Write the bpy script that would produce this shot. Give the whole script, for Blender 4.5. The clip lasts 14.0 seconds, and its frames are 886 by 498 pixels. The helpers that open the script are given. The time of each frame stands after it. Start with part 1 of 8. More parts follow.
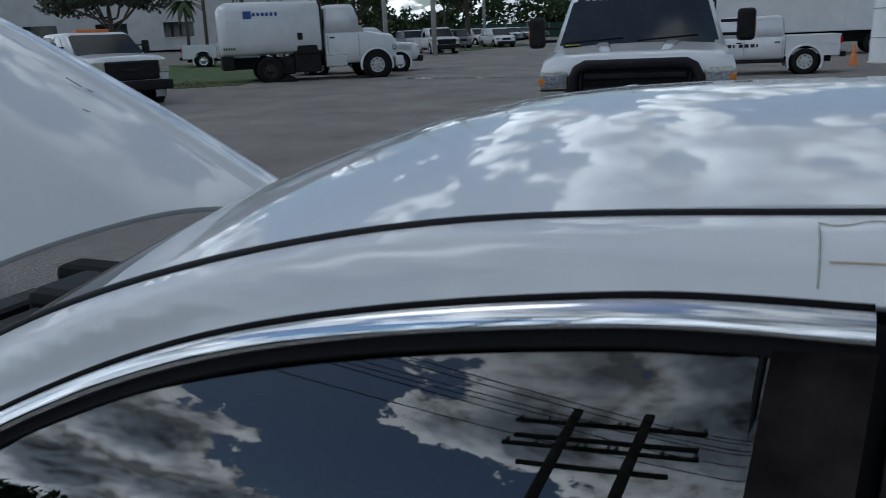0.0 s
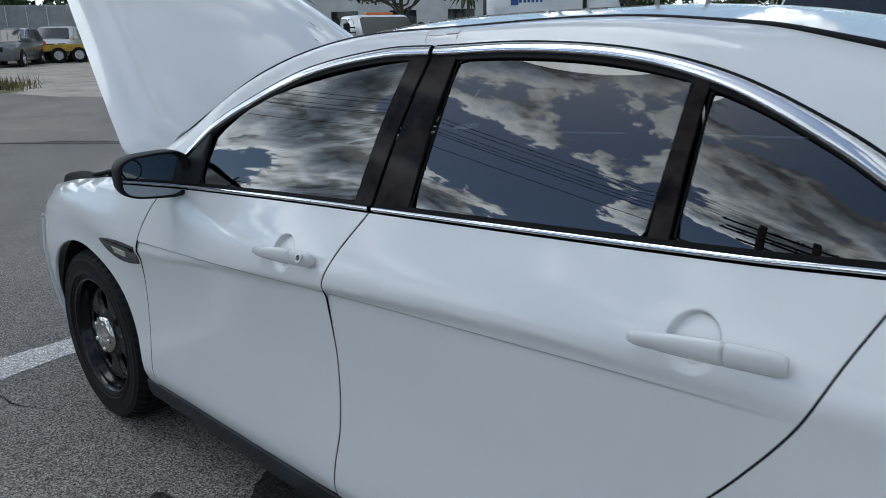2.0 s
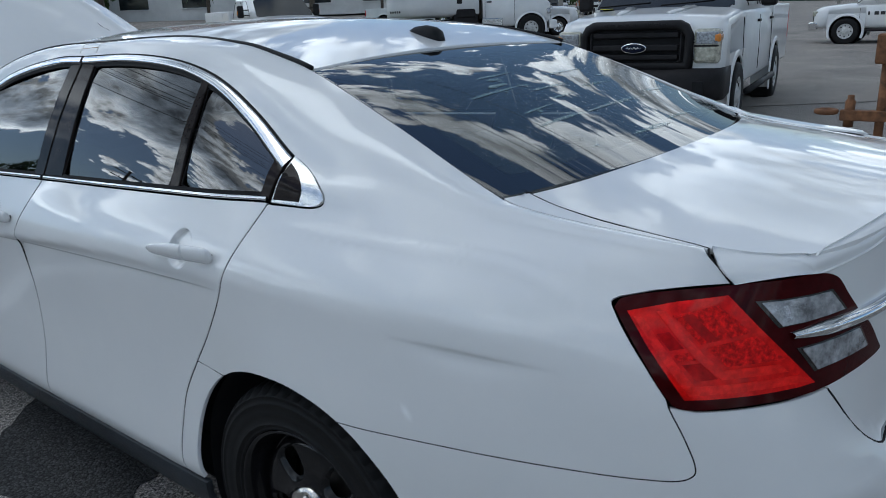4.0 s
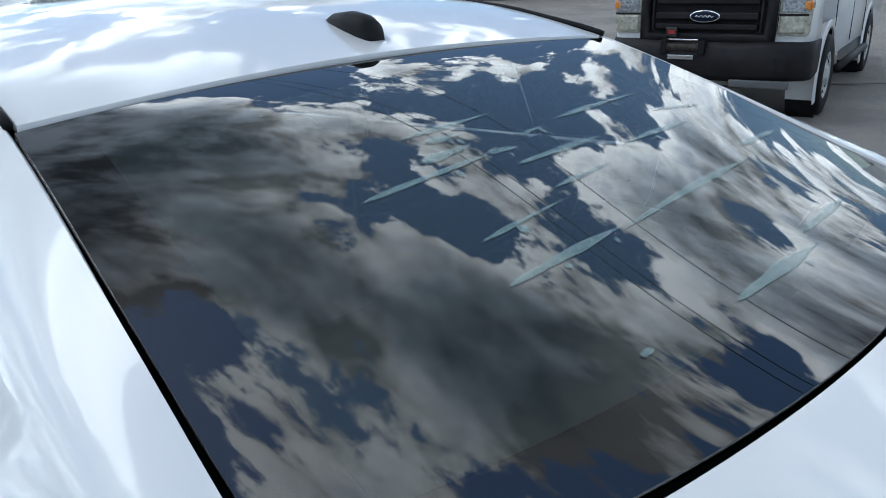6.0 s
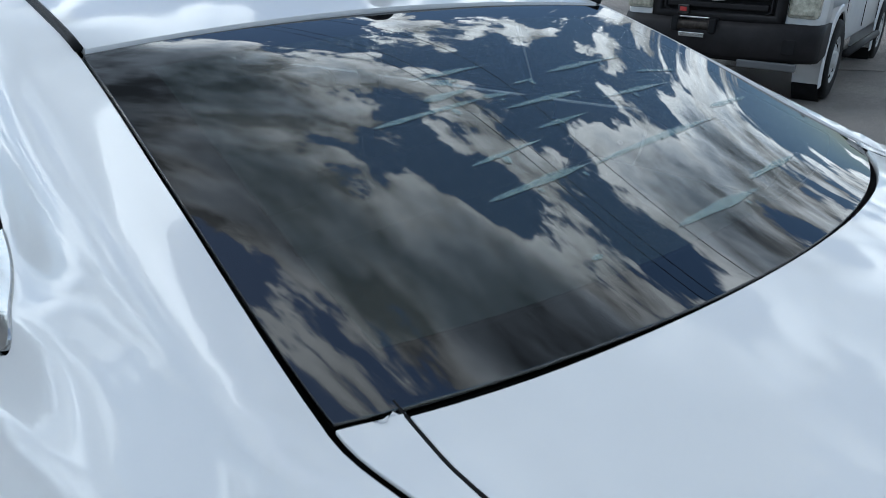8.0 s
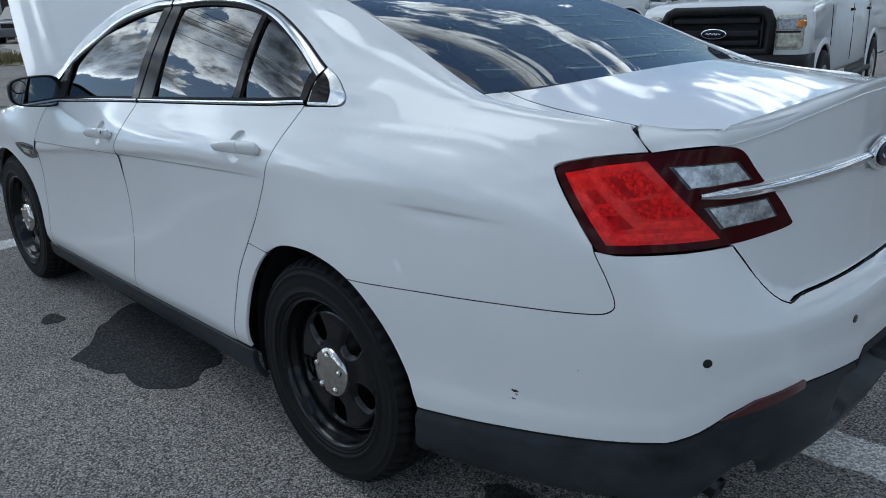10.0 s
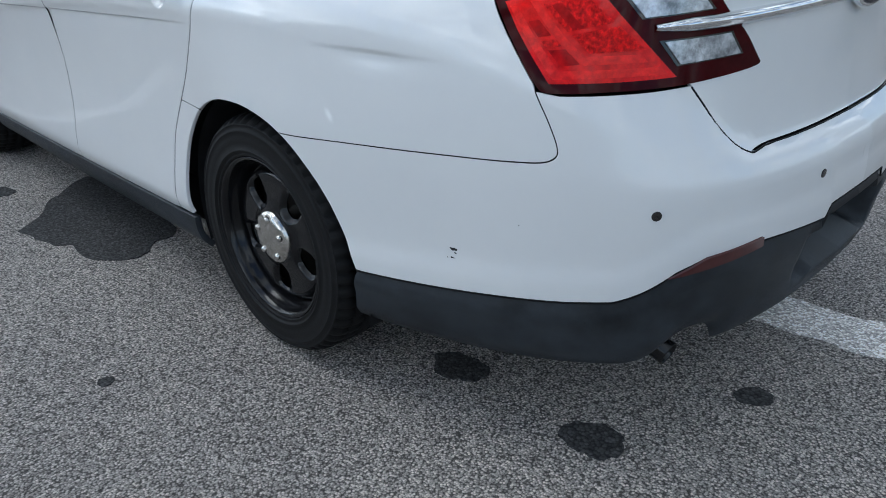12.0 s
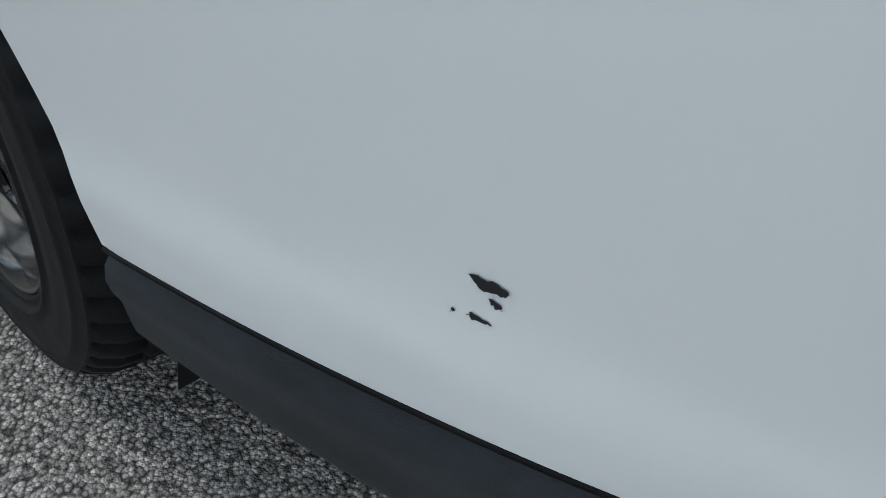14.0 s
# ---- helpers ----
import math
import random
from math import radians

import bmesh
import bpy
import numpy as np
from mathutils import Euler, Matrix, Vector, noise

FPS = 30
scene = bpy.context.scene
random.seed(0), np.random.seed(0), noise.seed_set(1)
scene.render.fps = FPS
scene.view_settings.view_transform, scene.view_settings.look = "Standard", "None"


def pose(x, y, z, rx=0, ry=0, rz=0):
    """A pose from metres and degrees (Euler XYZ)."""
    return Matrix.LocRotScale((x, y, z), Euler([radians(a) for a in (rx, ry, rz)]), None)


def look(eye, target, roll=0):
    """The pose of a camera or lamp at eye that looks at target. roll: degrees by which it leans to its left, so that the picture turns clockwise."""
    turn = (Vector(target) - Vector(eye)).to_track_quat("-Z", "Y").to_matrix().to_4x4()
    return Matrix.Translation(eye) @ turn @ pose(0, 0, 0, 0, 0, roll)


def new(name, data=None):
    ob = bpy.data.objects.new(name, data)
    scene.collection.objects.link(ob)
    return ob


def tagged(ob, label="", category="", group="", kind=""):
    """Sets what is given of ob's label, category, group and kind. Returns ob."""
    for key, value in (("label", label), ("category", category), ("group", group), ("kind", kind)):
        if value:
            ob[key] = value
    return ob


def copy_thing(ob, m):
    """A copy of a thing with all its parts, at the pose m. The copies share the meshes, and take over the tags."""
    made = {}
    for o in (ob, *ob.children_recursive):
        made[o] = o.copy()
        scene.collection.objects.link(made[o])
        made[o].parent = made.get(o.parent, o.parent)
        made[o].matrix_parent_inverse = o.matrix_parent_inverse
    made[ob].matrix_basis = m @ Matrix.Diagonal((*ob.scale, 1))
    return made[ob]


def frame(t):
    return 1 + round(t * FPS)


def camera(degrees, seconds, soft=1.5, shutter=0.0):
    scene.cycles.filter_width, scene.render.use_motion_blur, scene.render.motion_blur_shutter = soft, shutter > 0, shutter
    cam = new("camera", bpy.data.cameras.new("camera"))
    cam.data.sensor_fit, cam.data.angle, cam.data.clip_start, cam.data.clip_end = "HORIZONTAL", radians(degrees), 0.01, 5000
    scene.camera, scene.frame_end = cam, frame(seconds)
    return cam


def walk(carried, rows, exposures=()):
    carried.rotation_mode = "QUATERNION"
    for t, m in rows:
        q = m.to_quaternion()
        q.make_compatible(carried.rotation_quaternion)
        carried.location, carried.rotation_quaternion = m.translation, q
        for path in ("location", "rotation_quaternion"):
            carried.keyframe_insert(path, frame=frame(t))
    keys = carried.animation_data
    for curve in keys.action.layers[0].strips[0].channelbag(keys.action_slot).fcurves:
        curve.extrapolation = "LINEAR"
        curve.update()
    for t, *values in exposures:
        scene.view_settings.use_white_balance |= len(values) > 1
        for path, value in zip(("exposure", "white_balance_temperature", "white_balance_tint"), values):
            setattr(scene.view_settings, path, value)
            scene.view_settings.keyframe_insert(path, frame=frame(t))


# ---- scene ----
from mathutils.bvhtree import BVHTree
from mathutils.geometry import delaunay_2d_cdt
from mathutils.interpolate import poly_3d_calc

cam = camera(61.0, 14.0, soft=0.3, shutter=0.12)
PATH = [
    (0, (0.197, -1.198, 1.654), (-0.591, 0.559, 1.114), -2.6),
    (0.3, (0.266, -1.376, 1.59), (-0.684, 0.296, 1.043), -2.3),
    (0.5, (0.366, -1.507, 1.578), (-0.689, 0.103, 1.034), -2.6),
    (0.7, (0.492, -1.611, 1.565), (-0.646, -0.06, 1.021), -2.4),
    (1, (0.703, -1.725, 1.556), (-0.521, -0.251, 0.986), -2.3),
    (1.5, (1.128, -1.929, 1.522), (-0.188, -0.525, 0.977), -1.7),
    (2, (1.557, -2.007, 1.5), (0.218, -0.624, 0.957), -1.4),
    (2.5, (1.987, -2.071, 1.513), (0.669, -0.673, 0.957), -2.1),
    (3, (2.356, -2.18, 1.53), (1.052, -0.766, 0.982), -1.3),
    (3.5, (2.699, -2.162, 1.555), (1.446, -0.717, 0.97), -2.0),
    (4, (2.743, -1.95, 1.574), (1.548, -0.464, 0.971), -2.4),
    (4.2, (2.664, -1.787, 1.57), (1.465, -0.303, 0.97), -2.6),
    (6.3, (2.196, -0.879, 1.615), (0.896, 0.448, 0.873), -0.9),
    (6.5, (2.188, -0.866, 1.622), (0.903, 0.453, 0.842), 0.6),
    (7, (2.183, -0.852, 1.632), (0.925, 0.471, 0.813), 1.6),
    (7.2, (2.181, -0.855, 1.644), (0.945, 0.473, 0.802), 2.6),
    (9.3, (2.923, -1.74, 1.434), (1.593, -0.382, 0.81), -2.1),
    (9.5, (3.002, -1.862, 1.41), (1.662, -0.512, 0.791), -2.1),
    (10, (3.189, -2.105, 1.401), (1.816, -0.78, 0.802), -1.8),
    (10.5, (3.458, -2.222, 1.414), (2.042, -0.931, 0.841), -1.7),
    (11, (3.597, -2.255, 1.421), (2.156, -0.998, 0.835), -1.8),
    (11.5, (3.535, -2.19, 1.385), (2.142, -0.943, 0.675), -1.8),
    (12, (3.207, -1.939, 1.262), (1.914, -0.684, 0.396), -1.6),
    (12.5, (2.837, -1.577, 1.157), (1.683, -0.323, 0.109), -0.4),
    (13, (2.52, -1.283, 1.024), (1.477, -0.055, -0.161), 1.9),
    (13.5, (2.34, -1.132, 0.814), (1.313, 0.093, -0.388), 5.0),
    (14, (2.293, -1.078, 0.757), (1.277, 0.094, -0.505), 6.0),
]
walk(cam, [(t, look(eye, target, roll)) for t, eye, target, roll in PATH],
     [(0.0, -1.76, 5500, 6), (0.5, -1.06, 5500, 6), (1.0, -0.81, 5650, 6), (1.5, -1.14, 5700, 5), (2.0, -1.05, 5700, 5), (3.0, -1.22, 5550, 5), (4.0, -1.15, 5550, 5), (6.5, -0.61, 5600, 5), (9.5, -1.16, 5450, 3), (10.0, -1.02, 5500, 4),
      (11.0, -0.84, 5600, 5), (12.0, -0.50, 5650, 5), (13.0, -0.43, 5750, 4), (14.0, -0.50, 6000, 3)])

# ---- sky, sun ----
SUN_EL, SUN_AZ = 57.0, 248.0     # degrees; azimuth from +y towards +x
CLOUD_SEED, CLOUD_GAIN = 124.93, 26.0
world = bpy.data.worlds.new("sky")
scene.world = world
world.use_nodes = True


def wire(tree, a, out, b, inp):
    tree.links.new(a.outputs[out], b.inputs[inp])


def build_sky():
    """Clear sky between heaps of cumulus: bright rims towards the sun, grey hearts."""
    nt = world.node_tree
    nt.nodes.clear()
    N = nt.nodes.new

    def math_node(op, a, b=None, c=None, clamp=False):
        n = N("ShaderNodeMath")
        n.operation, n.use_clamp = op, clamp
        for i, v in enumerate((a, b, c)):
            if v is None:
                continue
            if isinstance(v, (int, float)):
                n.inputs[i].default_value = v
            else:
                nt.links.new(v, n.inputs[i])
        return n.outputs[0]

    def span(v, f0, f1, t0, t1, smooth=True):
        n = N("ShaderNodeMapRange")
        if smooth:
            n.interpolation_type = "SMOOTHSTEP"
        for i, q in enumerate((f0, f1, t0, t1)):
            n.inputs[i + 1].default_value = q
        nt.links.new(v, n.inputs[0])
        return n.outputs[0]

    out, bg = N("ShaderNodeOutputWorld"), N("ShaderNodeBackground")
    sky = N("ShaderNodeTexSky")
    sky.sky_type, sky.sun_disc = "NISHITA", False
    sky.sun_elevation, sky.sun_rotation = radians(SUN_EL), radians(SUN_AZ)
    co = N("ShaderNodeTexCoord")
    sep = N("ShaderNodeSeparateXYZ")
    wire(nt, co, "Generated", sep, 0)
    depth = math_node("ADD", math_node("MAXIMUM", sep.outputs["Z"], 0.0), 0.38)
    flat = N("ShaderNodeCombineXYZ")
    nt.links.new(math_node("DIVIDE", sep.outputs["X"], depth), flat.inputs[0])
    nt.links.new(math_node("DIVIDE", sep.outputs["Y"], depth), flat.inputs[1])
    flat.inputs[2].default_value = CLOUD_SEED

    def density(vec):
        total = None
        for sc, det, ro, wt in ((1.5, 2, .5, .85), (4.0, 7, .60, .85)):
            n = N("ShaderNodeTexNoise")
            nt.links.new(vec, n.inputs["Vector"])
            n.inputs["Scale"].default_value, n.inputs["Detail"].default_value, n.inputs["Roughness"].default_value = sc, det, ro
            n.inputs["Distortion"].default_value = 0.15
            w = math_node("MULTIPLY", math_node("SUBTRACT", n.outputs["Fac"], 0.5), wt)
            total = w if total is None else math_node("ADD", total, w)
        return total

    d = density(flat.outputs[0])
    shift = N("ShaderNodeVectorMath")
    shift.operation = "ADD"
    shift.inputs[1].default_value = (math.sin(radians(SUN_AZ)) * .035, math.cos(radians(SUN_AZ)) * .035, 0.01)
    wire(nt, flat, 0, shift, 0)
    d_sun = density(shift.outputs[0])
    cover = span(d, -.020, .006, 0, 1)
    heart = span(d, -.01, .17, 1.0, .25)
    relief = span(math_node("SUBTRACT", d_sun, d), -.055, .055, 2.0, .40, False)
    # clouds on the sun's side of the sky glow, those opposite are dull
    aim = N("ShaderNodeVectorMath")
    aim.operation = "DOT_PRODUCT"
    wire(nt, co, "Generated", aim, 0)
    aim.inputs[1].default_value = (math.sin(radians(SUN_AZ)) * math.cos(radians(SUN_EL)), math.cos(radians(SUN_AZ)) * math.cos(radians(SUN_EL)), math.sin(radians(SUN_EL)))
    side = span(aim.outputs["Value"], -.6, .8, .35, 1.25)
    # low clouds show their lit flanks, those overhead their grey undersides
    low = span(sep.outputs["Z"], .05, .85, 1.55, .36, False)
    light = math_node("MULTIPLY", math_node("MULTIPLY", heart, relief), math_node("MULTIPLY", math_node("MULTIPLY", side, low), CLOUD_GAIN))
    tint = N("ShaderNodeMix")
    tint.data_type = "RGBA"
    tint.inputs[6].default_value, tint.inputs[7].default_value = (.82, .92, 1.06, 1), (1.0, .965, .91, 1)
    nt.links.new(heart, tint.inputs[0])
    cloud = N("ShaderNodeVectorMath")
    cloud.operation = "SCALE"
    nt.links.new(tint.outputs[2], cloud.inputs[0])
    nt.links.new(light, cloud.inputs["Scale"])
    blue = N("ShaderNodeVectorMath")
    blue.operation = "SCALE"
    blue.inputs["Scale"].default_value = 2.2
    wire(nt, sky, 0, blue, 0)
    mix = N("ShaderNodeMix")
    mix.data_type = "RGBA"
    nt.links.new(cover, mix.inputs[0])
    wire(nt, blue, 0, mix, 6)
    wire(nt, cloud, 0, mix, 7)
    wire(nt, mix, 2, bg, "Color")
    bg.inputs["Strength"].default_value = 0.10
    wire(nt, bg, 0, out, 0)


build_sky()
sun = new("sun", bpy.data.lights.new("sun", "SUN"))
sun.data.energy, sun.data.angle, sun.data.color = 0.9, radians(26), (1.0, 0.95, 0.87)
az, el = radians(SUN_AZ), radians(SUN_EL)
sun.matrix_world = look((math.sin(az) * math.cos(el) * 50, math.cos(az) * math.cos(el) * 50, math.sin(el) * 50), (0, 0, 0))
scene.view_settings.exposure = 0.0


# ---- materials ----
def mat(name, color, rough=0.5, metal=0.0, var=0.0, vscale=8.0, bump=0.0, bscale=120.0, coat=0.0, spec=0.5, rvar=0.0, stain=None, detail=5.0):
    """A surface with two scales of variation in colour, roughness and relief, in object space."""
    m = bpy.data.materials.new(name)
    m.use_nodes = True
    nt = m.node_tree
    b = nt.nodes["Principled BSDF"]
    b.inputs["Base Color"].default_value = (*color, 1)
    b.inputs["Roughness"].default_value, b.inputs["Metallic"].default_value = rough, metal
    b.inputs["Coat Weight"].default_value, b.inputs["Specular IOR Level"].default_value = coat, spec
    b.inputs["Coat Roughness"].default_value = 0.05
    b.inputs["Coat IOR"].default_value = 1.5
    co = nt.nodes.new("ShaderNodeTexCoord")
    if var or rvar:
        n = nt.nodes.new("ShaderNodeTexNoise")
        n.inputs["Scale"].default_value, n.inputs["Detail"].default_value = vscale, detail
        n.inputs["Roughness"].default_value = 0.62
        wire(nt, co, "Object", n, "Vector")
        if var:
            r = nt.nodes.new("ShaderNodeValToRGB")
            lo = [max(0.0, c * (1 - var)) for c in color]
            hi = [min(1.0, c * (1 + var)) for c in (stain or color)]
            r.color_ramp.elements[0].position, r.color_ramp.elements[0].color = 0.32, (*lo, 1)
            r.color_ramp.elements[1].position, r.color_ramp.elements[1].color = 0.68, (*hi, 1)
            wire(nt, n, "Fac", r, 0)
            wire(nt, r, 0, b, "Base Color")
        if rvar:
            mr = nt.nodes.new("ShaderNodeMapRange")
            mr.inputs["To Min"].default_value, mr.inputs["To Max"].default_value = max(0.0, rough - rvar), rough + rvar
            wire(nt, n, "Fac", mr, 0)
            wire(nt, mr, 0, b, "Roughness")
    if bump:
        n2 = nt.nodes.new("ShaderNodeTexNoise")
        n2.inputs["Scale"].default_value, n2.inputs["Detail"].default_value = bscale, 3
        wire(nt, co, "Object", n2, "Vector")
        bp = nt.nodes.new("ShaderNodeBump")
        bp.inputs["Strength"].default_value, bp.inputs["Distance"].default_value = bump, 0.002
        wire(nt, n2, "Fac", bp, "Height")
        wire(nt, bp, 0, b, "Normal")
    return m


def glass_mat(name, tint):
    """Tinted pane: straight view through the tint, with a mirror-like gloss that grows towards grazing angles."""
    m = bpy.data.materials.new(name)
    m.use_nodes = True
    nt = m.node_tree
    nt.nodes.clear()
    out, mix = nt.nodes.new("ShaderNodeOutputMaterial"), nt.nodes.new("ShaderNodeMixShader")
    clear, gloss, fres = nt.nodes.new("ShaderNodeBsdfTransparent"), nt.nodes.new("ShaderNodeBsdfGlossy"), nt.nodes.new("ShaderNodeFresnel")
    clear.inputs["Color"].default_value = (*tint, 1)
    gloss.inputs["Roughness"].default_value = 0.0
    fres.inputs["IOR"].default_value = 2.2
    wire(nt, fres, 0, mix, 0); wire(nt, clear, 0, mix, 1); wire(nt, gloss, 0, mix, 2)
    wire(nt, mix, 0, out, 0)
    return m


PAINT = mat("white_paint", (0.80, 0.805, 0.80), 0.36, var=0.02, vscale=3.0, coat=1.0, rvar=0.04, stain=(0.80, 0.80, 0.79))
GLASS = glass_mat("tinted_glass", (0.32, 0.38, 0.375))
BLACK_PLASTIC = mat("black_plastic", (0.012, 0.0125, 0.0135), 0.48, var=0.25, vscale=14, bump=0.25, bscale=700, rvar=0.12, spec=0.14)
VALANCE = mat("grey_black_plastic", (0.027, 0.031, 0.036), 0.45, var=0.45, vscale=9, bump=0.3, bscale=600, rvar=0.15, spec=0.22)
GLOSS_BLACK = mat("gloss_black", (0.012, 0.011, 0.011), 0.12, var=0.3, vscale=20, coat=0.6, rvar=0.06)
DARK = mat("dark_cavity", (0.012, 0.012, 0.013), 0.8, var=0.3, vscale=10, spec=0.22)
RUBBER = mat("rubber", (0.009, 0.009, 0.0093), 0.60, var=0.3, vscale=25, bump=0.3, bscale=300, rvar=0.12, spec=0.20)
SEAL = mat("black_seal", (0.006, 0.006, 0.0065), 0.55, var=0.2, vscale=30, spec=0.12)
CHROME = mat("chrome", (0.78, 0.79, 0.80), 0.07, metal=1.0, rvar=0.03, vscale=30)
WORN_CHROME = mat("worn_chrome", (0.60, 0.58, 0.54), 0.20, metal=1.0, var=0.25, vscale=60, bump=0.15, bscale=90, rvar=0.12)
STEEL_BLACK = mat("black_steel", (0.007, 0.007, 0.008), 0.17, var=0.4, vscale=30, coat=0.1, rvar=0.06, spec=0.32)
RED_LENS = mat("red_lens", (0.72, 0.006, 0.005), 0.08, var=0.3, vscale=40, coat=0.0, spec=.22)
DARK_RED = mat("dark_red_lens", (0.040, 0.002, 0.003), 0.07, var=0.3, vscale=18, coat=0.0, spec=.12)
CLEAR_LENS = mat("clear_lens", (0.42, 0.44, 0.47), 0.16, metal=0.6, var=0.55, vscale=45, coat=0.6, bump=.5, bscale=160)
NAVY = mat("navy_enamel", (0.004, 0.007, 0.022), 0.18, var=0.2, vscale=40, coat=0.2, spec=.25)
RED_GLOW = mat("bright_red_lens", (0.84, 0.012, 0.009), 0.08, var=0.25, vscale=60, coat=0.0, spec=.25, bump=.3, bscale=120)
RED_CELL = mat("red_cell_lens", (0.66, 0.006, 0.006), 0.2, var=0.6, vscale=120, coat=0.0, spec=.12, bump=0.8, bscale=260)
RED_DEEP = mat("deep_red_lens", (0.44, 0.003, 0.004), 0.12, var=0.5, vscale=30, coat=0.0, spec=.12)
REFLECTOR = mat("reflector_red", (0.06, 0.006, 0.006), 0.3, var=0.2, vscale=60, coat=0.5)
RUST_STEEL = mat("dull_steel", (0.045, 0.038, 0.032), 0.55, metal=0.6, var=0.5, vscale=25)
CHIP_BLACK = mat("bare_black_plastic", (0.012, 0.013, 0.015), 0.6, var=0.2, vscale=80)


def film_mat(name, color, alpha):
    m = bpy.data.materials.new(name)
    m.use_nodes = True
    b = m.node_tree.nodes["Principled BSDF"]
    b.inputs["Base Color"].default_value = (*color, 1)
    b.inputs["Roughness"].default_value, b.inputs["Alpha"].default_value = 0.35, alpha
    return m


FILM = film_mat("loose_film", (0.42, 0.60, 0.57), 0.34)
# pale green film colour, brightens the cabin seen behind the rear window
FILM_LIFT = film_mat("film_cabin_lift", (0.24, 0.36, 0.34), 0.05)
SIDE_GLASS = glass_mat("side_tinted_glass", (0.125, 0.155, 0.155))
FRONT_GLASS = glass_mat("front_tinted_glass", (0.30, 0.39, 0.39))
PIANO = mat("worn_black_film", (0.014, 0.010, 0.009), 0.09, var=0.8, vscale=16, coat=0.0, spec=0.09, rvar=0.06)
SILVER = mat("satin_metal", (0.62, 0.63, 0.63), 0.22, metal=1.0, var=0.1, vscale=60, rvar=0.06)
LAMP_PALE = mat("pale_lamp", (0.52, 0.50, 0.44), 0.2, var=0.2, vscale=50, coat=1.0)
MIRROR = mat("mirror", (0.30, 0.31, 0.32), 0.02, metal=1.0)
CABIN = mat("charcoal_trim", (0.024, 0.025, 0.027), 0.6, var=0.25, vscale=12, bump=0.2, bscale=400, spec=0.22)
SEAT = mat("charcoal_cloth", (0.035, 0.036, 0.038), 0.9, var=0.3, vscale=40, bump=0.3, bscale=500, spec=0.22)
LINING = mat("grey_lining", (0.30, 0.30, 0.29), 0.9, var=0.1, vscale=30)
GLUE = mat("old_glue", (0.52, 0.50, 0.46), 0.7, var=0.4, vscale=60)
RUST = mat("rust_streak", (0.55, 0.36, 0.22), 0.8, var=0.4, vscale=80)
RED_PLASTIC = mat("faded_red_plastic", (0.32, 0.03, 0.035), 0.5, var=0.3, vscale=20)


# ---- helpers for building ----
def part(name, bm, material, parent=None, label="", smooth=True):
    """Links a bmesh as one mesh object under a thing or under a part."""
    me = bpy.data.meshes.new(name)
    bm.normal_update()
    bm.to_mesh(me)
    bm.free()
    if smooth:
        me.shade_smooth()
    me.materials.append(material)
    ob = new(name, me)
    if parent is not None:
        ob.parent = parent
    if label:
        tagged(ob, label)
    return ob


def thing(name, label, category, at=(0, 0, 0), turn=0.0, group="", kind=""):
    ob = new(name)
    ob.empty_display_size = 0.1
    ob.matrix_world = pose(*at, 0, 0, turn)
    return tagged(ob, label, category, group, kind)


def box(bm, lo, hi, bevel=0.0, m=None):
    """Adds a box from lo to hi, its edges rounded, to a bmesh."""
    r = bmesh.ops.create_cube(bm, size=1.0)
    c = [(a + b) / 2 for a, b in zip(lo, hi)]
    s = [abs(b - a) for a, b in zip(lo, hi)]
    bmesh.ops.transform(bm, matrix=Matrix.Translation(c) @ Matrix.Diagonal((*s, 1)), verts=r["verts"])
    vs = r["verts"]
    if bevel:
        es = list({e for v in vs for e in v.link_edges})
        g = bmesh.ops.bevel(bm, geom=es, offset=min(bevel, min(s) * 0.45), segments=2, profile=0.5, affect="EDGES")
        vs = list({v for f in g["faces"] for v in f.verts} | {v for v in vs if v.is_valid})
    if m is not None:
        bmesh.ops.transform(bm, matrix=m, verts=[v for v in vs if v.is_valid])
    return vs


def box_part(name, lo, hi, material, parent, bevel=0.01, label="", m=None):
    bm = bmesh.new()
    box(bm, lo, hi, bevel, m)
    return part(name, bm, material, parent, label, smooth=False)


def revolve(bm, profile, axis_m, n=48):
    """Turns a profile of (radius, along) round local z and adds it to a bmesh."""
    rings = []
    for r, h in profile:
        if r < 1e-5:
            rings.append([bm.verts.new(axis_m @ Vector((0, 0, h)))])
        else:
            rings.append([bm.verts.new(axis_m @ Vector((r * math.cos(2 * math.pi * k / n), r * math.sin(2 * math.pi * k / n), h))) for k in range(n)])
    for a, b in zip(rings, rings[1:]):
        for k in range(n):
            k2 = (k + 1) % n
            q = [a[k % len(a)], a[k2 % len(a)], b[k2 % len(b)], b[k % len(b)]]
            q = list(dict.fromkeys(q))
            if len(q) > 2:
                bm.faces.new(q)


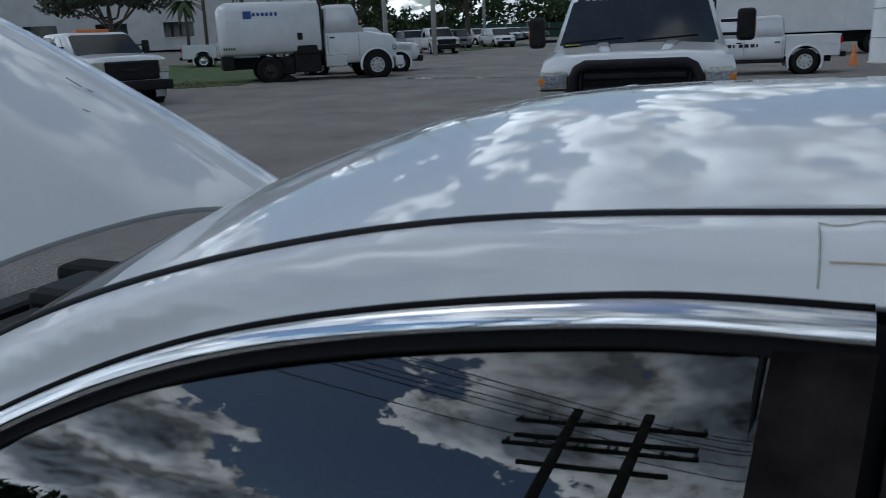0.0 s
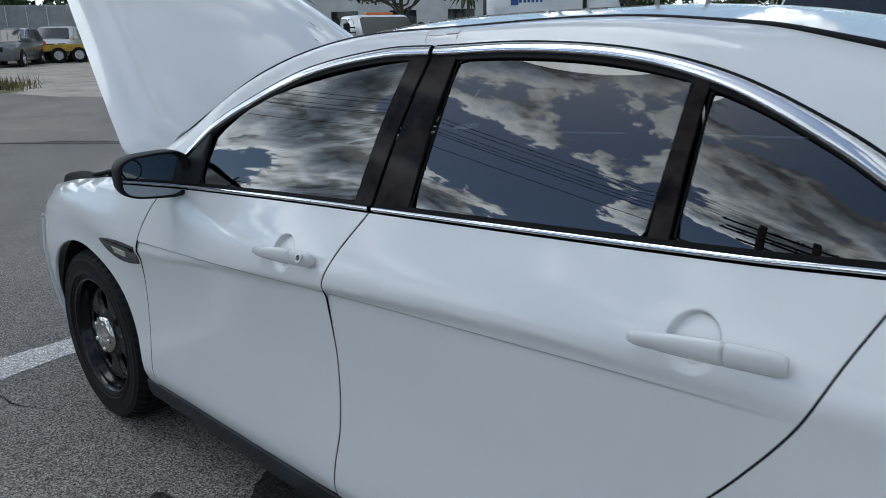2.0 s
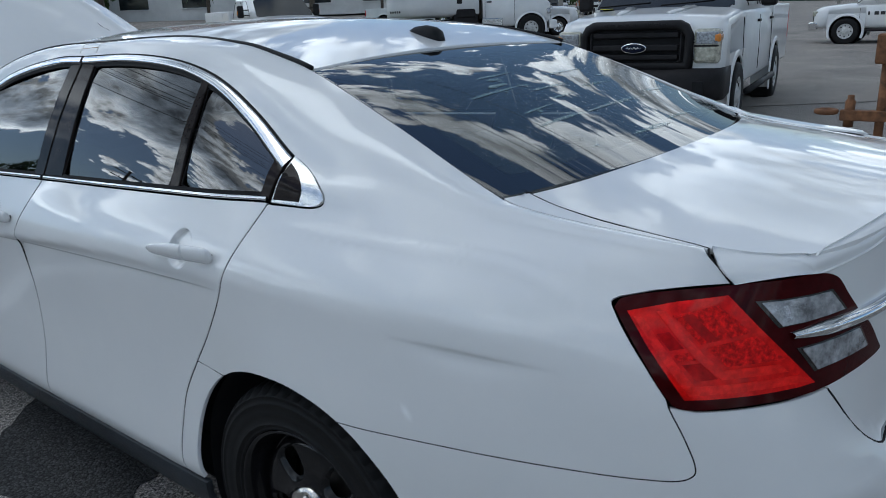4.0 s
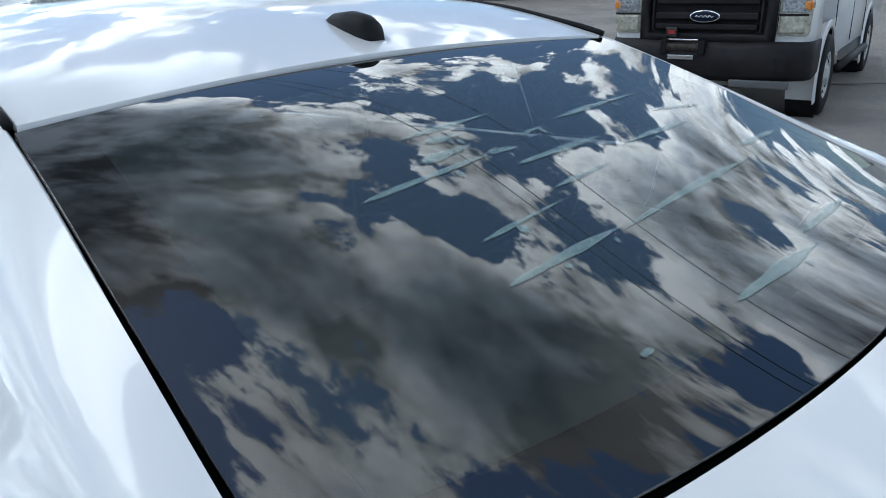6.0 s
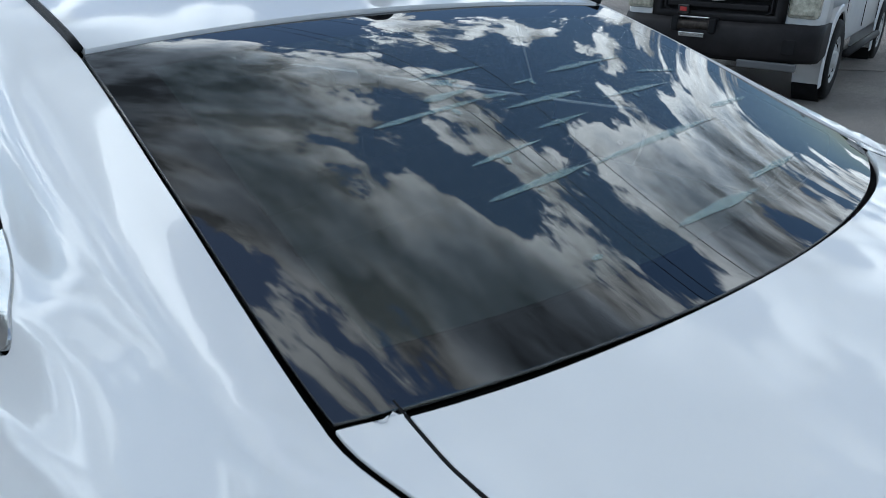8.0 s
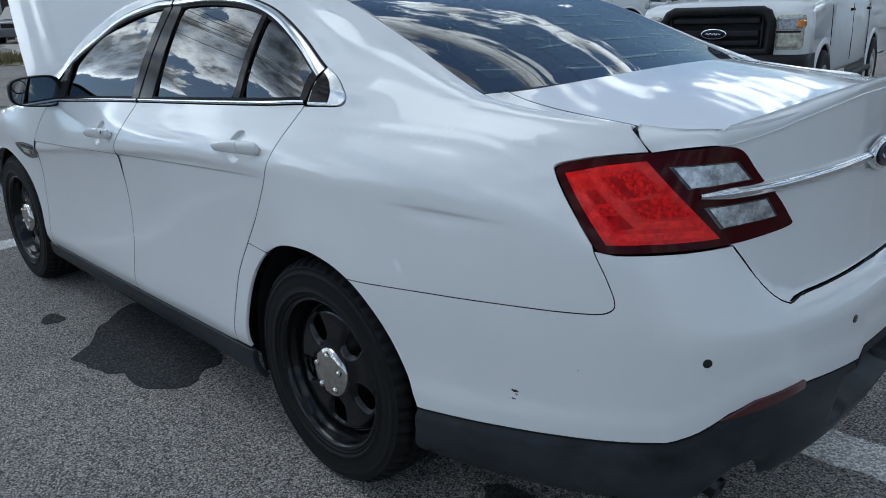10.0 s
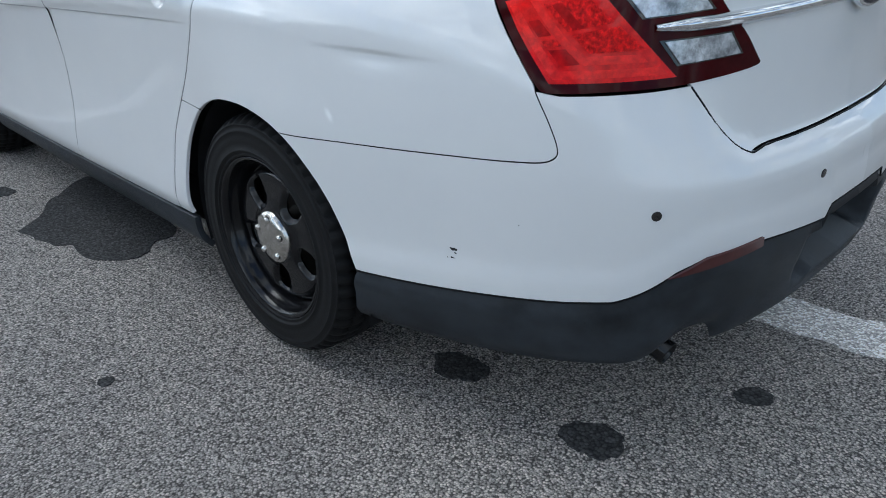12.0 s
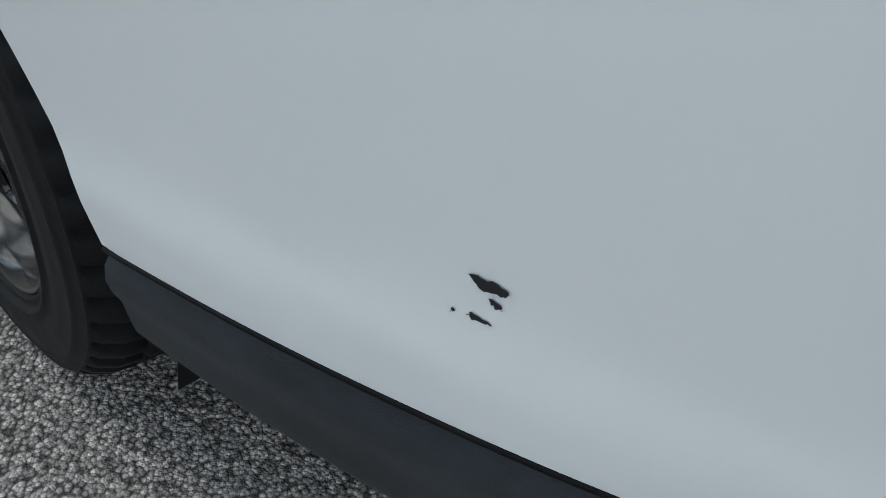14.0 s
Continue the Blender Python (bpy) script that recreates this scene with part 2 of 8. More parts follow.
def tube(bm, pts, radius, n=8, closed=False):
    """A round bar along points; radius may be a number or one for each point."""
    pts = [Vector(p) for p in pts]
    rad = radius if isinstance(radius, (list, tuple)) else [radius] * len(pts)
    rings, side = [], None
    for i, p in enumerate(pts):
        a = pts[i - 1] if (i > 0 or closed) else p
        b = pts[(i + 1) % len(pts)] if (i < len(pts) - 1 or closed) else p
        d = (b - a).normalized()
        if side is None:
            side = d.orthogonal().normalized()
        side = (side - d * side.dot(d)).normalized()
        w = d.cross(side)
        rings.append([bm.verts.new(p + rad[i] * (math.cos(2 * math.pi * k / n) * side + math.sin(2 * math.pi * k / n) * w)) for k in range(n)])
    for a, b in list(zip(rings, rings[1:])) + ([(rings[-1], rings[0])] if closed else []):
        for k in range(n):
            bm.faces.new((a[k], a[(k + 1) % n], b[(k + 1) % n], b[k]))
    if not closed:
        bm.faces.new(rings[0][::-1]); bm.faces.new(rings[-1])


def hermite(xs, ys, x):
    """Smooth curve through (xs, ys) without overshoot, at x."""
    xs, ys, x = np.asarray(xs, float), np.asarray(ys, float), np.clip(np.asarray(x, float), xs[0], xs[-1])
    h, d = np.diff(xs), np.diff(ys) / np.diff(xs)
    m = np.zeros(len(xs))
    m[0], m[-1] = d[0], d[-1]
    for i in range(1, len(xs) - 1):
        if d[i - 1] * d[i] > 0:
            w1, w2 = 2 * h[i] + h[i - 1], h[i] + 2 * h[i - 1]
            m[i] = (w1 + w2) / (w1 / d[i - 1] + w2 / d[i])
    k = np.clip(np.searchsorted(xs, x) - 1, 0, len(h) - 1)
    t = (x - xs[k]) / h[k]
    return ((2 * t**3 - 3 * t**2 + 1) * ys[k] + (t**3 - 2 * t**2 + t) * h[k] * m[k]
            + (3 * t**2 - 2 * t**3) * ys[k + 1] + (t**3 - t**2) * h[k] * m[k + 1])


def bend(pts, n=10, closed=False):
    """A smooth 2D or 3D line through points (Catmull-Rom); a point given twice stays a corner."""
    pts = [tuple(p) for p in pts]
    out = []
    segs = len(pts) if closed else len(pts) - 1
    for i in range(segs):
        p1, p2 = np.array(pts[i % len(pts)], float), np.array(pts[(i + 1) % len(pts)], float)
        if np.allclose(p1, p2):
            continue
        p0 = np.array(pts[i - 1] if (i > 0 or closed) else pts[i], float)
        p3 = np.array(pts[(i + 2) % len(pts)] if (i + 2 < len(pts) or closed) else pts[i + 1], float)
        c = np.linalg.norm(p2 - p1)
        m1 = (p2 - p0) / max(np.linalg.norm(p1 - p0) + c, 1e-9) * c if not np.allclose(p0, p1) else (p2 - p1)
        m2 = (p3 - p1) / max(np.linalg.norm(p3 - p2) + c, 1e-9) * c if not np.allclose(p2, p3) else (p2 - p1)
        for k in range(n):
            t = k / n
            out.append((2 * t**3 - 3 * t**2 + 1) * p1 + (t**3 - 2 * t**2 + t) * m1 + (3 * t**2 - 2 * t**3) * p2 + (t**3 - t**2) * m2)
    if not closed:
        out.append(np.array(pts[-1], float))
    return [tuple(p) for p in out]


# ---- the sedan's skin: nose at -x, left side at -y, wheels on z = 0 ----
PLAN = [(-2.44, 0), (-2.42, .30), (-2.33, .60), (-2.12, .835), (-1.85, .94), (-1.45, .962), (-1.0, .957), (-.3, .962), (.5, .966), (1.1, .968),
        (1.45, .975), (1.66, .970), (1.95, .935), (2.15, .893), (2.30, .845), (2.42, .785), (2.53, .70), (2.61, .56), (2.655, .38), (2.68, .20), (2.69, 0)]
STATION = (0, 3, 5, 6, 7, 9, 10, 12, 14, 16, 18, 20)
# section rows from the sill upwards: inset from the plan line, and height, at the twelve keys
ROW_INSET = (
    (.14, .12, .09, .075, .075, .075, .07, .07, .08, .09, .11, .12),
    (.06, .06, .05, .035, .035, .035, .03, .035, .04, .04, .045, .05),
    (.03, .03, .015, .012, .012, .012, .008, .015, .018, .018, .02, .02),
    (.01, .01, .005, .020, .022, .020, .002, .012, .010, .006, .005, .005),
    (.00, .00, .000, .026, .030, .026, .000, .004, .003, .000, .000, .000),
    (.01, .01, .010, .016, .018, .014, .012, .012, .012, .022, .014, .014),
    (.03, .03, .012, .004, .004, .009, .013, .018, .035, .060, .062, .070),
    (.08, .09, .060, .070, .082, .102, .122, .112, .098, .100, .085, .090),
)
ROW_Z = (
    (.20, .20, .21, .205, .205, .21, .22, .19, .19, .19, .21, .22),
    (.30, .30, .30, .29, .29, .30, .30, .29, .29, .29, .30, .30),
    (.40, .40, .40, .37, .37, .38, .40, .40, .40, .40, .40, .40),
    (.50, .50, .55, .52, .52, .53, .55, .54, .54, .55, .55, .55),
    (.62, .64, .72, .68, .70, .72, .74, .73, .73, .70, .700, .700),
    (.70, .74, .80, .787, .854, .947, .93, .92, .89, .80, .738, .738),
    (.76, .82, .86, .819, .887, .978, .98, 1.0, .99, .92, .765, .765),
    (.82, .90, .97, 1.03, 1.078, 1.146, 1.165, 1.142, 1.118, 1.150, 1.185, 1.195),
)
plan = np.array(bend(PLAN, 14))
ulen = np.concatenate([[0], np.cumsum(np.linalg.norm(np.diff(plan, axis=0), axis=1))])
ukey = [ulen[k * 14] for k in STATION]
UA = np.linspace(0, ulen[-1], 420)
PX, PW = np.interp(UA, ulen, plan[:, 0]), np.interp(UA, ulen, plan[:, 1])
tx, tw = np.gradient(PX), np.gradient(PW)
for _ in range(6):
    tx[1:-1], tw[1:-1] = (tx[:-2] + 2 * tx[1:-1] + tx[2:]) / 4, (tw[:-2] + 2 * tw[1:-1] + tw[2:]) / 4
tx[0], tw[0], tx[-1], tw[-1] = 0, 1, 0, -1
tl = np.hypot(tx, tw)
NX, NW = -tw / tl, tx / tl
rows3 = []
for ins, zz in zip(ROW_INSET, ROW_Z):
    d, z = hermite(ukey, ins, UA), hermite(ukey, zz, UA)
    rows3.append(np.stack([PX - NX * d, -(PW - NW * d), z], 1))
rows3 = np.array(rows3)


def fine(rows, n):
    """Refines section rows (rows, stations, 3) along the section."""
    dist = np.concatenate([[0], np.cumsum(np.linalg.norm(np.diff(rows, axis=0), axis=2).mean(1))])
    v = np.unique(np.concatenate([np.linspace(dist[i], dist[i + 1], n + 1) for i in range(len(dist) - 1)]))
    out = np.zeros((len(v), rows.shape[1], 3))
    for s in range(rows.shape[1]):
        for c in range(3):
            out[:, s, c] = hermite(dist, rows[:, s, c], v)
    return out


low_skin = fine(rows3, 8)
# lines of the upper body: half width and height along x
belt_x, belt_w, belt_z = rows3[7, :, 0], -rows3[7, :, 1], rows3[7, :, 2]
EDGE = [(-2.2, .60, .86), (-1.8, .68, .955), (-1.4, .735, 1.015), (-1.15, .775, 1.06), (-.8, .735, 1.244), (-.45, .691, 1.411), (-.1, .647, 1.500), (.27, .603, 1.522),
        (.7, .592, 1.533), (1.0, .603, 1.510), (1.15, .616, 1.481), (1.29, .632, 1.446), (1.6, .675, 1.333), (1.915, .712, 1.205), (2.0, .705, 1.186), (2.1, .692, 1.173), (2.2, .684, 1.165), (2.30, .680, 1.158), (2.367, .668, 1.148), (2.46, .61, 1.150)]
DRIP = [(-1.15, .865, 1.055), (-.80, .865, 1.105), (-.6, .795, 1.257), (-.4, .735, 1.358), (-.186, .712, 1.428), (.1, .692, 1.474), (.30, .686, 1.480), (.55, .682, 1.486), (.8, .688, 1.470), (1.0, .706, 1.428), (1.2, .748, 1.350),
        (1.372, .790, 1.260), (1.5, .815, 1.215)]
edge = np.array(bend(EDGE, 10)); drip = np.array(bend(DRIP, 10))


def belt(x):
    s = slice(30, 401)
    o = np.argsort(belt_x[s])
    return np.interp(x, belt_x[s][o], belt_w[s][o]), np.interp(x, belt_x[s][o], belt_z[s][o])


def edge_at(x):
    return np.interp(x, edge[:, 0], edge[:, 1]), np.interp(x, edge[:, 0], edge[:, 2])


def drip_at(x):
    bw, bz = belt(x); ew, ez = edge_at(x)
    w, z = np.interp(x, drip[:, 0], drip[:, 1]), np.interp(x, drip[:, 0], drip[:, 2])
    a = np.clip((x - 1.38) / .30, 0, 1); a = a * a * (3 - 2 * a)
    b = np.clip((-.85 - x) / .25, 0, 1)
    t = .45
    mw, mz = bw + (ew - bw) * t + .012, bz + (ez - bz) * t + .012
    k = np.maximum(a, b)
    return w * (1 - k) + mw * k, z * (1 - k) + mz * k


XU = np.concatenate([np.arange(-2.1, 2.44, .0125)])
bw, bz = belt(XU); dw, dz = drip_at(XU); ew, ez = edge_at(XU)
aw = np.clip((XU + .9) / .4, 0, 1) * np.clip((1.7 - XU) / .3, 0, 1)
r8 = ((bw + dw) / 2 + .012 * aw, (bz + dz) / 2 + .004 * aw)
bulge = .016 + .0 * XU
r10 = ((dw + ew) / 2 + bulge * .75, (dz + ez) / 2 + bulge * .9)
upper = np.array([np.stack([XU, -w, z], 1) for w, z in ((bw, bz), r8, (dw, dz), r10, (ew, ez))])
up_skin = fine(upper, 8)


def crown(x):
    return hermite([-2.2, -1.2, -.6, 0, .6, 1.0, 1.25, 1.6, 2.05, 2.25, 2.46], [.05, .07, .075, .055, .036, .020, .003, .035, .066, .060, .054], x)


def top_z(x, y):
    """Height of windscreen, roof, rear window and deck."""
    w, z = edge_at(x)
    return z + crown(x) * (1 - np.minimum(1.0, (y / w) ** 2))


def fair(x0, x1, nx, ny=2, fn=top_z):
    """A fair surface close to fn between x0 and x1: a polynomial in x and in y squared."""
    X, Y = np.meshgrid(np.linspace(x0, x1, 60), np.linspace(0, 1, 24), indexing="ij")
    Y = Y * edge_at(X)[0]
    u = (X - (x0 + x1) / 2) / (x1 - x0) * 2
    terms = [(i, j) for i in range(nx + 1) for j in range(ny + 1)]
    co = np.linalg.lstsq(np.stack([(u ** i * Y ** (2 * j)).ravel() for i, j in terms], 1), fn(X, Y).ravel(), rcond=None)[0]

    def height(x, y):
        w = (np.asarray(x) - (x0 + x1) / 2) / (x1 - x0) * 2
        return sum(c * w ** i * np.asarray(y) ** (2 * j) for c, (i, j) in zip(co, terms))
    return height


def lip_x(y):
    return 2.600 - .34 * np.asarray(y) ** 2


XT, VT = np.arange(-1.25, 2.462, .0125), np.linspace(-1, 0, 50)
glass_z = fair(1.20, 2.10, 3, 1)
roof_z = fair(-.62, 1.31, 6)
top_skin = np.array([[(x, v * edge_at(x)[0], top_z(x, v * edge_at(x)[0])) for x in XT] for v in VT])
XD = np.linspace(2.40, 2.63, 20)
deck_skin = np.array([[(x, y, 0) for x in XD] for y in np.linspace(-.72, 0, 50)])
# the deck runs back to its lip with a slight upward kick
for i in range(deck_skin.shape[0]):
    for j in range(deck_skin.shape[1]):
        x, y, _ = deck_skin[i, j]
        deck_skin[i, j, 2] = top_z(min(x, 2.46), np.clip(y, -.61, 0))


class Skin:
    """Grids joined into one surface that rays can be cast at, with smooth normals."""

    def __init__(self, grids):
        V, N, T, at = [], [], [], 0
        for g in grids:
            a, b = np.gradient(g, axis=1), np.gradient(g, axis=0)
            n = np.cross(a, b)
            n /= np.maximum(np.linalg.norm(n, axis=2, keepdims=True), 1e-9)
            for _ in range(14):
                n[:, 1:-1] = (n[:, :-2] + 2 * n[:, 1:-1] + n[:, 2:]) / 4
            n /= np.maximum(np.linalg.norm(n, axis=2, keepdims=True), 1e-9)
            r, c = g.shape[:2]
            idx = np.arange(r * c).reshape(r, c) + at
            q = np.stack([idx[:-1, :-1], idx[:-1, 1:], idx[1:, 1:], idx[1:, :-1]], -1).reshape(-1, 4)
            T += [(a0, b0, c0) for a0, b0, c0, _ in q] + [(a0, c0, d0) for a0, _, c0, d0 in q]
            V.append(g.reshape(-1, 3)); N.append(n.reshape(-1, 3)); at += r * c
        self.V, self.N, self.T = np.concatenate(V), np.concatenate(N), T
        self.tree = BVHTree.FromPolygons([Vector(v) for v in self.V], [tuple(int(i) for i in t) for t in T])

    def cast(self, o, d):
        hit, _, i, _ = self.tree.ray_cast(Vector(o), Vector(d))
        if hit is None:
            hit, _, i, _ = self.tree.find_nearest(Vector(o) + 3.0 * Vector(d))
        a, b, c = (Vector(self.V[k]) for k in self.T[i])
        w = poly_3d_calc([a, b, c], hit)
        n = sum((Vector(self.N[k]) * wk for k, wk in zip(self.T[i], w)), Vector())
        n.normalize()
        return hit, (n if n.dot(Vector(d)) < 0 else -n)


SIDE = Skin([low_skin, up_skin])


def shrink(poly, g):
    """Moves a closed 2D line inwards by g."""
    p = np.array(poly)
    area = np.sum(p[:, 0] * np.roll(p[:, 1], -1) - p[:, 1] * np.roll(p[:, 0], -1))
    a, b = p - np.roll(p, 1, 0), np.roll(p, -1, 0) - p
    n = lambda v: np.stack([-v[:, 1], v[:, 0]], 1) / np.maximum(np.linalg.norm(v, axis=1, keepdims=True), 1e-9)
    m = n(a) + n(b)
    m /= np.maximum((m**2).sum(1, keepdims=True) / 2, .35)
    return p + m * g * (1 if area > 0 else -1)


def inside(poly, pts):
    p, x, y = np.array(poly), pts[:, 0], pts[:, 1]
    r = np.zeros(len(pts), bool)
    for (x1, y1), (x2, y2) in zip(p, np.roll(p, -1, 0)):
        if y1 != y2:
            r ^= ((y1 > y) != (y2 > y)) & (x < (x2 - x1) * (y - y1) / (y2 - y1) + x1)
    return r


def thin(poly, least):
    out = [poly[0]]
    for p in poly[1:]:
        if np.hypot(p[0] - out[-1][0], p[1] - out[-1][1]) > least:
            out.append(p)
    while len(out) > 3 and np.hypot(out[0][0] - out[-1][0], out[0][1] - out[-1][1]) < least:
        out.pop()
    return out


def flat_mesh(poly, step, dish=None, lines=None):
    """Triangles that fill a closed 2D line, with inner points on a grid, and on rings round a dish (x, y, radius)."""
    p = np.array(poly)
    lo, hi = p.min(0), p.max(0)
    gx, gy = np.meshgrid(np.arange(lo[0] + step / 2, hi[0], step), np.arange(lo[1] + step / 2, hi[1], step))
    q = np.stack([gx.ravel(), gy.ravel()], 1)
    q = q[inside(p, q)] if len(q) else q
    if len(q):
        dens = np.concatenate([p + (np.roll(p, -1, 0) - p) * t for t in (0, .25, .5, .75)])
        near = np.array([np.min((dens[:, 0] - a) ** 2 + (dens[:, 1] - b) ** 2) for a, b in q])
        q = q[near > (step * .45) ** 2]
    if dish:
        cx, cy, r = dish
        q = q[np.hypot(q[:, 0] - cx, q[:, 1] - cy) > r * 1.16]
        for k in (.2, .45, .65, .76, .81, .86, .91, .96, 1.0, 1.04, 1.09):
            n = max(6, int(2 * math.pi * k * r / .006))
            q = np.concatenate([q, [(cx + k * r * math.cos(2 * math.pi * a / n), cy + k * r * math.sin(2 * math.pi * a / n)) for a in range(n)]])
    if lines is not None:
        c = np.asarray(lines)
        c = c[inside(p, c)]
        dens = np.concatenate([p + (np.roll(p, -1, 0) - p) * t for t in (0, .25, .5, .75)])
        c = c[[np.min((dens[:, 0] - a) ** 2 + (dens[:, 1] - b) ** 2) > .003 ** 2 for a, b in c]]
        far = np.array([np.min((c[:, 0] - a) ** 2 + (c[:, 1] - b) ** 2) > .007 ** 2 for a, b in q])
        q = np.concatenate([q[far], c])
    vs = [Vector(v) for v in np.concatenate([p, q])] if len(q) else [Vector(v) for v in p]
    v, _, f, *_ = delaunay_2d_cdt(vs, [], [list(range(len(p)))], 1, 1e-6)
    return np.array([tuple(a) for a in v]), [tuple(t) for t in f], len(p)


def panel(name, poly, way, material, parent, gap=.0022, step=.03, off=0.0, fold=.012, skin=None, label="", mirror=False, dent=None, dish=None, lines=None):
    """A sheet that lies on the skin inside a closed line, with folded edges. The line is 2D, across the way of sight:
    way 'y' takes (x, z), 'z' takes (x, y), 'x' takes (y, z)."""
    skin = skin or SIDE
    poly = thin([tuple(p) for p in poly], .004)
    if gap:
        poly = [tuple(p) for p in shrink(poly, gap)]
    v2, tris, nb = flat_mesh(poly, step, dish, lines)
    V, N = [], []
    for a, b in v2:
        o, d = {"y": ((a, -3, b), (0, 1, 0)), "z": ((a, b, 4), (0, 0, -1)), "x": ((5, a, b), (-1, 0, 0)),
                "c": ((2.05 + 4 * math.cos(a), -.35 + 4 * math.sin(a), b), (-math.cos(a), -math.sin(a), 0))}[way]
        hit, n = skin.cast(o, d)
        if dent:
            k = .0012
            g = [dent(hit + Vector(o)) for o in ((0, 0, 0), (k, 0, 0), (0, 0, k))]
            n = (n - Vector(((g[1] - g[0]) / k, 0, (g[2] - g[0]) / k))).normalized()
            hit = hit - Vector((0, g[0], 0))
        V.append(hit + n * off); N.append(n)
    return sheet(name, V, N, tris, fold, material, parent, label, mirror)


def sheet(name, V, N, tris, fold, material, parent, label="", mirror=False):
    """A mesh from places, normals and triangles, whose rim is folded inwards."""
    s = -1 if mirror else 1
    V, N = [Vector((p[0], p[1] * s, p[2])) for p in V], [Vector((n[0], n[1] * s, n[2])) for n in N]
    F = []
    for t in tris:
        fn = (V[t[1]] - V[t[0]]).cross(V[t[2]] - V[t[0]])
        F.append(tuple(t) if fn.dot(N[t[0]]) > 0 else tuple(t)[::-1])
    if fold:
        count = {}
        for t in F:
            for a, b in zip(t, t[1:] + t[:1]):
                count[(a, b)] = count.get((a, b), 0) + 1
        rim = [(a, b) for a, b in count if (b, a) not in count]
        k = 0.0016
        for a, b in rim:
            base = len(V)
            e = (V[b] - V[a]).normalized()
            for p in (a, b):
                out = e.cross(N[p]).normalized()
                V.append(V[p].copy()); N.append((N[p] + out).normalized())
                V.append(V[p] - N[p] * fold); N.append(out)
            F.append((base, base + 1, base + 3, base + 2))
    me = bpy.data.meshes.new(name)
    me.from_pydata(V, [], F)
    me.shade_smooth()
    me.normals_split_custom_set_from_vertices([tuple(n) for n in N])
    me.materials.append(material)
    ob = new(name, me)
    if parent is not None:
        ob.parent = parent
    if label:
        tagged(ob, label)
    return ob


def on_side(x, z, off=0.0):
    """The place on the left side at x and height z, and the normal there."""
    hit, n = SIDE.cast((x, -3, z), (0, 1, 0))
    return hit + n * off, n


def grid_sheet(name, G, material, parent, fold=.012, label="", mirror=False, flip=False):
    """A sheet from a grid of places (rows, columns, 3)."""
    a, b = np.gradient(G, axis=1), np.gradient(G, axis=0)
    n = np.cross(a, b) * (-1 if flip else 1)
    n /= np.maximum(np.linalg.norm(n, axis=2, keepdims=True), 1e-9)
    r, c = G.shape[:2]
    idx = np.arange(r * c).reshape(r, c)
    q = np.stack([idx[:-1, :-1], idx[:-1, 1:], idx[1:, 1:], idx[1:, :-1]], -1).reshape(-1, 4).tolist()
    return sheet(name, G.reshape(-1, 3), n.reshape(-1, 3), q, fold, material, parent, label, mirror)


# ---- the sedan ----
sedan = thing("sedan", "white four-door sedan with raised hood, black steel wheels and tinted windows", "car")


def arc(cx, cz, r, a0, a1, n=28):
    return [(cx + r * math.cos(radians(a0 + (a1 - a0) * k / n)), cz + r * math.sin(radians(a0 + (a1 - a0) * k / n))) for k in range(n + 1)]


ARCH_F = arc(-1.434, .36, .405, -8, 188, 34)
# rear arch from its front foot over the top to the bumper's corner
ARCH_R = bend([(1.030, .33), (1.028, .42), (1.058, .53), (1.115, .63), (1.20, .705), (1.32, .755), (1.45, .770), (1.56, .755), (1.636, .726), (1.70, .68), (1.77, .605), (1.825, .51), (1.862, .415)], 6)
ARCH_SPLIT = [min(range(len(ARCH_R)), key=lambda i: math.hypot(ARCH_R[i][0] - x, ARCH_R[i][1] - z)) for x, z in ((1.20, .705), (1.636, .726))]
GAP_FD = bend([(-.790, 1.043), (-.865, .975), (-.922, .86), (-.938, .74), (-.938, .55), (-.945, .40), (-.95, .29)], 8)
GAP_B = bend([(.222, 1.104), (.155, 1.0), (.122, .91), (.138, .72), (.140, .543), (.118, .42), (.105, .318)], 8)
GAP_C = bend([(1.34, 1.156), (1.295, 1.06), (1.245, .945), (1.165, .825), (1.078, .712), (1.005, .60), (.965, .48), (.948, .40), (.942, .328)], 8)
DOG = min(range(len(GAP_C)), key=lambda i: abs(GAP_C[i][1] - .712))
BUMP_LINE = bend([(1.636, .726), (1.70, .729), (1.80, .737), (1.95, .748), (2.15, .760), (2.30, .767), (2.350, .773), (2.368, .790), (2.352, .84), (2.318, .908)], 8)


def belt_line(x0, x1, n=40, lift=0.0):
    return [(x, float(belt(x)[1]) + lift) for x in np.linspace(x0, x1, n)]


def sill_line(x0, x1, n=20):
    return [(x, .312 + .010 * x) for x in np.linspace(x0, x1, n)]


def both(fn):
    return fn(False), fn(True)


def fender_top():
    return [(x, float(edge_at(x)[1]) - .006) for x in np.linspace(-2.05, -1.15, 24)] + bend([(-1.15, 1.05), (-.98, 1.055), (-.79, 1.043)], 6)


def hollow(cx, cz, r=.047, deep=.017):
    """A round finger hollow pressed into a door behind its handle."""
    def push(p):
        q = math.hypot(p.x - cx, p.z - cz) / r
        t = min(1.0, max(0.0, (1.03 - q) / .26))
        return -deep * t * t * (3 - 2 * t)
    return push


def crease_z(x):
    """Height of the crisp crease that runs along both doors."""
    return .855 + .0455 * (np.asarray(x) + .92)


CREASE = [(x, float(crease_z(x)) + d) for x in np.arange(-.985, 1.26, .012) for d in (-.016, -.011, -.008, -.006, -.004, -.002, 0.0, .003, .008, .014)]


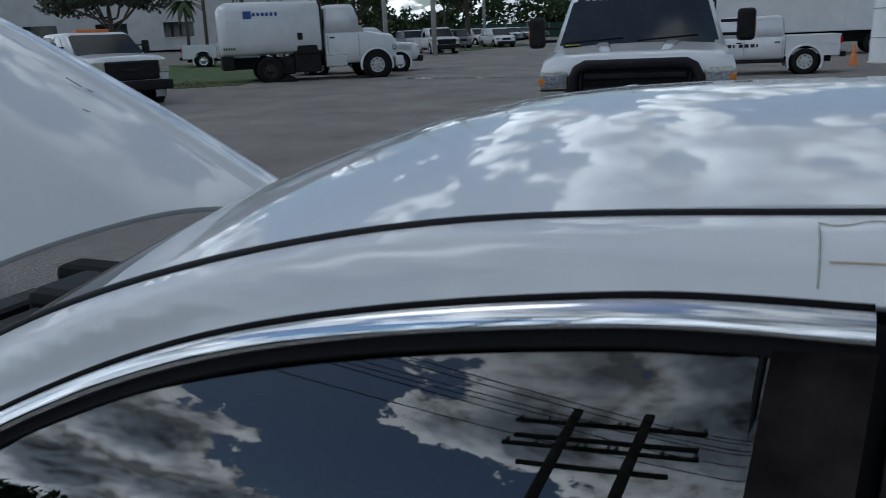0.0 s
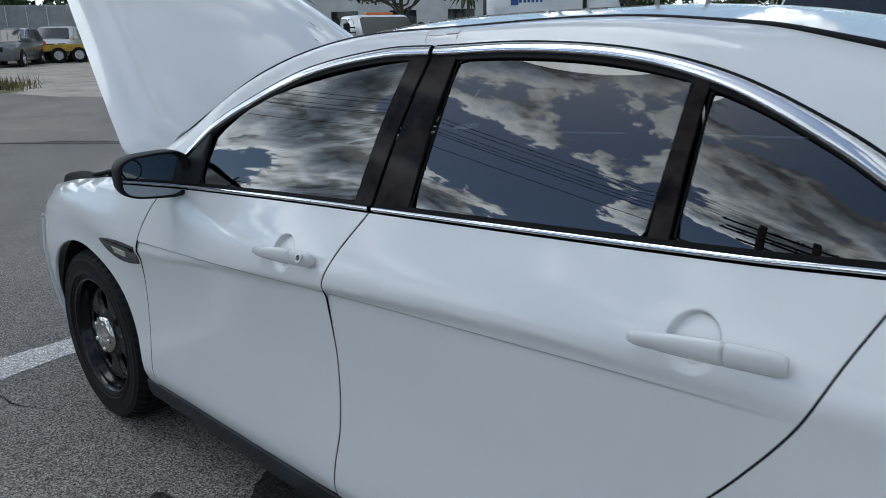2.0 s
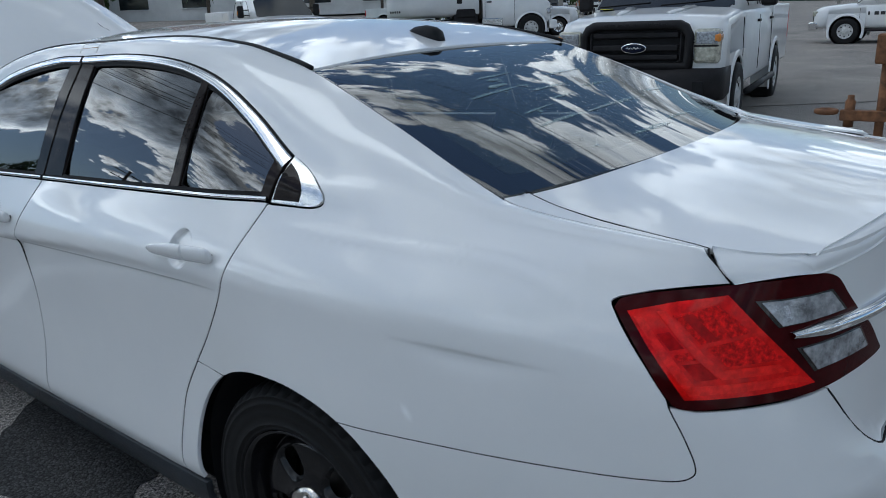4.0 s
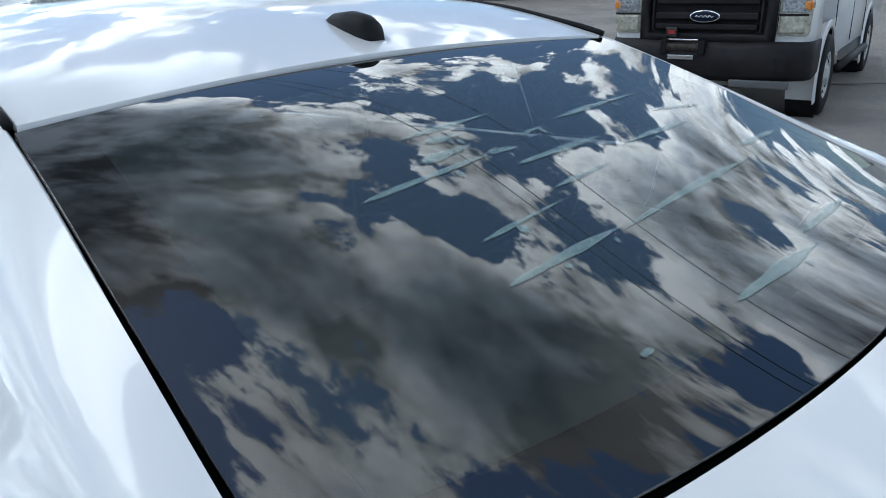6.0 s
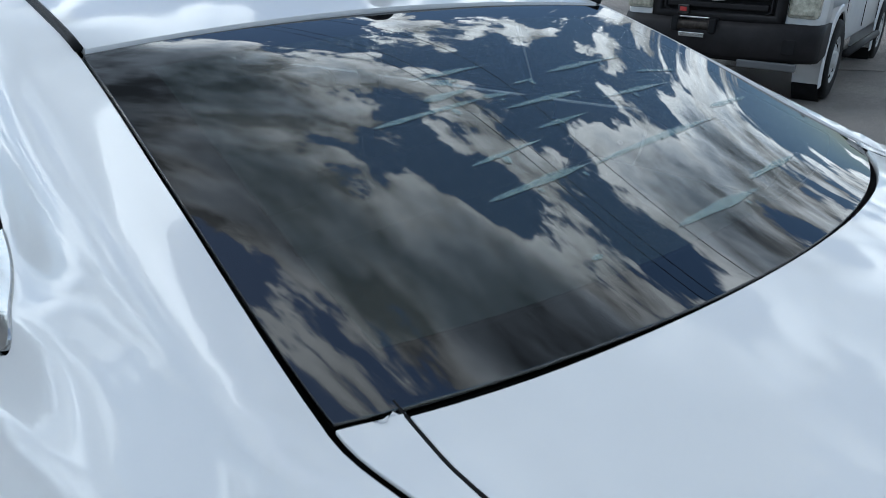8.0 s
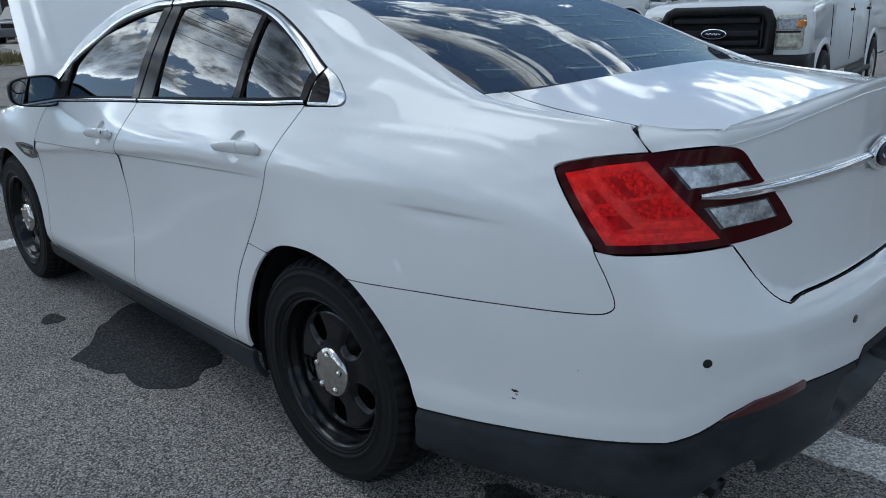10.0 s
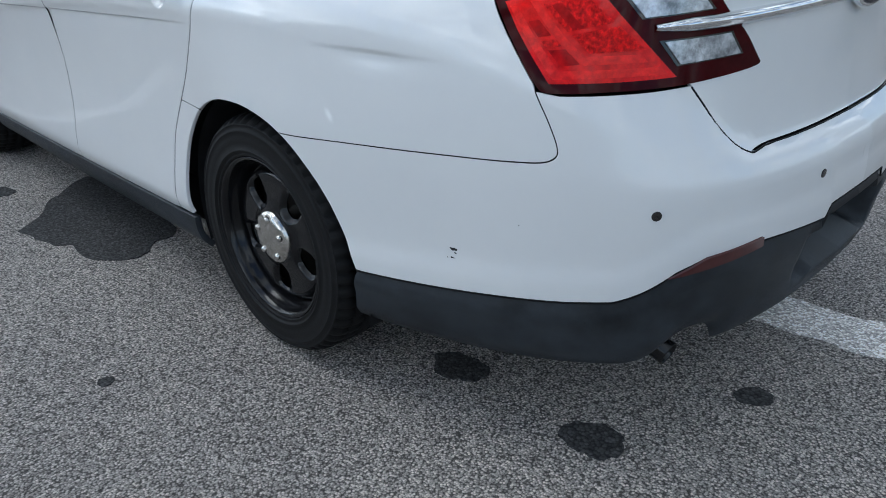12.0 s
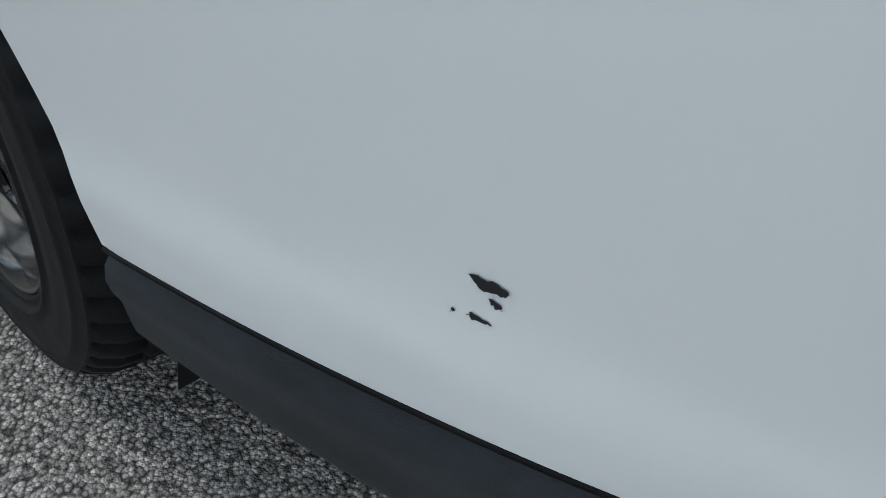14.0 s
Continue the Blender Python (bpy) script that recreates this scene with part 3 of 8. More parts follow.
def pressed(*hollows):
    """The pressing of a door: its finger hollow, and the step under the crease that fades out towards the rear."""
    def push(p):
        d = p.z - float(crease_z(p.x))
        k = sum(h(p) for h in hollows)
        if -.30 < d < 0:
            t = min(1.0, -d / .008)
            fade = min(1, max(0, (1.24 - p.x) / .34)) * min(1, max(0, (p.x + .99) / .06))
            k -= .0090 * t * t * (3 - 2 * t) * math.exp(d / .055) * fade
        return k
    return push


def side_panels(mir):
    f = bend([(-2.14, .60), (-2.14, .72), (-2.10, .84)], 6) + fender_top() + GAP_FD[1:] + [(-1.03, .30)] + ARCH_F + [(-1.86, .34), (-1.95, .42), (-2.06, .52)]
    fender = panel("front_fender", f, "y", PAINT, sedan, mirror=mir, step=.022, gap=.0028)
    fd = belt_line(-.79, .222) + GAP_B[1:] + sill_line(.105, -.95)[1:] + GAP_FD[::-1][1:-1]
    front = panel("front_door", fd, "y", PAINT, sedan, mirror=mir, step=.013, gap=.0030, dent=pressed(hollow(-.058, .967)), dish=(-.058, .967, .047), lines=CREASE)
    rd = belt_line(.222, 1.34) + GAP_C[1:] + sill_line(.942, .105)[1:] + GAP_B[::-1][1:-1]
    rear = panel("rear_door", rd, "y", PAINT, sedan, mirror=mir, step=.013, gap=.0030, dent=pressed(hollow(1.070, 1.024)), dish=(1.070, 1.024, .047), lines=CREASE)
    return fender, front, rear


(FENDER_L, DOOR_FL, DOOR_RL), (FENDER_R, DOOR_FR, DOOR_RR) = both(side_panels)
DOORS = {False: (FENDER_L, DOOR_FL, DOOR_RL), True: (FENDER_R, DOOR_FR, DOOR_RR)}


RIDGE = np.array(bend([(1.33, 1.112), (1.48, 1.120), (1.77, 1.121), (1.95, 1.116), (2.04, 1.104), (2.115, 1.080), (2.162, 1.045), (2.195, .99)], 16))


def dent(p):
    """The folded shoulder of the quarter, and a long crease pressed into it above the wheel."""
    x, z = p.x, p.z
    if x < 1.2 or z < .80:
        return 0.0
    s = (x - 1.95) / .115
    line = .948 - .002 * s
    k = math.exp(-s * s) * math.exp(-((z - line) / (.007 if z > line else .028)) ** 2) * -.0060
    k += math.exp(-((x - 1.80) / .14) ** 2 - ((z - .87) / .07) ** 2) * -.0015
    q = np.hypot(RIDGE[:, 0] - x, RIDGE[:, 1] - z)
    i = int(q.argmin())
    ends = min(1, i / 20) * min(1, (len(RIDGE) - 1 - i) / 40)
    return k + .0022 * ends * math.exp(-(q[i] / .013) ** 2)


def quarter(mir):
    front = [on_side(*p)[0] for p in GAP_C[: DOG + 1]]
    arch = [on_side(*p)[0] for p in ARCH_R[ARCH_SPLIT[0]: ARCH_SPLIT[1] + 1]]
    low = [on_side(*p)[0] for p in BUMP_LINE]
    lampe = [on_side(*p)[0] for p in bend([(2.323, .908), (2.267, .985), (2.206, 1.065), (2.200, 1.076), (2.21, 1.083)], 6)]
    lampt = [on_side(*p)[0] for p in [(2.26, 1.095), (2.32, 1.104), (2.372, 1.109), (2.350, 1.136), (2.332, 1.155)]]
    top = [Vector((x, -edge_at(x)[0] - .002, edge_at(x)[1] - .001)) for x in np.linspace(2.318, -1.14, 190)]
    dripl = [Vector((x, -drip_at(x)[0], drip_at(x)[1])) for x in np.linspace(-1.14, 1.372, 150)]
    qw = [on_side(*p)[0] for p in bend([(1.372, 1.262), (1.46, 1.226), (1.515, 1.195), (1.520, 1.175), (1.49, 1.164), (1.42, 1.160), (1.34, 1.156)], 6)]
    loop = front + arch + low + lampe[1:] + lampt + top + dripl[1:] + qw[1:-1]
    d = Vector((0, math.cos(radians(30)), -math.sin(radians(30))))
    e = Vector((0, math.sin(radians(30)), math.cos(radians(30))))
    poly = shrink(thin([(p.x, p.dot(e)) for p in loop], .004), .0016)
    folds = [(x, .948 + dz) for x in np.arange(1.79, 2.13, .010) for dz in (-.036, -.026, -.018, -.011, -.006, -.002, .002, .005, .009, .014)]
    folds += [(x, z + dz) for x, z in RIDGE[::2] for dz in (-.018, -.010, -.004, .003, .010, .018)]
    marks = [on_side(float(x), float(z))[0] for x, z in folds]
    v2, tris, _ = flat_mesh([tuple(p) for p in poly], .018, lines=[(p.x, p.dot(e)) for p in marks])
    V, N = [], []
    for a, b in v2:
        hit, n = SIDE.cast(Vector((a, 0, 0)) + e * b - d * 3, d)
        if not mir:
            k = .0015
            g = [dent(hit + Vector(o)) for o in ((0, 0, 0), (k, 0, 0), (0, 0, k))]
            n = (n - Vector(((g[1] - g[0]) / k, 0, (g[2] - g[0]) / k))).normalized()
            hit = hit + n * g[0]
        V.append(hit); N.append(n)
    sheet("quarter_panel", V, N, tris, .012, PAINT, sedan, mirror=mir, label="" if mir else "rear quarter with a long shallow dent above the wheel")
    dog = GAP_C[DOG:] + [(1.02, .329)] + ARCH_R[:ARCH_SPLIT[0] + 1]
    panel("dogleg_panel", dog, "y", PAINT, sedan, mirror=mir, step=.03)


both(quarter)


def rail(mir):
    # black moulding in the roof ditch
    bm = bmesh.new()
    s = 1 if mir else -1
    tube(bm, [(q, s * edge_at(q)[0], edge_at(q)[1] - .003 + .006 * np.clip((q - .9) / .35, 0, 1)) for q in np.linspace(-1.1, 1.285, 90)], .0065, 8)
    part("roof_moulding", bm, BLACK_PLASTIC, sedan)


both(rail)


def top_sheet(name, xs0, xs1, material, label="", inset=.004, nx=60, ny=40, off=0.0, height=top_z):
    """A sheet of roof, glass or deck between two lines across the car, from edge to edge."""
    G = np.zeros((ny + 1, nx + 1, 3))
    for i in range(ny + 1):
        v = -1 + 2 * i / ny
        for j in range(nx + 1):
            s = j / nx
            x = xs0(v) * (1 - s) + xs1(v) * s
            w = float(edge_at(x)[0]) - inset
            G[i, j] = (x, v * w, float(height(x, v * w)) + off)
    return grid_sheet(name, G, material, sedan, label=label)


REAR_TOP = lambda v: 1.285 - .055 * (1 - v * v) + .004
REAR_LOW = lambda v: 1.905 + .165 * (1 - v * v)
WS_TOP = lambda v: -.46 + .10 * v * v - .06
roof = top_sheet("roof", WS_TOP, lambda v: REAR_TOP(v) - .007, PAINT, inset=.010, ny=60, height=roof_z)
windscreen = top_sheet("windscreen", lambda v: -1.22 + .12 * v * v, lambda v: WS_TOP(v) - .005, GLASS, off=-.004)
rear_window = top_sheet("rear_window", REAR_TOP, REAR_LOW, GLASS, inset=.004, off=-.004, nx=70, ny=60, height=glass_z, label="tinted rear window with peeling film")


def glass_band():
    """The black printed border under the rear window."""
    def at(v, s, down):
        x = REAR_TOP(v) * (1 - s) + REAR_LOW(v) * s
        w = float(edge_at(x)[0]) - .006
        return (x, v * w, float(glass_z(x, v * w)) - down)
    n, m = 48, 40
    loops = []
    for e in (0.0, 1.0):
        lo_s, hi_s, hv = .11 * e, 1 - .105 * e, 1 - .11 * e
        r = .10 * e
        ring = [(-hv + 2 * hv * k / n, lo_s) for k in range(n)] + [(hv, lo_s + (hi_s - lo_s) * k / m) for k in range(m)]
        ring += [(hv - 2 * hv * k / n, hi_s) for k in range(n)] + [(-hv, hi_s - (hi_s - lo_s) * k / m) for k in range(m)]
        loops.append([at(v, s, .0085) for v, s in ring])
    a, b = loops
    V = [Vector(p) for p in a + b]
    k = len(a)
    F = [(i, (i + 1) % k, k + (i + 1) % k, k + i) for i in range(k)]
    N = [Vector((.35, 0, .93)).normalized()] * len(V)
    sheet("ceramic_border", V, N, F, 0, SEAL, rear_window)
    # aged tint film up to the border; pale colour stands in for lit cabin
    G = np.array([[at(v, q, .0028) for q in np.linspace(.11, 1 - .105, 40)] for v in np.linspace(-.89, .89, 40)])
    grid_sheet("tint_film_lift", G, FILM_LIFT, rear_window, fold=0)


glass_band()


def film_streaks():
    """Streaks where the tint film has let go of the rear window."""
    for x0, y0, x1, y1, w in STREAKS:
        bm = bmesh.new()
        n = 14
        a, b = Vector((x0, y0)), Vector((x1, y1))
        d = (b - a).normalized()
        p = Vector((-d.y, d.x))
        rows = []
        for i in range(n + 1):
            t = i / n
            h = w * .36 * max(.03, math.sin(math.pi * min(1, t ** .8)) ** .8) * (1 + .25 * math.sin(9 * t + 40 * x0))
            c = a + (b - a) * t
            rows.append([bm.verts.new((q.x, q.y, float(glass_z(q.x, q.y)) - .0022)) for q in (c + p * h, c - p * h)])
        for r, s in zip(rows, rows[1:]):
            bm.faces.new((r[0], r[1], s[1], s[0]))
        for k in range(int(w * 300) % 3):
            t = random.uniform(.2, .95)
            c = a + (b - a) * t - p * (w * .5 + random.uniform(.003, .008))
            rr = random.uniform(.002, .006)
            ring = [bm.verts.new((c.x + rr * 1.5 * math.cos(q), c.y + rr * math.sin(q), float(glass_z(c.x + rr * 1.5 * math.cos(q), c.y + rr * math.sin(q))) - .0022)) for q in np.linspace(0, 2 * math.pi, 9)[:-1]]
            bm.faces.new(ring)
        part("film_streak", bm, FILM, rear_window)


STREAKS = [
    (1.777, -0.355, 1.784, -0.137, 0.0178), (1.789, -0.139, 1.770, 0.297, 0.0171), (1.712, -0.320, 1.708, -0.156, 0.0093), (1.684, -0.140, 1.680, 0.009, 0.0108), (1.621, -0.133, 1.620, 0.083, 0.0166), (1.559, -0.255, 1.554, -0.151, 0.0220), (1.522, -0.208, 1.524, -0.139, 0.0181), (1.589, -0.381, 1.584, -0.146, 0.0142), (1.501, -0.237, 1.495, -0.033, 0.0126), (1.581, -0.147, 1.587, -0.090, 0.0157), (1.564, -0.049, 1.560, 0.010, 0.0079), (1.942, -0.169, 1.951, 0.069, 0.0237), (1.927, 0.081, 1.915, 0.305, 0.0182), (1.919, -0.334, 1.921, -0.314, 0.0121), (1.652, 0.086, 1.641, 0.343, 0.0136), (1.736, 0.335, 1.720, 0.537, 0.0189), (1.549, 0.061, 1.530, 0.345, 0.0140), (1.589, 0.300, 1.604, 0.463, 0.0120)]
film_streaks()


def deck_z(x, y):
    x = np.asarray(x)
    return top_z(np.minimum(x, 2.46), y) + .010 * np.maximum(0, (x - 2.42) / .16) ** 2


lid_z = fair(1.90, 2.61, 4, 2, deck_z)


def trunk_lid():
    ny, nx = 64, 34
    G = np.zeros((ny + 1, nx + 1, 3))
    for i in range(ny + 1):
        v = -1 + 2 * i / ny
        for j in range(nx + 1):
            s = j / nx
            y1 = v * .602
            x0, x1 = 1.915 + .165 * (1 - (v * .648 / .712) ** 2), float(lip_x(y1))
            x = x0 * (1 - s) + x1 * s
            w = float(np.interp(x, [1.9, 2.0, 2.1, 2.2, 2.28, 2.33, 2.38, 2.43, 2.48], [.645, .660, .665, .667, .670, .667, .655, .634, .602])) 
            y = v * w
            G[i, j] = (x, y, float(lid_z(x, y)))
    lid = grid_sheet("trunk_lid", G, PAINT, sedan)
    return lid, G


TRUNK, TG = trunk_lid()


def quarter_fill(mir):
    # the strip of the quarter between the rear window's corner and the trunk gap
    n, m = 30, 6
    G = np.zeros((m + 1, n + 1, 3))
    for j in range(n + 1):
        x = 1.912 + (2.322 - 1.912) * j / n
        w0 = float(np.interp(x, [1.9, 2.0, 2.1, 2.2, 2.28, 2.33], [.650, .665, .670, .672, .675, .6755]))
        w1 = float(edge_at(x)[0]) - .001
        for i in range(m + 1):
            y = -(w1 + (w0 - w1) * i / m)
            xx = max(x, 1.905 + .165 * (1 - (y / .712) ** 2) + .006)
            G[i, j] = (xx, y, float(top_z(xx, y)))
    grid_sheet("deck_strip", G, PAINT, sedan, mirror=mir, fold=.006)


both(quarter_fill)


FULL = Skin([low_skin, low_skin * np.array([1, -1, 1])])
AX = (2.05, -.35)


def ang(p):
    return (math.atan2(p[1] - AX[1], p[0] - AX[0]), p[2])


LAMP_TOP = bend([tuple(on_side(2.205, 1.067)[0]), tuple(on_side(2.213, 1.082)[0]), tuple(on_side(2.265, 1.0945)[0]), (2.368, -.70, 1.109), (2.44, -.65, 1.116), (2.49, -.603, 1.120), (2.512, -.568, 1.108), (2.527, -.542, 1.072), (2.541, -.514, 1.037), (2.556, -.471, .997), (2.568, -.428, .945)], 4)
LAMP_LOW = bend([(2.568, -.428, .945), (2.571, -.418, .930), (2.565, -.44, .923), (2.55, -.508, .917), (2.521, -.595, .911), (2.427, -.734, .9055), tuple(on_side(2.345, .9035)[0]), tuple(on_side(2.322, .911)[0]), tuple(on_side(2.267, .987)[0]), tuple(on_side(2.205, 1.067)[0])], 4)
REAR_FACE = ([(y, .760) for y in np.linspace(-.470, .470, 20)] + bend([(.470, .760), (.54, .82), (.60, .91)], 4)[1:]
             + [(.625, 1.00), (.615, 1.09)] + [(y, float(1.197 - .11 * y * y)) for y in np.linspace(.600, -.600, 30)]
             + [(-.615, 1.09), (-.625, 1.00)] + bend([(-.60, .91), (-.54, .82), (-.470, .760)], 4)[:-1])
face = panel("trunk_face", REAR_FACE, "x", PAINT, TRUNK, skin=FULL, step=.025)
# rolled edge that joins the deck to the rear face, and on both flanks to the tail lamps


def lid_edge():
    def rolled(a, c, b):
        return [(1 - q) ** 2 * a + 2 * q * (1 - q) * c + q * q * b for q in (k / 7 for k in range(8))]

    def along(line, t):
        k = t * (len(line) - 1)
        return Vector([float(np.interp(k, np.arange(len(line)), line[:, c])) for c in range(3)])

    rear = []
    for p in TG[:, -1]:
        p = Vector(p)
        t = min(1, max(0, (abs(p.y) - .40) / .20))
        f = FULL.cast((5, p.y, p.z - .022 - .010 * t * t * (3 - 2 * t)), (-1, 0, 0))[0]
        f = Vector((f.x + .0015, p.y, f.z))
        rear.append(rolled(p, Vector((max(p.x, f.x) + .006, p.y, p.z - .004)), f))
    m = 24
    start = [float(np.interp(2.322, TG[0, :, 0], TG[0, :, c])) for c in range(3)]
    top_line = np.array([start] + [tuple(p) for p in TG[0] if p[0] > 2.326])
    foot = np.array(bend([(2.3755, -.7050, 1.1100), (2.44, -.652, 1.1185), (2.482, -.613, 1.1225), tuple(rear[0][-1])], 12))
    flank = []
    for j in range(m):
        a, b = along(top_line, j / m), along(foot, j / m)
        c = Vector((a.x * .35 + b.x * .65, a.y * .35 + b.y * .65, a.z - .003))
        c = c.lerp(Vector((2.348, -.735, 1.146)), (1 - j / m) ** 4)
        c = c.lerp(Vector((max(a.x, b.x) + .006, a.y, a.z - .004)), (j / m) ** 2)
        flank.append(rolled(a, c, b))
    other = [[Vector((p.x, -p.y, p.z)) for p in col] for col in flank[::-1]]
    G = np.array([[tuple(p) for p in col] for col in flank + rear + other]).transpose(1, 0, 2)
    # soften the turn at the two corners
    for k in (m, m + len(rear) - 1):
        for _ in range(6):
            for j in range(k - 4, k + 5):
                G[1:, j] = G[1:, j] * .5 + (G[1:, j - 1] + G[1:, j + 1]) * .25
    grid_sheet("spoiler_lip", G, PAINT, TRUNK, fold=.005)


lid_edge()


def tail_lamp(mir):
    loop = [ang(p) for p in LAMP_TOP[:-1] + LAMP_LOW[:-1]]
    lamp = panel("tail_lamp", loop, "c", DARK_RED, sedan, gap=.0015, step=.02, off=.001, fold=.016, mirror=mir, label="red tail lamp with two clear lenses in a dark red housing")
    corner = [np.array(ang(p)) for p in (on_side(2.228, 1.062)[0], (2.362, -.705, 1.091), (2.500, -.628, .928), on_side(2.338, .922)[0])]

    def at(u, v):
        """A place on the red lens: u from its outer edge inwards, v downwards."""
        tl, tr, br, bl = corner
        return tuple((tl * (1 - u) + tr * u) * (1 - v) + (bl * (1 - u) + br * u) * v)

    def round_poly(pts):
        return bend([q for u, v in pts for q in (at(u, v), at(u, v))], 3, closed=True)

    lens = panel("red_lens", round_poly([(0, 0), (.5, -.02), (1, 0), (1, 1), (.5, 1.01), (0, 1)]), "c", RED_LENS, lamp, gap=0, step=.014, off=.004, fold=.003, mirror=mir, label="bright red reflector lens")
    # light tubes bent round the lens, darker chambers between them
    for pts, m_, lift in (([(.03, .06), (.05, .95), (.95, .96), (.94, .87), (.14, .85), (.11, .08)], RED_GLOW, .0065),
                          ([(.26, .04), (.30, .55), (.36, .80), (.88, .81), (.87, .72), (.43, .70), (.385, .52), (.345, .05)], RED_GLOW, .0075),
                          ([(.38, .10), (.84, .07), (.90, .37), (.43, .41)], RED_CELL, .0055),
                          ([(.45, .12), (.56, .11), (.59, .38), (.49, .39)], RED_DEEP, .0065),
                          ([(.45, .45), (.91, .41), (.95, .68), (.48, .67)], RED_CELL, .0060),
                          ([(.14, .26), (.25, .25), (.27, .43), (.15, .44)], RED_DEEP, .0060),
                          ([(.155, .49), (.275, .48), (.30, .56), (.16, .57)], RED_CELL, .0060),
                          ([(.165, .60), (.31, .60), (.34, .78), (.18, .79)], RED_DEEP, .0060)):
        panel("lens_chamber", round_poly(pts), "c", m_, lens, gap=0, step=.012, off=lift, fold=.002, mirror=mir)
    for poly in ([(2.422, -.690, 1.078), (2.505, -.586, 1.084), (2.522, -.556, 1.046), (2.450, -.668, 1.036)],
                 [(2.481, -.645, .992), (2.543, -.514, .998), (2.553, -.485, .957), (2.502, -.620, .950)]):
        q = [ang(p) for p in poly]
        c = np.mean(q, axis=0)
        rim = [tuple(c + (np.array(p) - c) * 1.12) for p in q]
        fr = panel("lens_surround", bend([p for r in rim for p in (r, r)], 3, closed=True), "c", GLOSS_BLACK, lamp, gap=0, step=.02, off=.003, fold=.002, mirror=mir)
        panel("clear_lens", bend([p for r in q for p in (r, r)], 3, closed=True), "c", CLEAR_LENS, fr, gap=0, step=.012, off=.006, fold=.003, mirror=mir)


both(tail_lamp)

# chrome bar across the trunk, with an oval badge
bm = bmesh.new()
ys = np.linspace(-.66, .66, 70)
bar = []
for y in ys:
    z = 1.018 + .016 * (1 - (y / .66) ** 2)
    h = FULL.cast((5, y, z), (-1, 0, 0))[0]
    bar.append((h.x + .004, y, z))
prev = None
for x, y, z in bar:
    t = .45 + .55 * min(1, (.66 - abs(y)) / .06)
    ring = [bm.verts.new((x + a * t, y, z + b * t)) for a, b in ((-.006, .013), (.010, .0125), (.016, .006), (.017, 0), (.012, -.008), (.006, -.0135), (-.006, -.014))]
    if prev:
        for i in range(len(ring) - 1):
            bm.faces.new((prev[i], ring[i], ring[i + 1], prev[i + 1]))
    prev = ring
part("chrome_bar", bm, CHROME, TRUNK)


def oval(name, place, normal, a, b, material, parent, depth=.012, n=40, dome=.3):
    """A domed oval plate, wider across than high."""
    nrm = Vector(normal).normalized()
    side = Vector((0, 0, 1)).cross(nrm).normalized()
    up = nrm.cross(side)
    bm = bmesh.new()
    prev = None
    for r, h in ((1.0, 0), (1.0, depth * .6), (.96, depth * .9), (.9, depth), (.5, depth * (1 + dome * .8)), (.02, depth * (1 + dome))):
        ring = [bm.verts.new(Vector(place) + side * (a * r * math.cos(2 * math.pi * k / n)) + up * (b * r * math.sin(2 * math.pi * k / n)) + nrm * h) for k in range(n)]
        if prev:
            for k in range(n):
                bm.faces.new((prev[k], prev[(k + 1) % n], ring[(k + 1) % n], ring[k]))
        prev = ring
    bm.faces.new(prev)
    return part(name, bm, material, parent)


badge = oval("badge", (FULL.cast((5, 0, 1.034), (-1, 0, 0))[0].x + .006, 0, 1.034), (1, 0, .02), .092, .040, CHROME, TRUNK, .016)
oval("badge_field", (badge.data.vertices[0].co.x + .0175, 0, 1.034), (1, 0, .02), .081, .0325, NAVY, badge, .004, dome=.5)
bm = bmesh.new()
bx = max(v.co.x for v in badge.data.vertices) + .0045
tube(bm, [(bx - 1.2 * y * y, y, 1.034 + .009 * math.sin(y * 190) * (1 - 9 * abs(y))) for y in np.linspace(-.055, .055, 50)], .0024, 6)
part("badge_script", bm, CHROME, badge)
kx, kn = FULL.cast((5, .05, 1.125), (-1, 0, 0))
oval("trunk_lock", kx, kn, .011, .011, GLOSS_BLACK, TRUNK, .003)

# rear bumper: the lower band round the corner, cut along its upper and lower lines

def low_line(x, y):
    """Height of the line between bumper and valance."""
    if y < -.73:
        return float(np.interp(x, [1.60, 1.853, 2.066, 2.251, 2.40, 2.478], [.40, .412, .433, .452, .465, .474]))
    return float(np.interp(y, [-.733, -.694, -.647, -.591, -.441, -.18, -.17, 0], [.476, .503, .541, .564, .566, .548, .580, .586]))


def at_angle(a, z):
    return FULL.cast((AX[0] + 4 * math.cos(a), AX[1] + 4 * math.sin(a), z), (-math.cos(a), -math.sin(a), 0))


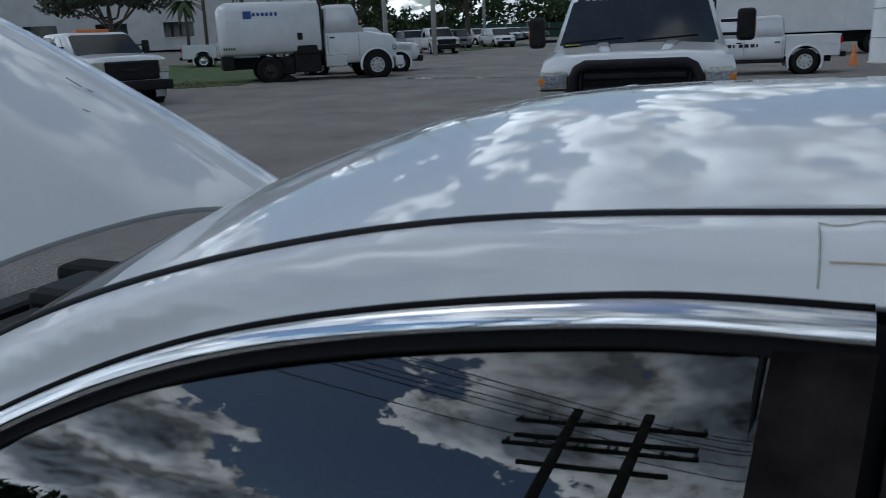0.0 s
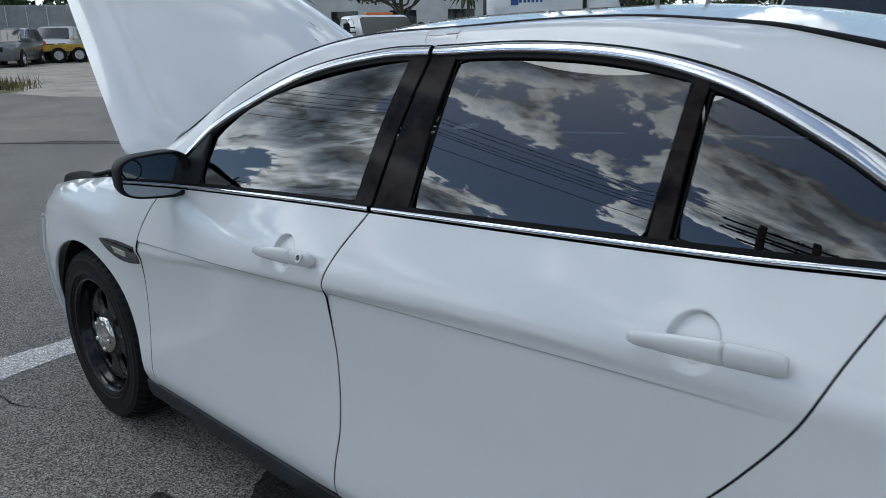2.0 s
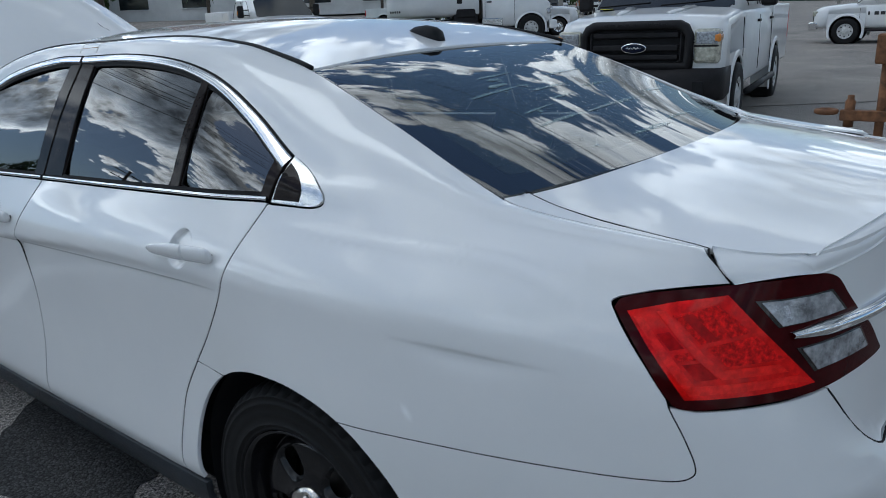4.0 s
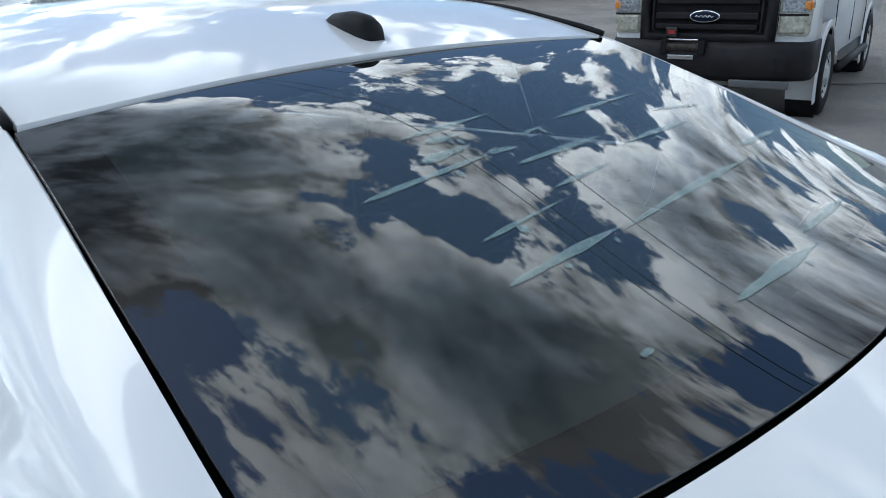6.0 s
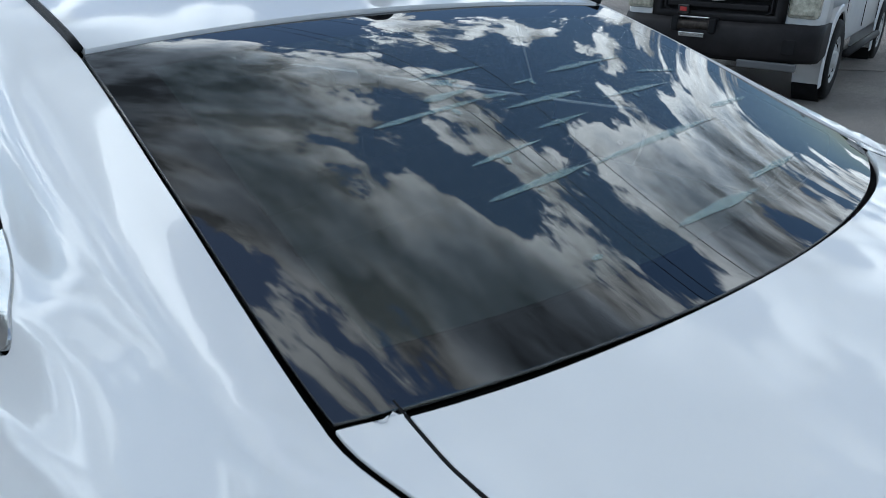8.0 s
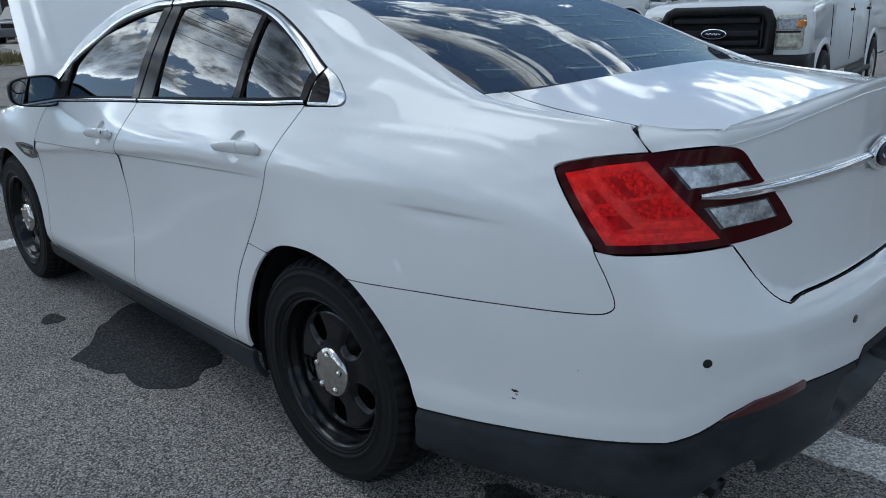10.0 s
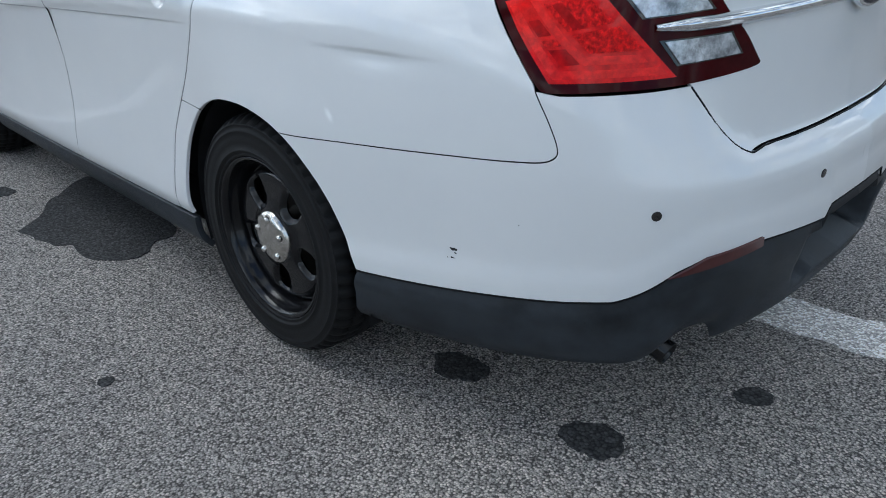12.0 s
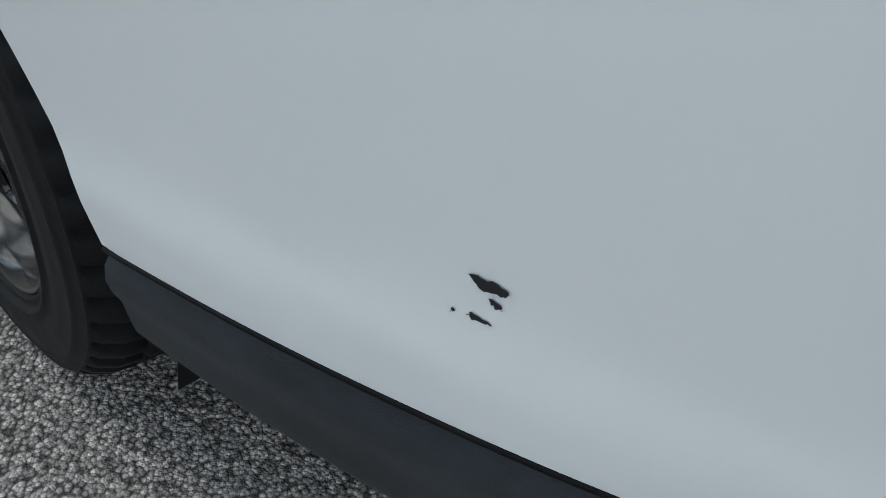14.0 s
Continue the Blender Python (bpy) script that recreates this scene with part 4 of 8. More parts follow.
def rear_bumper():
    a_mid = math.atan2(-AX[1], 2.66 - AX[0])
    arch = [ang(on_side(x + .002, z)[0]) for x, z in ARCH_R[ARCH_SPLIT[1]:]]
    low = []
    z = arch[-1][1]
    for k in range(90):
        a = arch[-1][0] + (a_mid - arch[-1][0]) * k / 89
        for _ in range(3):
            p = at_angle(a, z)[0]
            z = low_line(p.x, p.y)
        low.append((a, z))
    p = at_angle(low[-1][0], low[-1][1])[0]
    top = [(math.atan2(-AX[1], FULL.cast((5, 0, .760), (-1, 0, 0))[0].x - AX[0]), .760)]
    low[-1] = (top[0][0], low[-1][1])
    for y, z in [(y, .760) for y in np.linspace(-.03, -.44, 16)] + bend([(-.45, .760), (-.475, .769), (-.53, .822), (-.594, .900)], 5):
        top.append(ang(FULL.cast((5, y, z), (-1, 0, 0))[0]))
    top += [ang(q) for q in bend([(2.521, -.600, .908), (2.427, -.734, .902), (2.36, -.80, .901)], 6)]
    top += [ang(on_side(*q)[0]) for q in BUMP_LINE[::-1]]
    loop = thin(arch + low[1:] + top[:-1], .004)
    loop = [tuple(q) for q in shrink(loop, .0014)]
    loop = [(a_mid if abs(a - a_mid) < .004 else a, z) for a, z in loop]
    v2, tris, _ = flat_mesh(loop, .022)
    V, N = [], []
    for a, z in v2:
        h, n = at_angle(float(a), float(z))
        # the lower lip stands a little proud
        low_z = low_line(h.x, -abs(h.y))
        t = min(1.0, max(0.0, (low_z + .085 - h.z) / .05))
        n = (n + Vector((0, 0, .15 * 4 * t * (1 - t)))).normalized()
        h = h + Vector((n.x, n.y, 0)) * (.005 * t * t * (3 - 2 * t))
        if abs(h.y) < .004:
            h.y, n.y = 0.0, 0.0
        V.append(h); N.append(n)
    k = len(V)
    other, V2, N2 = {}, list(V), list(N)
    for i in range(k):
        if V[i].y == 0.0:
            other[i] = i
        else:
            other[i] = len(V2)
            V2.append(Vector((V[i].x, -V[i].y, V[i].z))); N2.append(Vector((N[i].x, -N[i].y, N[i].z)))
    both_t = list(tris) + [tuple(other[q] for q in t) for t in tris]
    bumper = sheet("rear_bumper", V2, N2, both_t, .012, PAINT, sedan, "white rear bumper with a chipped patch, above black plastic")
    # a dark joint between the paint and the plastic below it
    bm = bmesh.new()
    joint = []
    for a, z in low:
        p, n = at_angle(a, z - .0016)
        joint.append(p + Vector((n.x, n.y, 0)) * .0042)
    tube(bm, joint + [Vector((p.x, -p.y, p.z)) for p in joint[-2::-1]], .0024, 6)
    part("bumper_joint", bm, SEAL, bumper)
    # dark plastic below
    rows, cols = 11, 130
    L = np.zeros((rows, cols, 3))
    for j in range(cols):
        s = j / (cols - 1)
        for i in range(rows):
            t = i / (rows - 1)
            z = .42
            for _ in range(4):
                lim = float(np.interp(z, [.18, .25, .33, .42], [1.80, 1.815, 1.84, 1.864]))
                f = on_side(lim, z)[0]
                a0 = math.atan2(f.y - AX[1], f.x - AX[0])
                a = a0 + (a_mid - a0) * s
                p, n = at_angle(a, z)
                zb = low_line(p.x, p.y) - .003
                y = p.y
                bay = math.exp(-((y + .552) / .085) ** 4)
                z0 = .236 + .046 * min(1, s * 1.6) + .078 * bay
                z = zb + (z0 - zb) * t
            off = (-.006, .004, .006, .004, 0, 0, 0, 0, -.004, -.012, -.035)[i]
            rec = 1 / (1 + math.exp((abs(y) - .235) / .005)) * (1 if .10 < t < .58 else 0)
            q = p + n * (off - .075 * rec)
            L[i, j] = (q.x, 0.0 if j == cols - 1 else q.y, z)
    whole = np.concatenate([L, (L * np.array([1, -1, 1]))[:, ::-1][:, 1:]], 1)
    val = grid_sheet("valance", whole, VALANCE, bumper, flip=True, label="scuffed dark grey plastic valance")
    for p, nrm in ([FULL.cast((2.05 + 4 * math.cos(a), -.35 + 4 * math.sin(a), .671), (-math.cos(a), -math.sin(a), 0)) for a in (math.atan2(-.35, .484), math.atan2(.108, .628))]):
        for s in (1, -1):
            oval("parking_sensor", (p.x, p.y * s, p.z), (nrm.x, nrm.y * s, nrm.z), .0105, .0105, GLOSS_BLACK, bumper, .002, 20)
    for s in (False, True):
        q = [ang(p) for p in [(2.548, -.662, .530), (2.592, -.591, .566), (2.638, -.445, .577), (2.640, -.443, .556), (2.598, -.58, .541)]]
        panel("reflector", [p for p in bend([r for p in q for r in (p, p)], 3, closed=True)], "c", REFLECTOR, bumper, gap=0, step=.02, off=.012, fold=.010, mirror=s)
    # tail pipes
    for s in (-1, 1):
        bm = bmesh.new()
        m = Matrix.Translation((2.410, s * .525, .287)) @ Matrix.Rotation(radians(108), 4, "Y")
        revolve(bm, [(.026, -.25), (.031, -.25), (.031, .10), (.029, .102), (.027, .10), (.026, -.2)], m, 24)
        part("tail_pipe", bm, STEEL_BLACK, sedan)
    return bumper


BUMPER = rear_bumper()


def chips():
    """Flakes where the white coat has come off the bumper, down to black plastic."""
    rnd = random.Random(4)
    shapes = ([(-.011, .0095), (-.004, .0080), (.006, .0045), (.0125, -.0005), (.0095, -.0035), (.004, -.0020), (-.003, -.0005), (-.007, .0045)],
              [(.002, -.006), (.0055, -.0070), (.0105, -.0135), (.007, -.0130), (.004, -.0090)],
              [(-.009, -.021), (-.006, -.0195), (-.001, -.0215), (.006, -.0265), (.001, -.0255), (-.006, -.024)],
              [(-.0195, -.0185), (-.0172, -.0185), (-.0172, -.0208), (-.0195, -.0208)])
    for sh in shapes:
        loop = bend([(2.150 + .82 * a, .541 + .82 * (b + .32 * a)) for a, b in sh], 4, closed=True)
        loop = [(x + rnd.uniform(-.0009, .0009), z + rnd.uniform(-.0009, .0009)) for x, z in loop]
        v2, tris, _ = flat_mesh(loop, .01)
        V, N = [], []
        for a, b in v2:
            p, n = on_side(float(a), float(b), .0012)
            V.append(p); N.append(n)
        sheet("paint_chip", V, N, tris, 0, CHIP_BLACK, BUMPER)
    for x, z, r in ((2.30, .63, .0012), (2.09, .50, .0010)):
        p, n = on_side(x, z, .0008)
        oval("stone_chip", p, n, r, r * .8, CHIP_BLACK, BUMPER, .0005, 8)


chips()


# ---- sedan: seams, glass, trim, wheels, inside ----
def seam(pts, mir, r=.0026, deep=.0024, parent=None):
    """A dark rubber line that fills a panel gap just under the skin."""
    bm = bmesh.new()
    s = -1 if mir else 1
    out = []
    for x, z in pts:
        p, n = on_side(x, z, -deep)
        out.append((p.x, p.y * s, p.z))
    tube(bm, out, r, 6)
    part("panel_seam", bm, SEAL, parent or sedan)


def seams(mir):
    _, fd, rd = DOORS[mir]
    seam(GAP_FD, mir, parent=fd)
    seam(GAP_B, mir, parent=rd)
    seam(GAP_C, mir, parent=rd)
    seam(BUMP_LINE, mir, .0020)
    seam([GAP_C[DOG], (1.13, .709), ARCH_R[ARCH_SPLIT[0]]], mir)
    bm = bmesh.new()
    s = 1 if mir else -1
    line = []
    for x in np.linspace(1.92, 2.318, 30):
        w = float(np.interp(x, [1.9, 2.0, 2.2, 2.28, 2.36, 2.5], [.648, .6625, .6695, .6725, .6725, .67]))
        line.append((x, s * w, float(top_z(x, w)) - .0022))
    line += [(p.x, -s * p.y, p.z) for p in (on_side(2.334, 1.153, -.003)[0], on_side(2.352, 1.134, -.003)[0], on_side(2.375, 1.106, -.003)[0])]
    tube(bm, line, .0026, 6)
    part("panel_seam", bm, SEAL, TRUNK)


both(seams)
bm = bmesh.new()
foot = bend([(-.597, .905), (-.568, .863), (-.54, .822), (-.505, .781), (-.475, .762), (-.44, .7575), (-.2, .757), (0, .757)], 6)
foot += [(-y, z) for y, z in foot[::-1][1:]]
tube(bm, [(FULL.cast((5, y, z), (-1, 0, 0))[0].x - .0010, y, z) for y, z in foot], .0025, 6)
part("panel_seam", bm, SEAL, TRUNK)


def lower(line, d):
    """A line moved by d to its right hand, in the plane of the side."""
    p = np.array(line)
    t = np.gradient(p, axis=0)
    n = np.stack([t[:, 1], -t[:, 0]], 1) / np.linalg.norm(t, axis=1, keepdims=True)
    return [tuple(q) for q in p + n * d]


def drip_line(x0, x1, n=40):
    return [(x, float(drip_at(x)[1])) for x in np.linspace(x0, x1, n)]


def strip(name, line, width, mir, material, parent, off=.003, bulge=.004, swell=0.0):
    """A strip along a line on the side, rounded across its width."""
    rows = []
    widen = 1 + swell * np.clip((np.array(line)[:, :1] - .85) / .35, 0, 1)
    for k in range(9):
        t = k / 8
        rows.append([tuple(on_side(x, z, off + bulge * (1 - (2 * t - 1) ** 2) - (.008 if k in (0, 8) else 0))[0]) for x, z in lower(line, width * min(1, max(0, (k - .5) / 7)) * widen)])
    G = np.array(rows)
    a, b = np.gradient(G, axis=1), np.gradient(G, axis=0)
    grid_sheet(name, G, material, parent, fold=0, mirror=mir, flip=bool(np.cross(a, b)[4, len(line) // 2, 1] > 0))


def ring_seal(loop, mir, parent, r=.0028, off=-.004):
    bm = bmesh.new()
    s = -1 if mir else 1
    pts = []
    for x, z in thin(loop, .012):
        p, _ = on_side(x, z, off)
        pts.append((p.x, p.y * s, p.z))
    tube(bm, pts, r, 6, closed=True)
    part("window_seal", bm, SEAL, parent)


FWIN = [(-.560, 1.076)] + [(-.580, 1.10), (-.584, 1.222)] + [p for p in lower(drip_line(-.565, .20), .030)] + [(.207, 1.450), (.162, 1.126)] + belt_line(.155, -.545, 20, .016)
RWIN = [(.352, 1.132), (.362, 1.446)] + lower(drip_line(.37, .925), .030) + [(.934, 1.422), (.932, 1.168)] + belt_line(.925, .36, 20, .018)
QWIN = [(.985, 1.166), (.975, 1.400)] + lower(drip_line(.99, 1.30), .030) + [(1.322, 1.262), (1.306, 1.178)] + belt_line(1.29, .99, 12, .018)


def pane(loop, mir, material, parent):
    """A side window, one evenly curved sheet just under the skin."""
    v2, tris, _ = flat_mesh(thin([tuple(p) for p in loop], .004), .03)
    P = np.array([tuple(on_side(float(a), float(b), -.008)[0]) for a, b in v2])
    cx, cz = P[:, 0].mean(), P[:, 2].mean()
    x, z = P[:, 0] - cx, P[:, 2] - cz
    one = np.ones_like(x)
    co = np.linalg.lstsq(np.stack([one, x, z, x * x, x * z, z * z], 1), P[:, 1], rcond=None)[0]
    y = np.stack([one, x, z, x * x, x * z, z * z], 1) @ co
    gx, gz = co[1] + 2 * co[3] * x + co[4] * z, co[2] + co[4] * x + 2 * co[5] * z
    N = [Vector((a, -1, b)).normalized() for a, b in zip(gx, gz)]
    sheet("window_glass", [Vector(q) for q in np.stack([P[:, 0], y, P[:, 2]], 1)], N, tris, 0, material, parent, mirror=mir)


def side_glass(mir):
    fender, fd, rd = DOORS[mir]
    for loop, door in ((FWIN, fd), (RWIN, rd), (QWIN, rd)):
        pane(loop, mir, FRONT_GLASS if loop is FWIN else SIDE_GLASS, door)
        ring_seal(loop, mir, door)
    # chrome over the windows, in two lengths
    for a, b, door in ((-.74, .262, fd), (.276, 1.372, rd)):
        up = drip_line(a, b, 60)
        strip("drip_chrome", lower(up, .002), .0205, mir, CHROME, door, swell=.35)
        seal = lower(up, .022) + lower(up, .031)[::-1]
        panel("window_seal", seal, "y", SEAL, door, gap=0, off=-.002, fold=.004, step=.02, mirror=mir)
        seam(up, mir, .004, .002, door)
    for a, b, door in ((-.755, .215, fd), (.232, 1.335, rd)):
        strip("belt_chrome", belt_line(a, b, 70, .0115), .0105, mir, CHROME, door, .003, .0028)
        panel("belt_seal", belt_line(a, b, 50, .012) + belt_line(b, a, 50, .021), "y", SEAL, door, gap=0, off=.000, fold=.006, step=.02, mirror=mir)
    # black covers on the pillars
    for name, q, door in (("pillar_cover", [(.204, 1.452), (.266, 1.456), (.222, 1.118), (.160, 1.116)], fd),
                          ("pillar_cover", [(.277, 1.457), (.352, 1.454), (.348, 1.126), (.233, 1.120)], rd),
                          ("pillar_cover", [(.938, 1.428), (.968, 1.418), (.978, 1.158), (.938, 1.157)], rd),
                          ("pillar_cover", [(1.326, 1.266), (1.366, 1.254), (1.338, 1.166), (1.308, 1.166)], rd)):
        panel(name, bend([p for r in q for p in (r, r)], 4, closed=True), "y", PIANO, door, gap=.001, off=.001, fold=.008, step=.025, mirror=mir)
    sail = [(-.785, 1.066)] + lower(drip_line(-.76, -.595), .030) + [(-.588, 1.228), (-.582, 1.085)] + belt_line(-.585, -.77, 8, .016)
    panel("mirror_sail", sail, "y", BLACK_PLASTIC, fd, gap=.001, off=.002, fold=.008, step=.02, mirror=mir)
    # corner of the rear pillar: chrome round a small black pane
    panel("pillar_chrome", bend([(1.376, 1.262), (1.376, 1.262), (1.455, 1.229), (1.512, 1.197), (1.518, 1.180), (1.500, 1.168), (1.45, 1.163), (1.352, 1.160), (1.352, 1.160)], 5, closed=True), "y", SILVER, sedan, gap=.001, off=.003, fold=.008, step=.012, mirror=mir)
    panel("pillar_pane", bend([(1.377, 1.246), (1.377, 1.246), (1.425, 1.220), (1.446, 1.198), (1.444, 1.172), (1.444, 1.172), (1.360, 1.168), (1.360, 1.168)], 4, closed=True), "y", PIANO, sedan, gap=0, off=.0055, fold=.004, step=.015, mirror=mir)
    # rocker
    x = np.linspace(-1.035, 1.035, 80)
    G = np.zeros((7, 80, 3))
    for i in range(7):
        t = i / 6
        for j, q in enumerate(x):
            top = .310 + .010 * q
            z = top - .002 - t * (top - .20)
            p, n = on_side(float(q), top + .012)
            G[i, j] = (q, p.y - .002 + .045 * t ** 3, z)
    grid_sheet("rocker", G, VALANCE, sedan, mirror=mir, flip=True, fold=.02)
    # fender vent with a side lamp
    vent = panel("fender_vent", bend([(-1.238, .812), (-1.16, .826), (-1.06, .832), (-.948, .829), (-.948, .829), (-.946, .765), (-.946, .765), (-1.03, .752), (-1.11, .754), (-1.19, .778)], 4, closed=True), "y", GLOSS_BLACK, fender, gap=.001, off=.003, fold=.008, step=.016, mirror=mir)
    panel("side_lamp", bend([p for r in [(-1.135, .800), (-1.035, .797), (-1.04, .774), (-1.12, .778)] for p in (r, r)], 3, closed=True), "y", LAMP_PALE, vent, gap=0, off=.007, fold=.004, step=.016, mirror=mir)
    panel("vent_fin", bend([p for r in [(-1.19, .816), (-.96, .815), (-.96, .809), (-1.18, .811)] for p in (r, r)], 3, closed=True), "y", PIANO, vent, gap=0, off=.008, fold=.004, step=.016, mirror=mir)


both(side_glass)


def door_handle(mir, door, x0, x1, z0, z1, xs, lock):
    """A strap handle on two mounts over a round hollow, with a cap at its rear end."""
    s = 1 if mir else -1

    def bar(name, xa, xb, mat_):
        bm = bmesh.new()
        prev = None
        n = 22
        for i in range(n + 1):
            t = i / n
            x = xa + (xb - xa) * t
            u = (x - x0) / (x1 - x0)
            z = z0 + (z1 - z0) * u
            p, nn = on_side(x, z)
            stand = .006 + .024 * math.sin(math.pi * min(1, max(0, .12 + u * .80))) ** .7
            half = .0205 * min(1, .62 + u * .75) * min(1, .76 + .24 * max(0.0, u / .07) ** .5) * min(1, .55 + (1 - u) * 9) ** .5
            c = p + nn * stand
            ring = []
            for k in range(12):
                a = 2 * math.pi * k / 12
                dz, dn = math.sin(a) * half, math.cos(a) * .0105
                ring.append(bm.verts.new((c.x, c.y + nn.y * dn, c.z + dz + nn.z * dn)))
            if prev:
                for k in range(12):
                    bm.faces.new((prev[k], prev[(k + 1) % 12], ring[(k + 1) % 12], ring[k]))
            else:
                bm.faces.new(ring)
            prev = ring
        bm.faces.new(prev)
        if mir:
            for v in bm.verts:
                v.co.y = -v.co.y
        bmesh.ops.recalc_face_normals(bm, faces=bm.faces)
        return part(name, bm, mat_, door)

    h = bar("door_handle", x0, xs - .0012, PAINT)
    cap = bar("handle_cap", xs + .0012, x1, PAINT)
    for t in (.06, .93):
        x = x0 + (x1 - x0) * t
        p, nn = on_side(x, z0 + (z1 - z0) * t)
        bm = bmesh.new()
        revolve(bm, [(0, -.004), (.010, -.004), (.009, .016), (0, .016)], Matrix.Translation((p.x, p.y * (-1 if mir else 1), p.z)) @ Vector((nn.x, nn.y * (-1 if mir else 1), nn.z)).to_track_quat("Z", "Y").to_matrix().to_4x4(), 12)
        part("handle_mount", bm, SEAL, door)
    if lock and not mir:
        u = (xs + .040 - x0) / (x1 - x0)
        p, nn = on_side(xs + .040, z0 + (z1 - z0) * u, .0340)
        oval("lock_dish", p, nn, .013, .013, PAINT, cap, .002, 24, dome=-.6)
        oval("keyhole", p + nn * .0016, nn, .0075, .0075, GLOSS_BLACK, cap, .0015, 18, dome=-.5)


for mir in (False, True):
    door_handle(mir, DOORS[mir][1], -.158, .092, .952, .972, .020, True)
    door_handle(mir, DOORS[mir][2], .972, 1.222, 1.009, 1.026, 1.135, False)


MIRROR_C = (-.667, -.970, 1.108)
RUST_X = (.229, .328)


def mirror(mir):
    s = 1 if mir else -1
    _, fd, _ = DOORS[mir]
    ob = new("side_mirror")
    ob.parent = fd
    tagged(ob, "black door mirror")
    c = Vector(MIRROR_C)
    ax_out, ax_up = Vector((-.10, -1, 0)).normalized(), Vector((0, 0, 1))
    ax_back = Vector((1, -.10, 0)).normalized()
    face_back = Vector((1, -.04, .08)).normalized()
    face_out = Vector((-.04, -1, 0)).normalized()
    face_up = face_out.cross(face_back)

    def ring(scale, back, lift=0.0, n=36, ax_out=ax_out, ax_back=ax_back, ax_up=ax_up):
        out = []
        for k in range(n):
            a = 2 * math.pi * k / n
            ca, sa = math.cos(a), math.sin(a)
            e = .55
            px = .112 * scale * (abs(ca) ** e) * (1 if ca > 0 else -1)
            pz = .070 * scale * (abs(sa) ** e) * (1 if sa > 0 else -1)
            pz *= 1 - .16 * (px / .105) if pz < 0 else 1 + .06 * (px / .105) * -1
            out.append(c + ax_out * px + ax_up * (pz + lift + .10 * px * -.12) + ax_back * back)
        return out

    def shell_part(name, rings, material, parent, cap0=False, cap1=True, smooth=True):
        bm = bmesh.new()
        prev = None
        for r in rings:
            vs = [bm.verts.new((p.x, p.y * (-1 if mir else 1), p.z)) for p in r]
            if prev:
                for k in range(len(vs)):
                    bm.faces.new((prev[k], prev[(k + 1) % len(vs)], vs[(k + 1) % len(vs)], vs[k]))
            elif cap0:
                bm.faces.new(vs)
            prev = vs
        if cap1:
            bm.faces.new(prev)
        bmesh.ops.recalc_face_normals(bm, faces=bm.faces)
        return part(name, bm, material, parent, smooth=smooth)

    shell_part("mirror_shell", [ring(.895, -.040), ring(.905, .0), ring(.97, .002), ring(1.0, -.006), ring(1.01, -.03), ring(.97, -.07, .002), ring(.82, -.105, .004), ring(.55, -.128, .006), ring(.1, -.138, .008)], BLACK_PLASTIC, ob)
    gl = shell_part("mirror_glass", [ring(.915, -.019, 0, 36, face_out, face_back, face_up), ring(.91, -.015, 0, 36, face_out, face_back, face_up)], MIRROR, ob, smooth=False)
    sp = [c + face_out * (.066 + .030 * math.cos(a)) + face_up * (.028 + .030 * math.sin(a)) + face_back * -.0145 for a in np.linspace(0, 2 * math.pi, 33)[:-1]]
    shell_part("blind_spot_glass", [sp, [p + face_back * .002 for p in sp]], MIRROR, gl, smooth=False)
    rim = [p + face_back * .002 for p in sp]
    bm = bmesh.new()
    tube(bm, [(p.x, p.y * (-1 if mir else 1), p.z) for p in rim], .0022, 6, closed=True)
    part("blind_spot_rim", bm, SEAL, gl)
    foot, _ = on_side(-.66, 1.095)
    a, b = Vector((foot.x, foot.y + .02, foot.z)), c - ax_out * .085 - ax_up * .035 - ax_back * .05
    arm = []
    for t in np.linspace(0, 1, 6):
        q = a + (b - a) * t
        arm.append([q + Vector((.030 * math.cos(k), 0, (.036 - .012 * t) * math.sin(k))) for k in np.linspace(0, 2 * math.pi, 13)[:-1]])
    shell_part("mirror_arm", arm, BLACK_PLASTIC, ob, True)


both(mirror)


# wheels: black steel, five holes, chrome centre
HOLE_R = .140


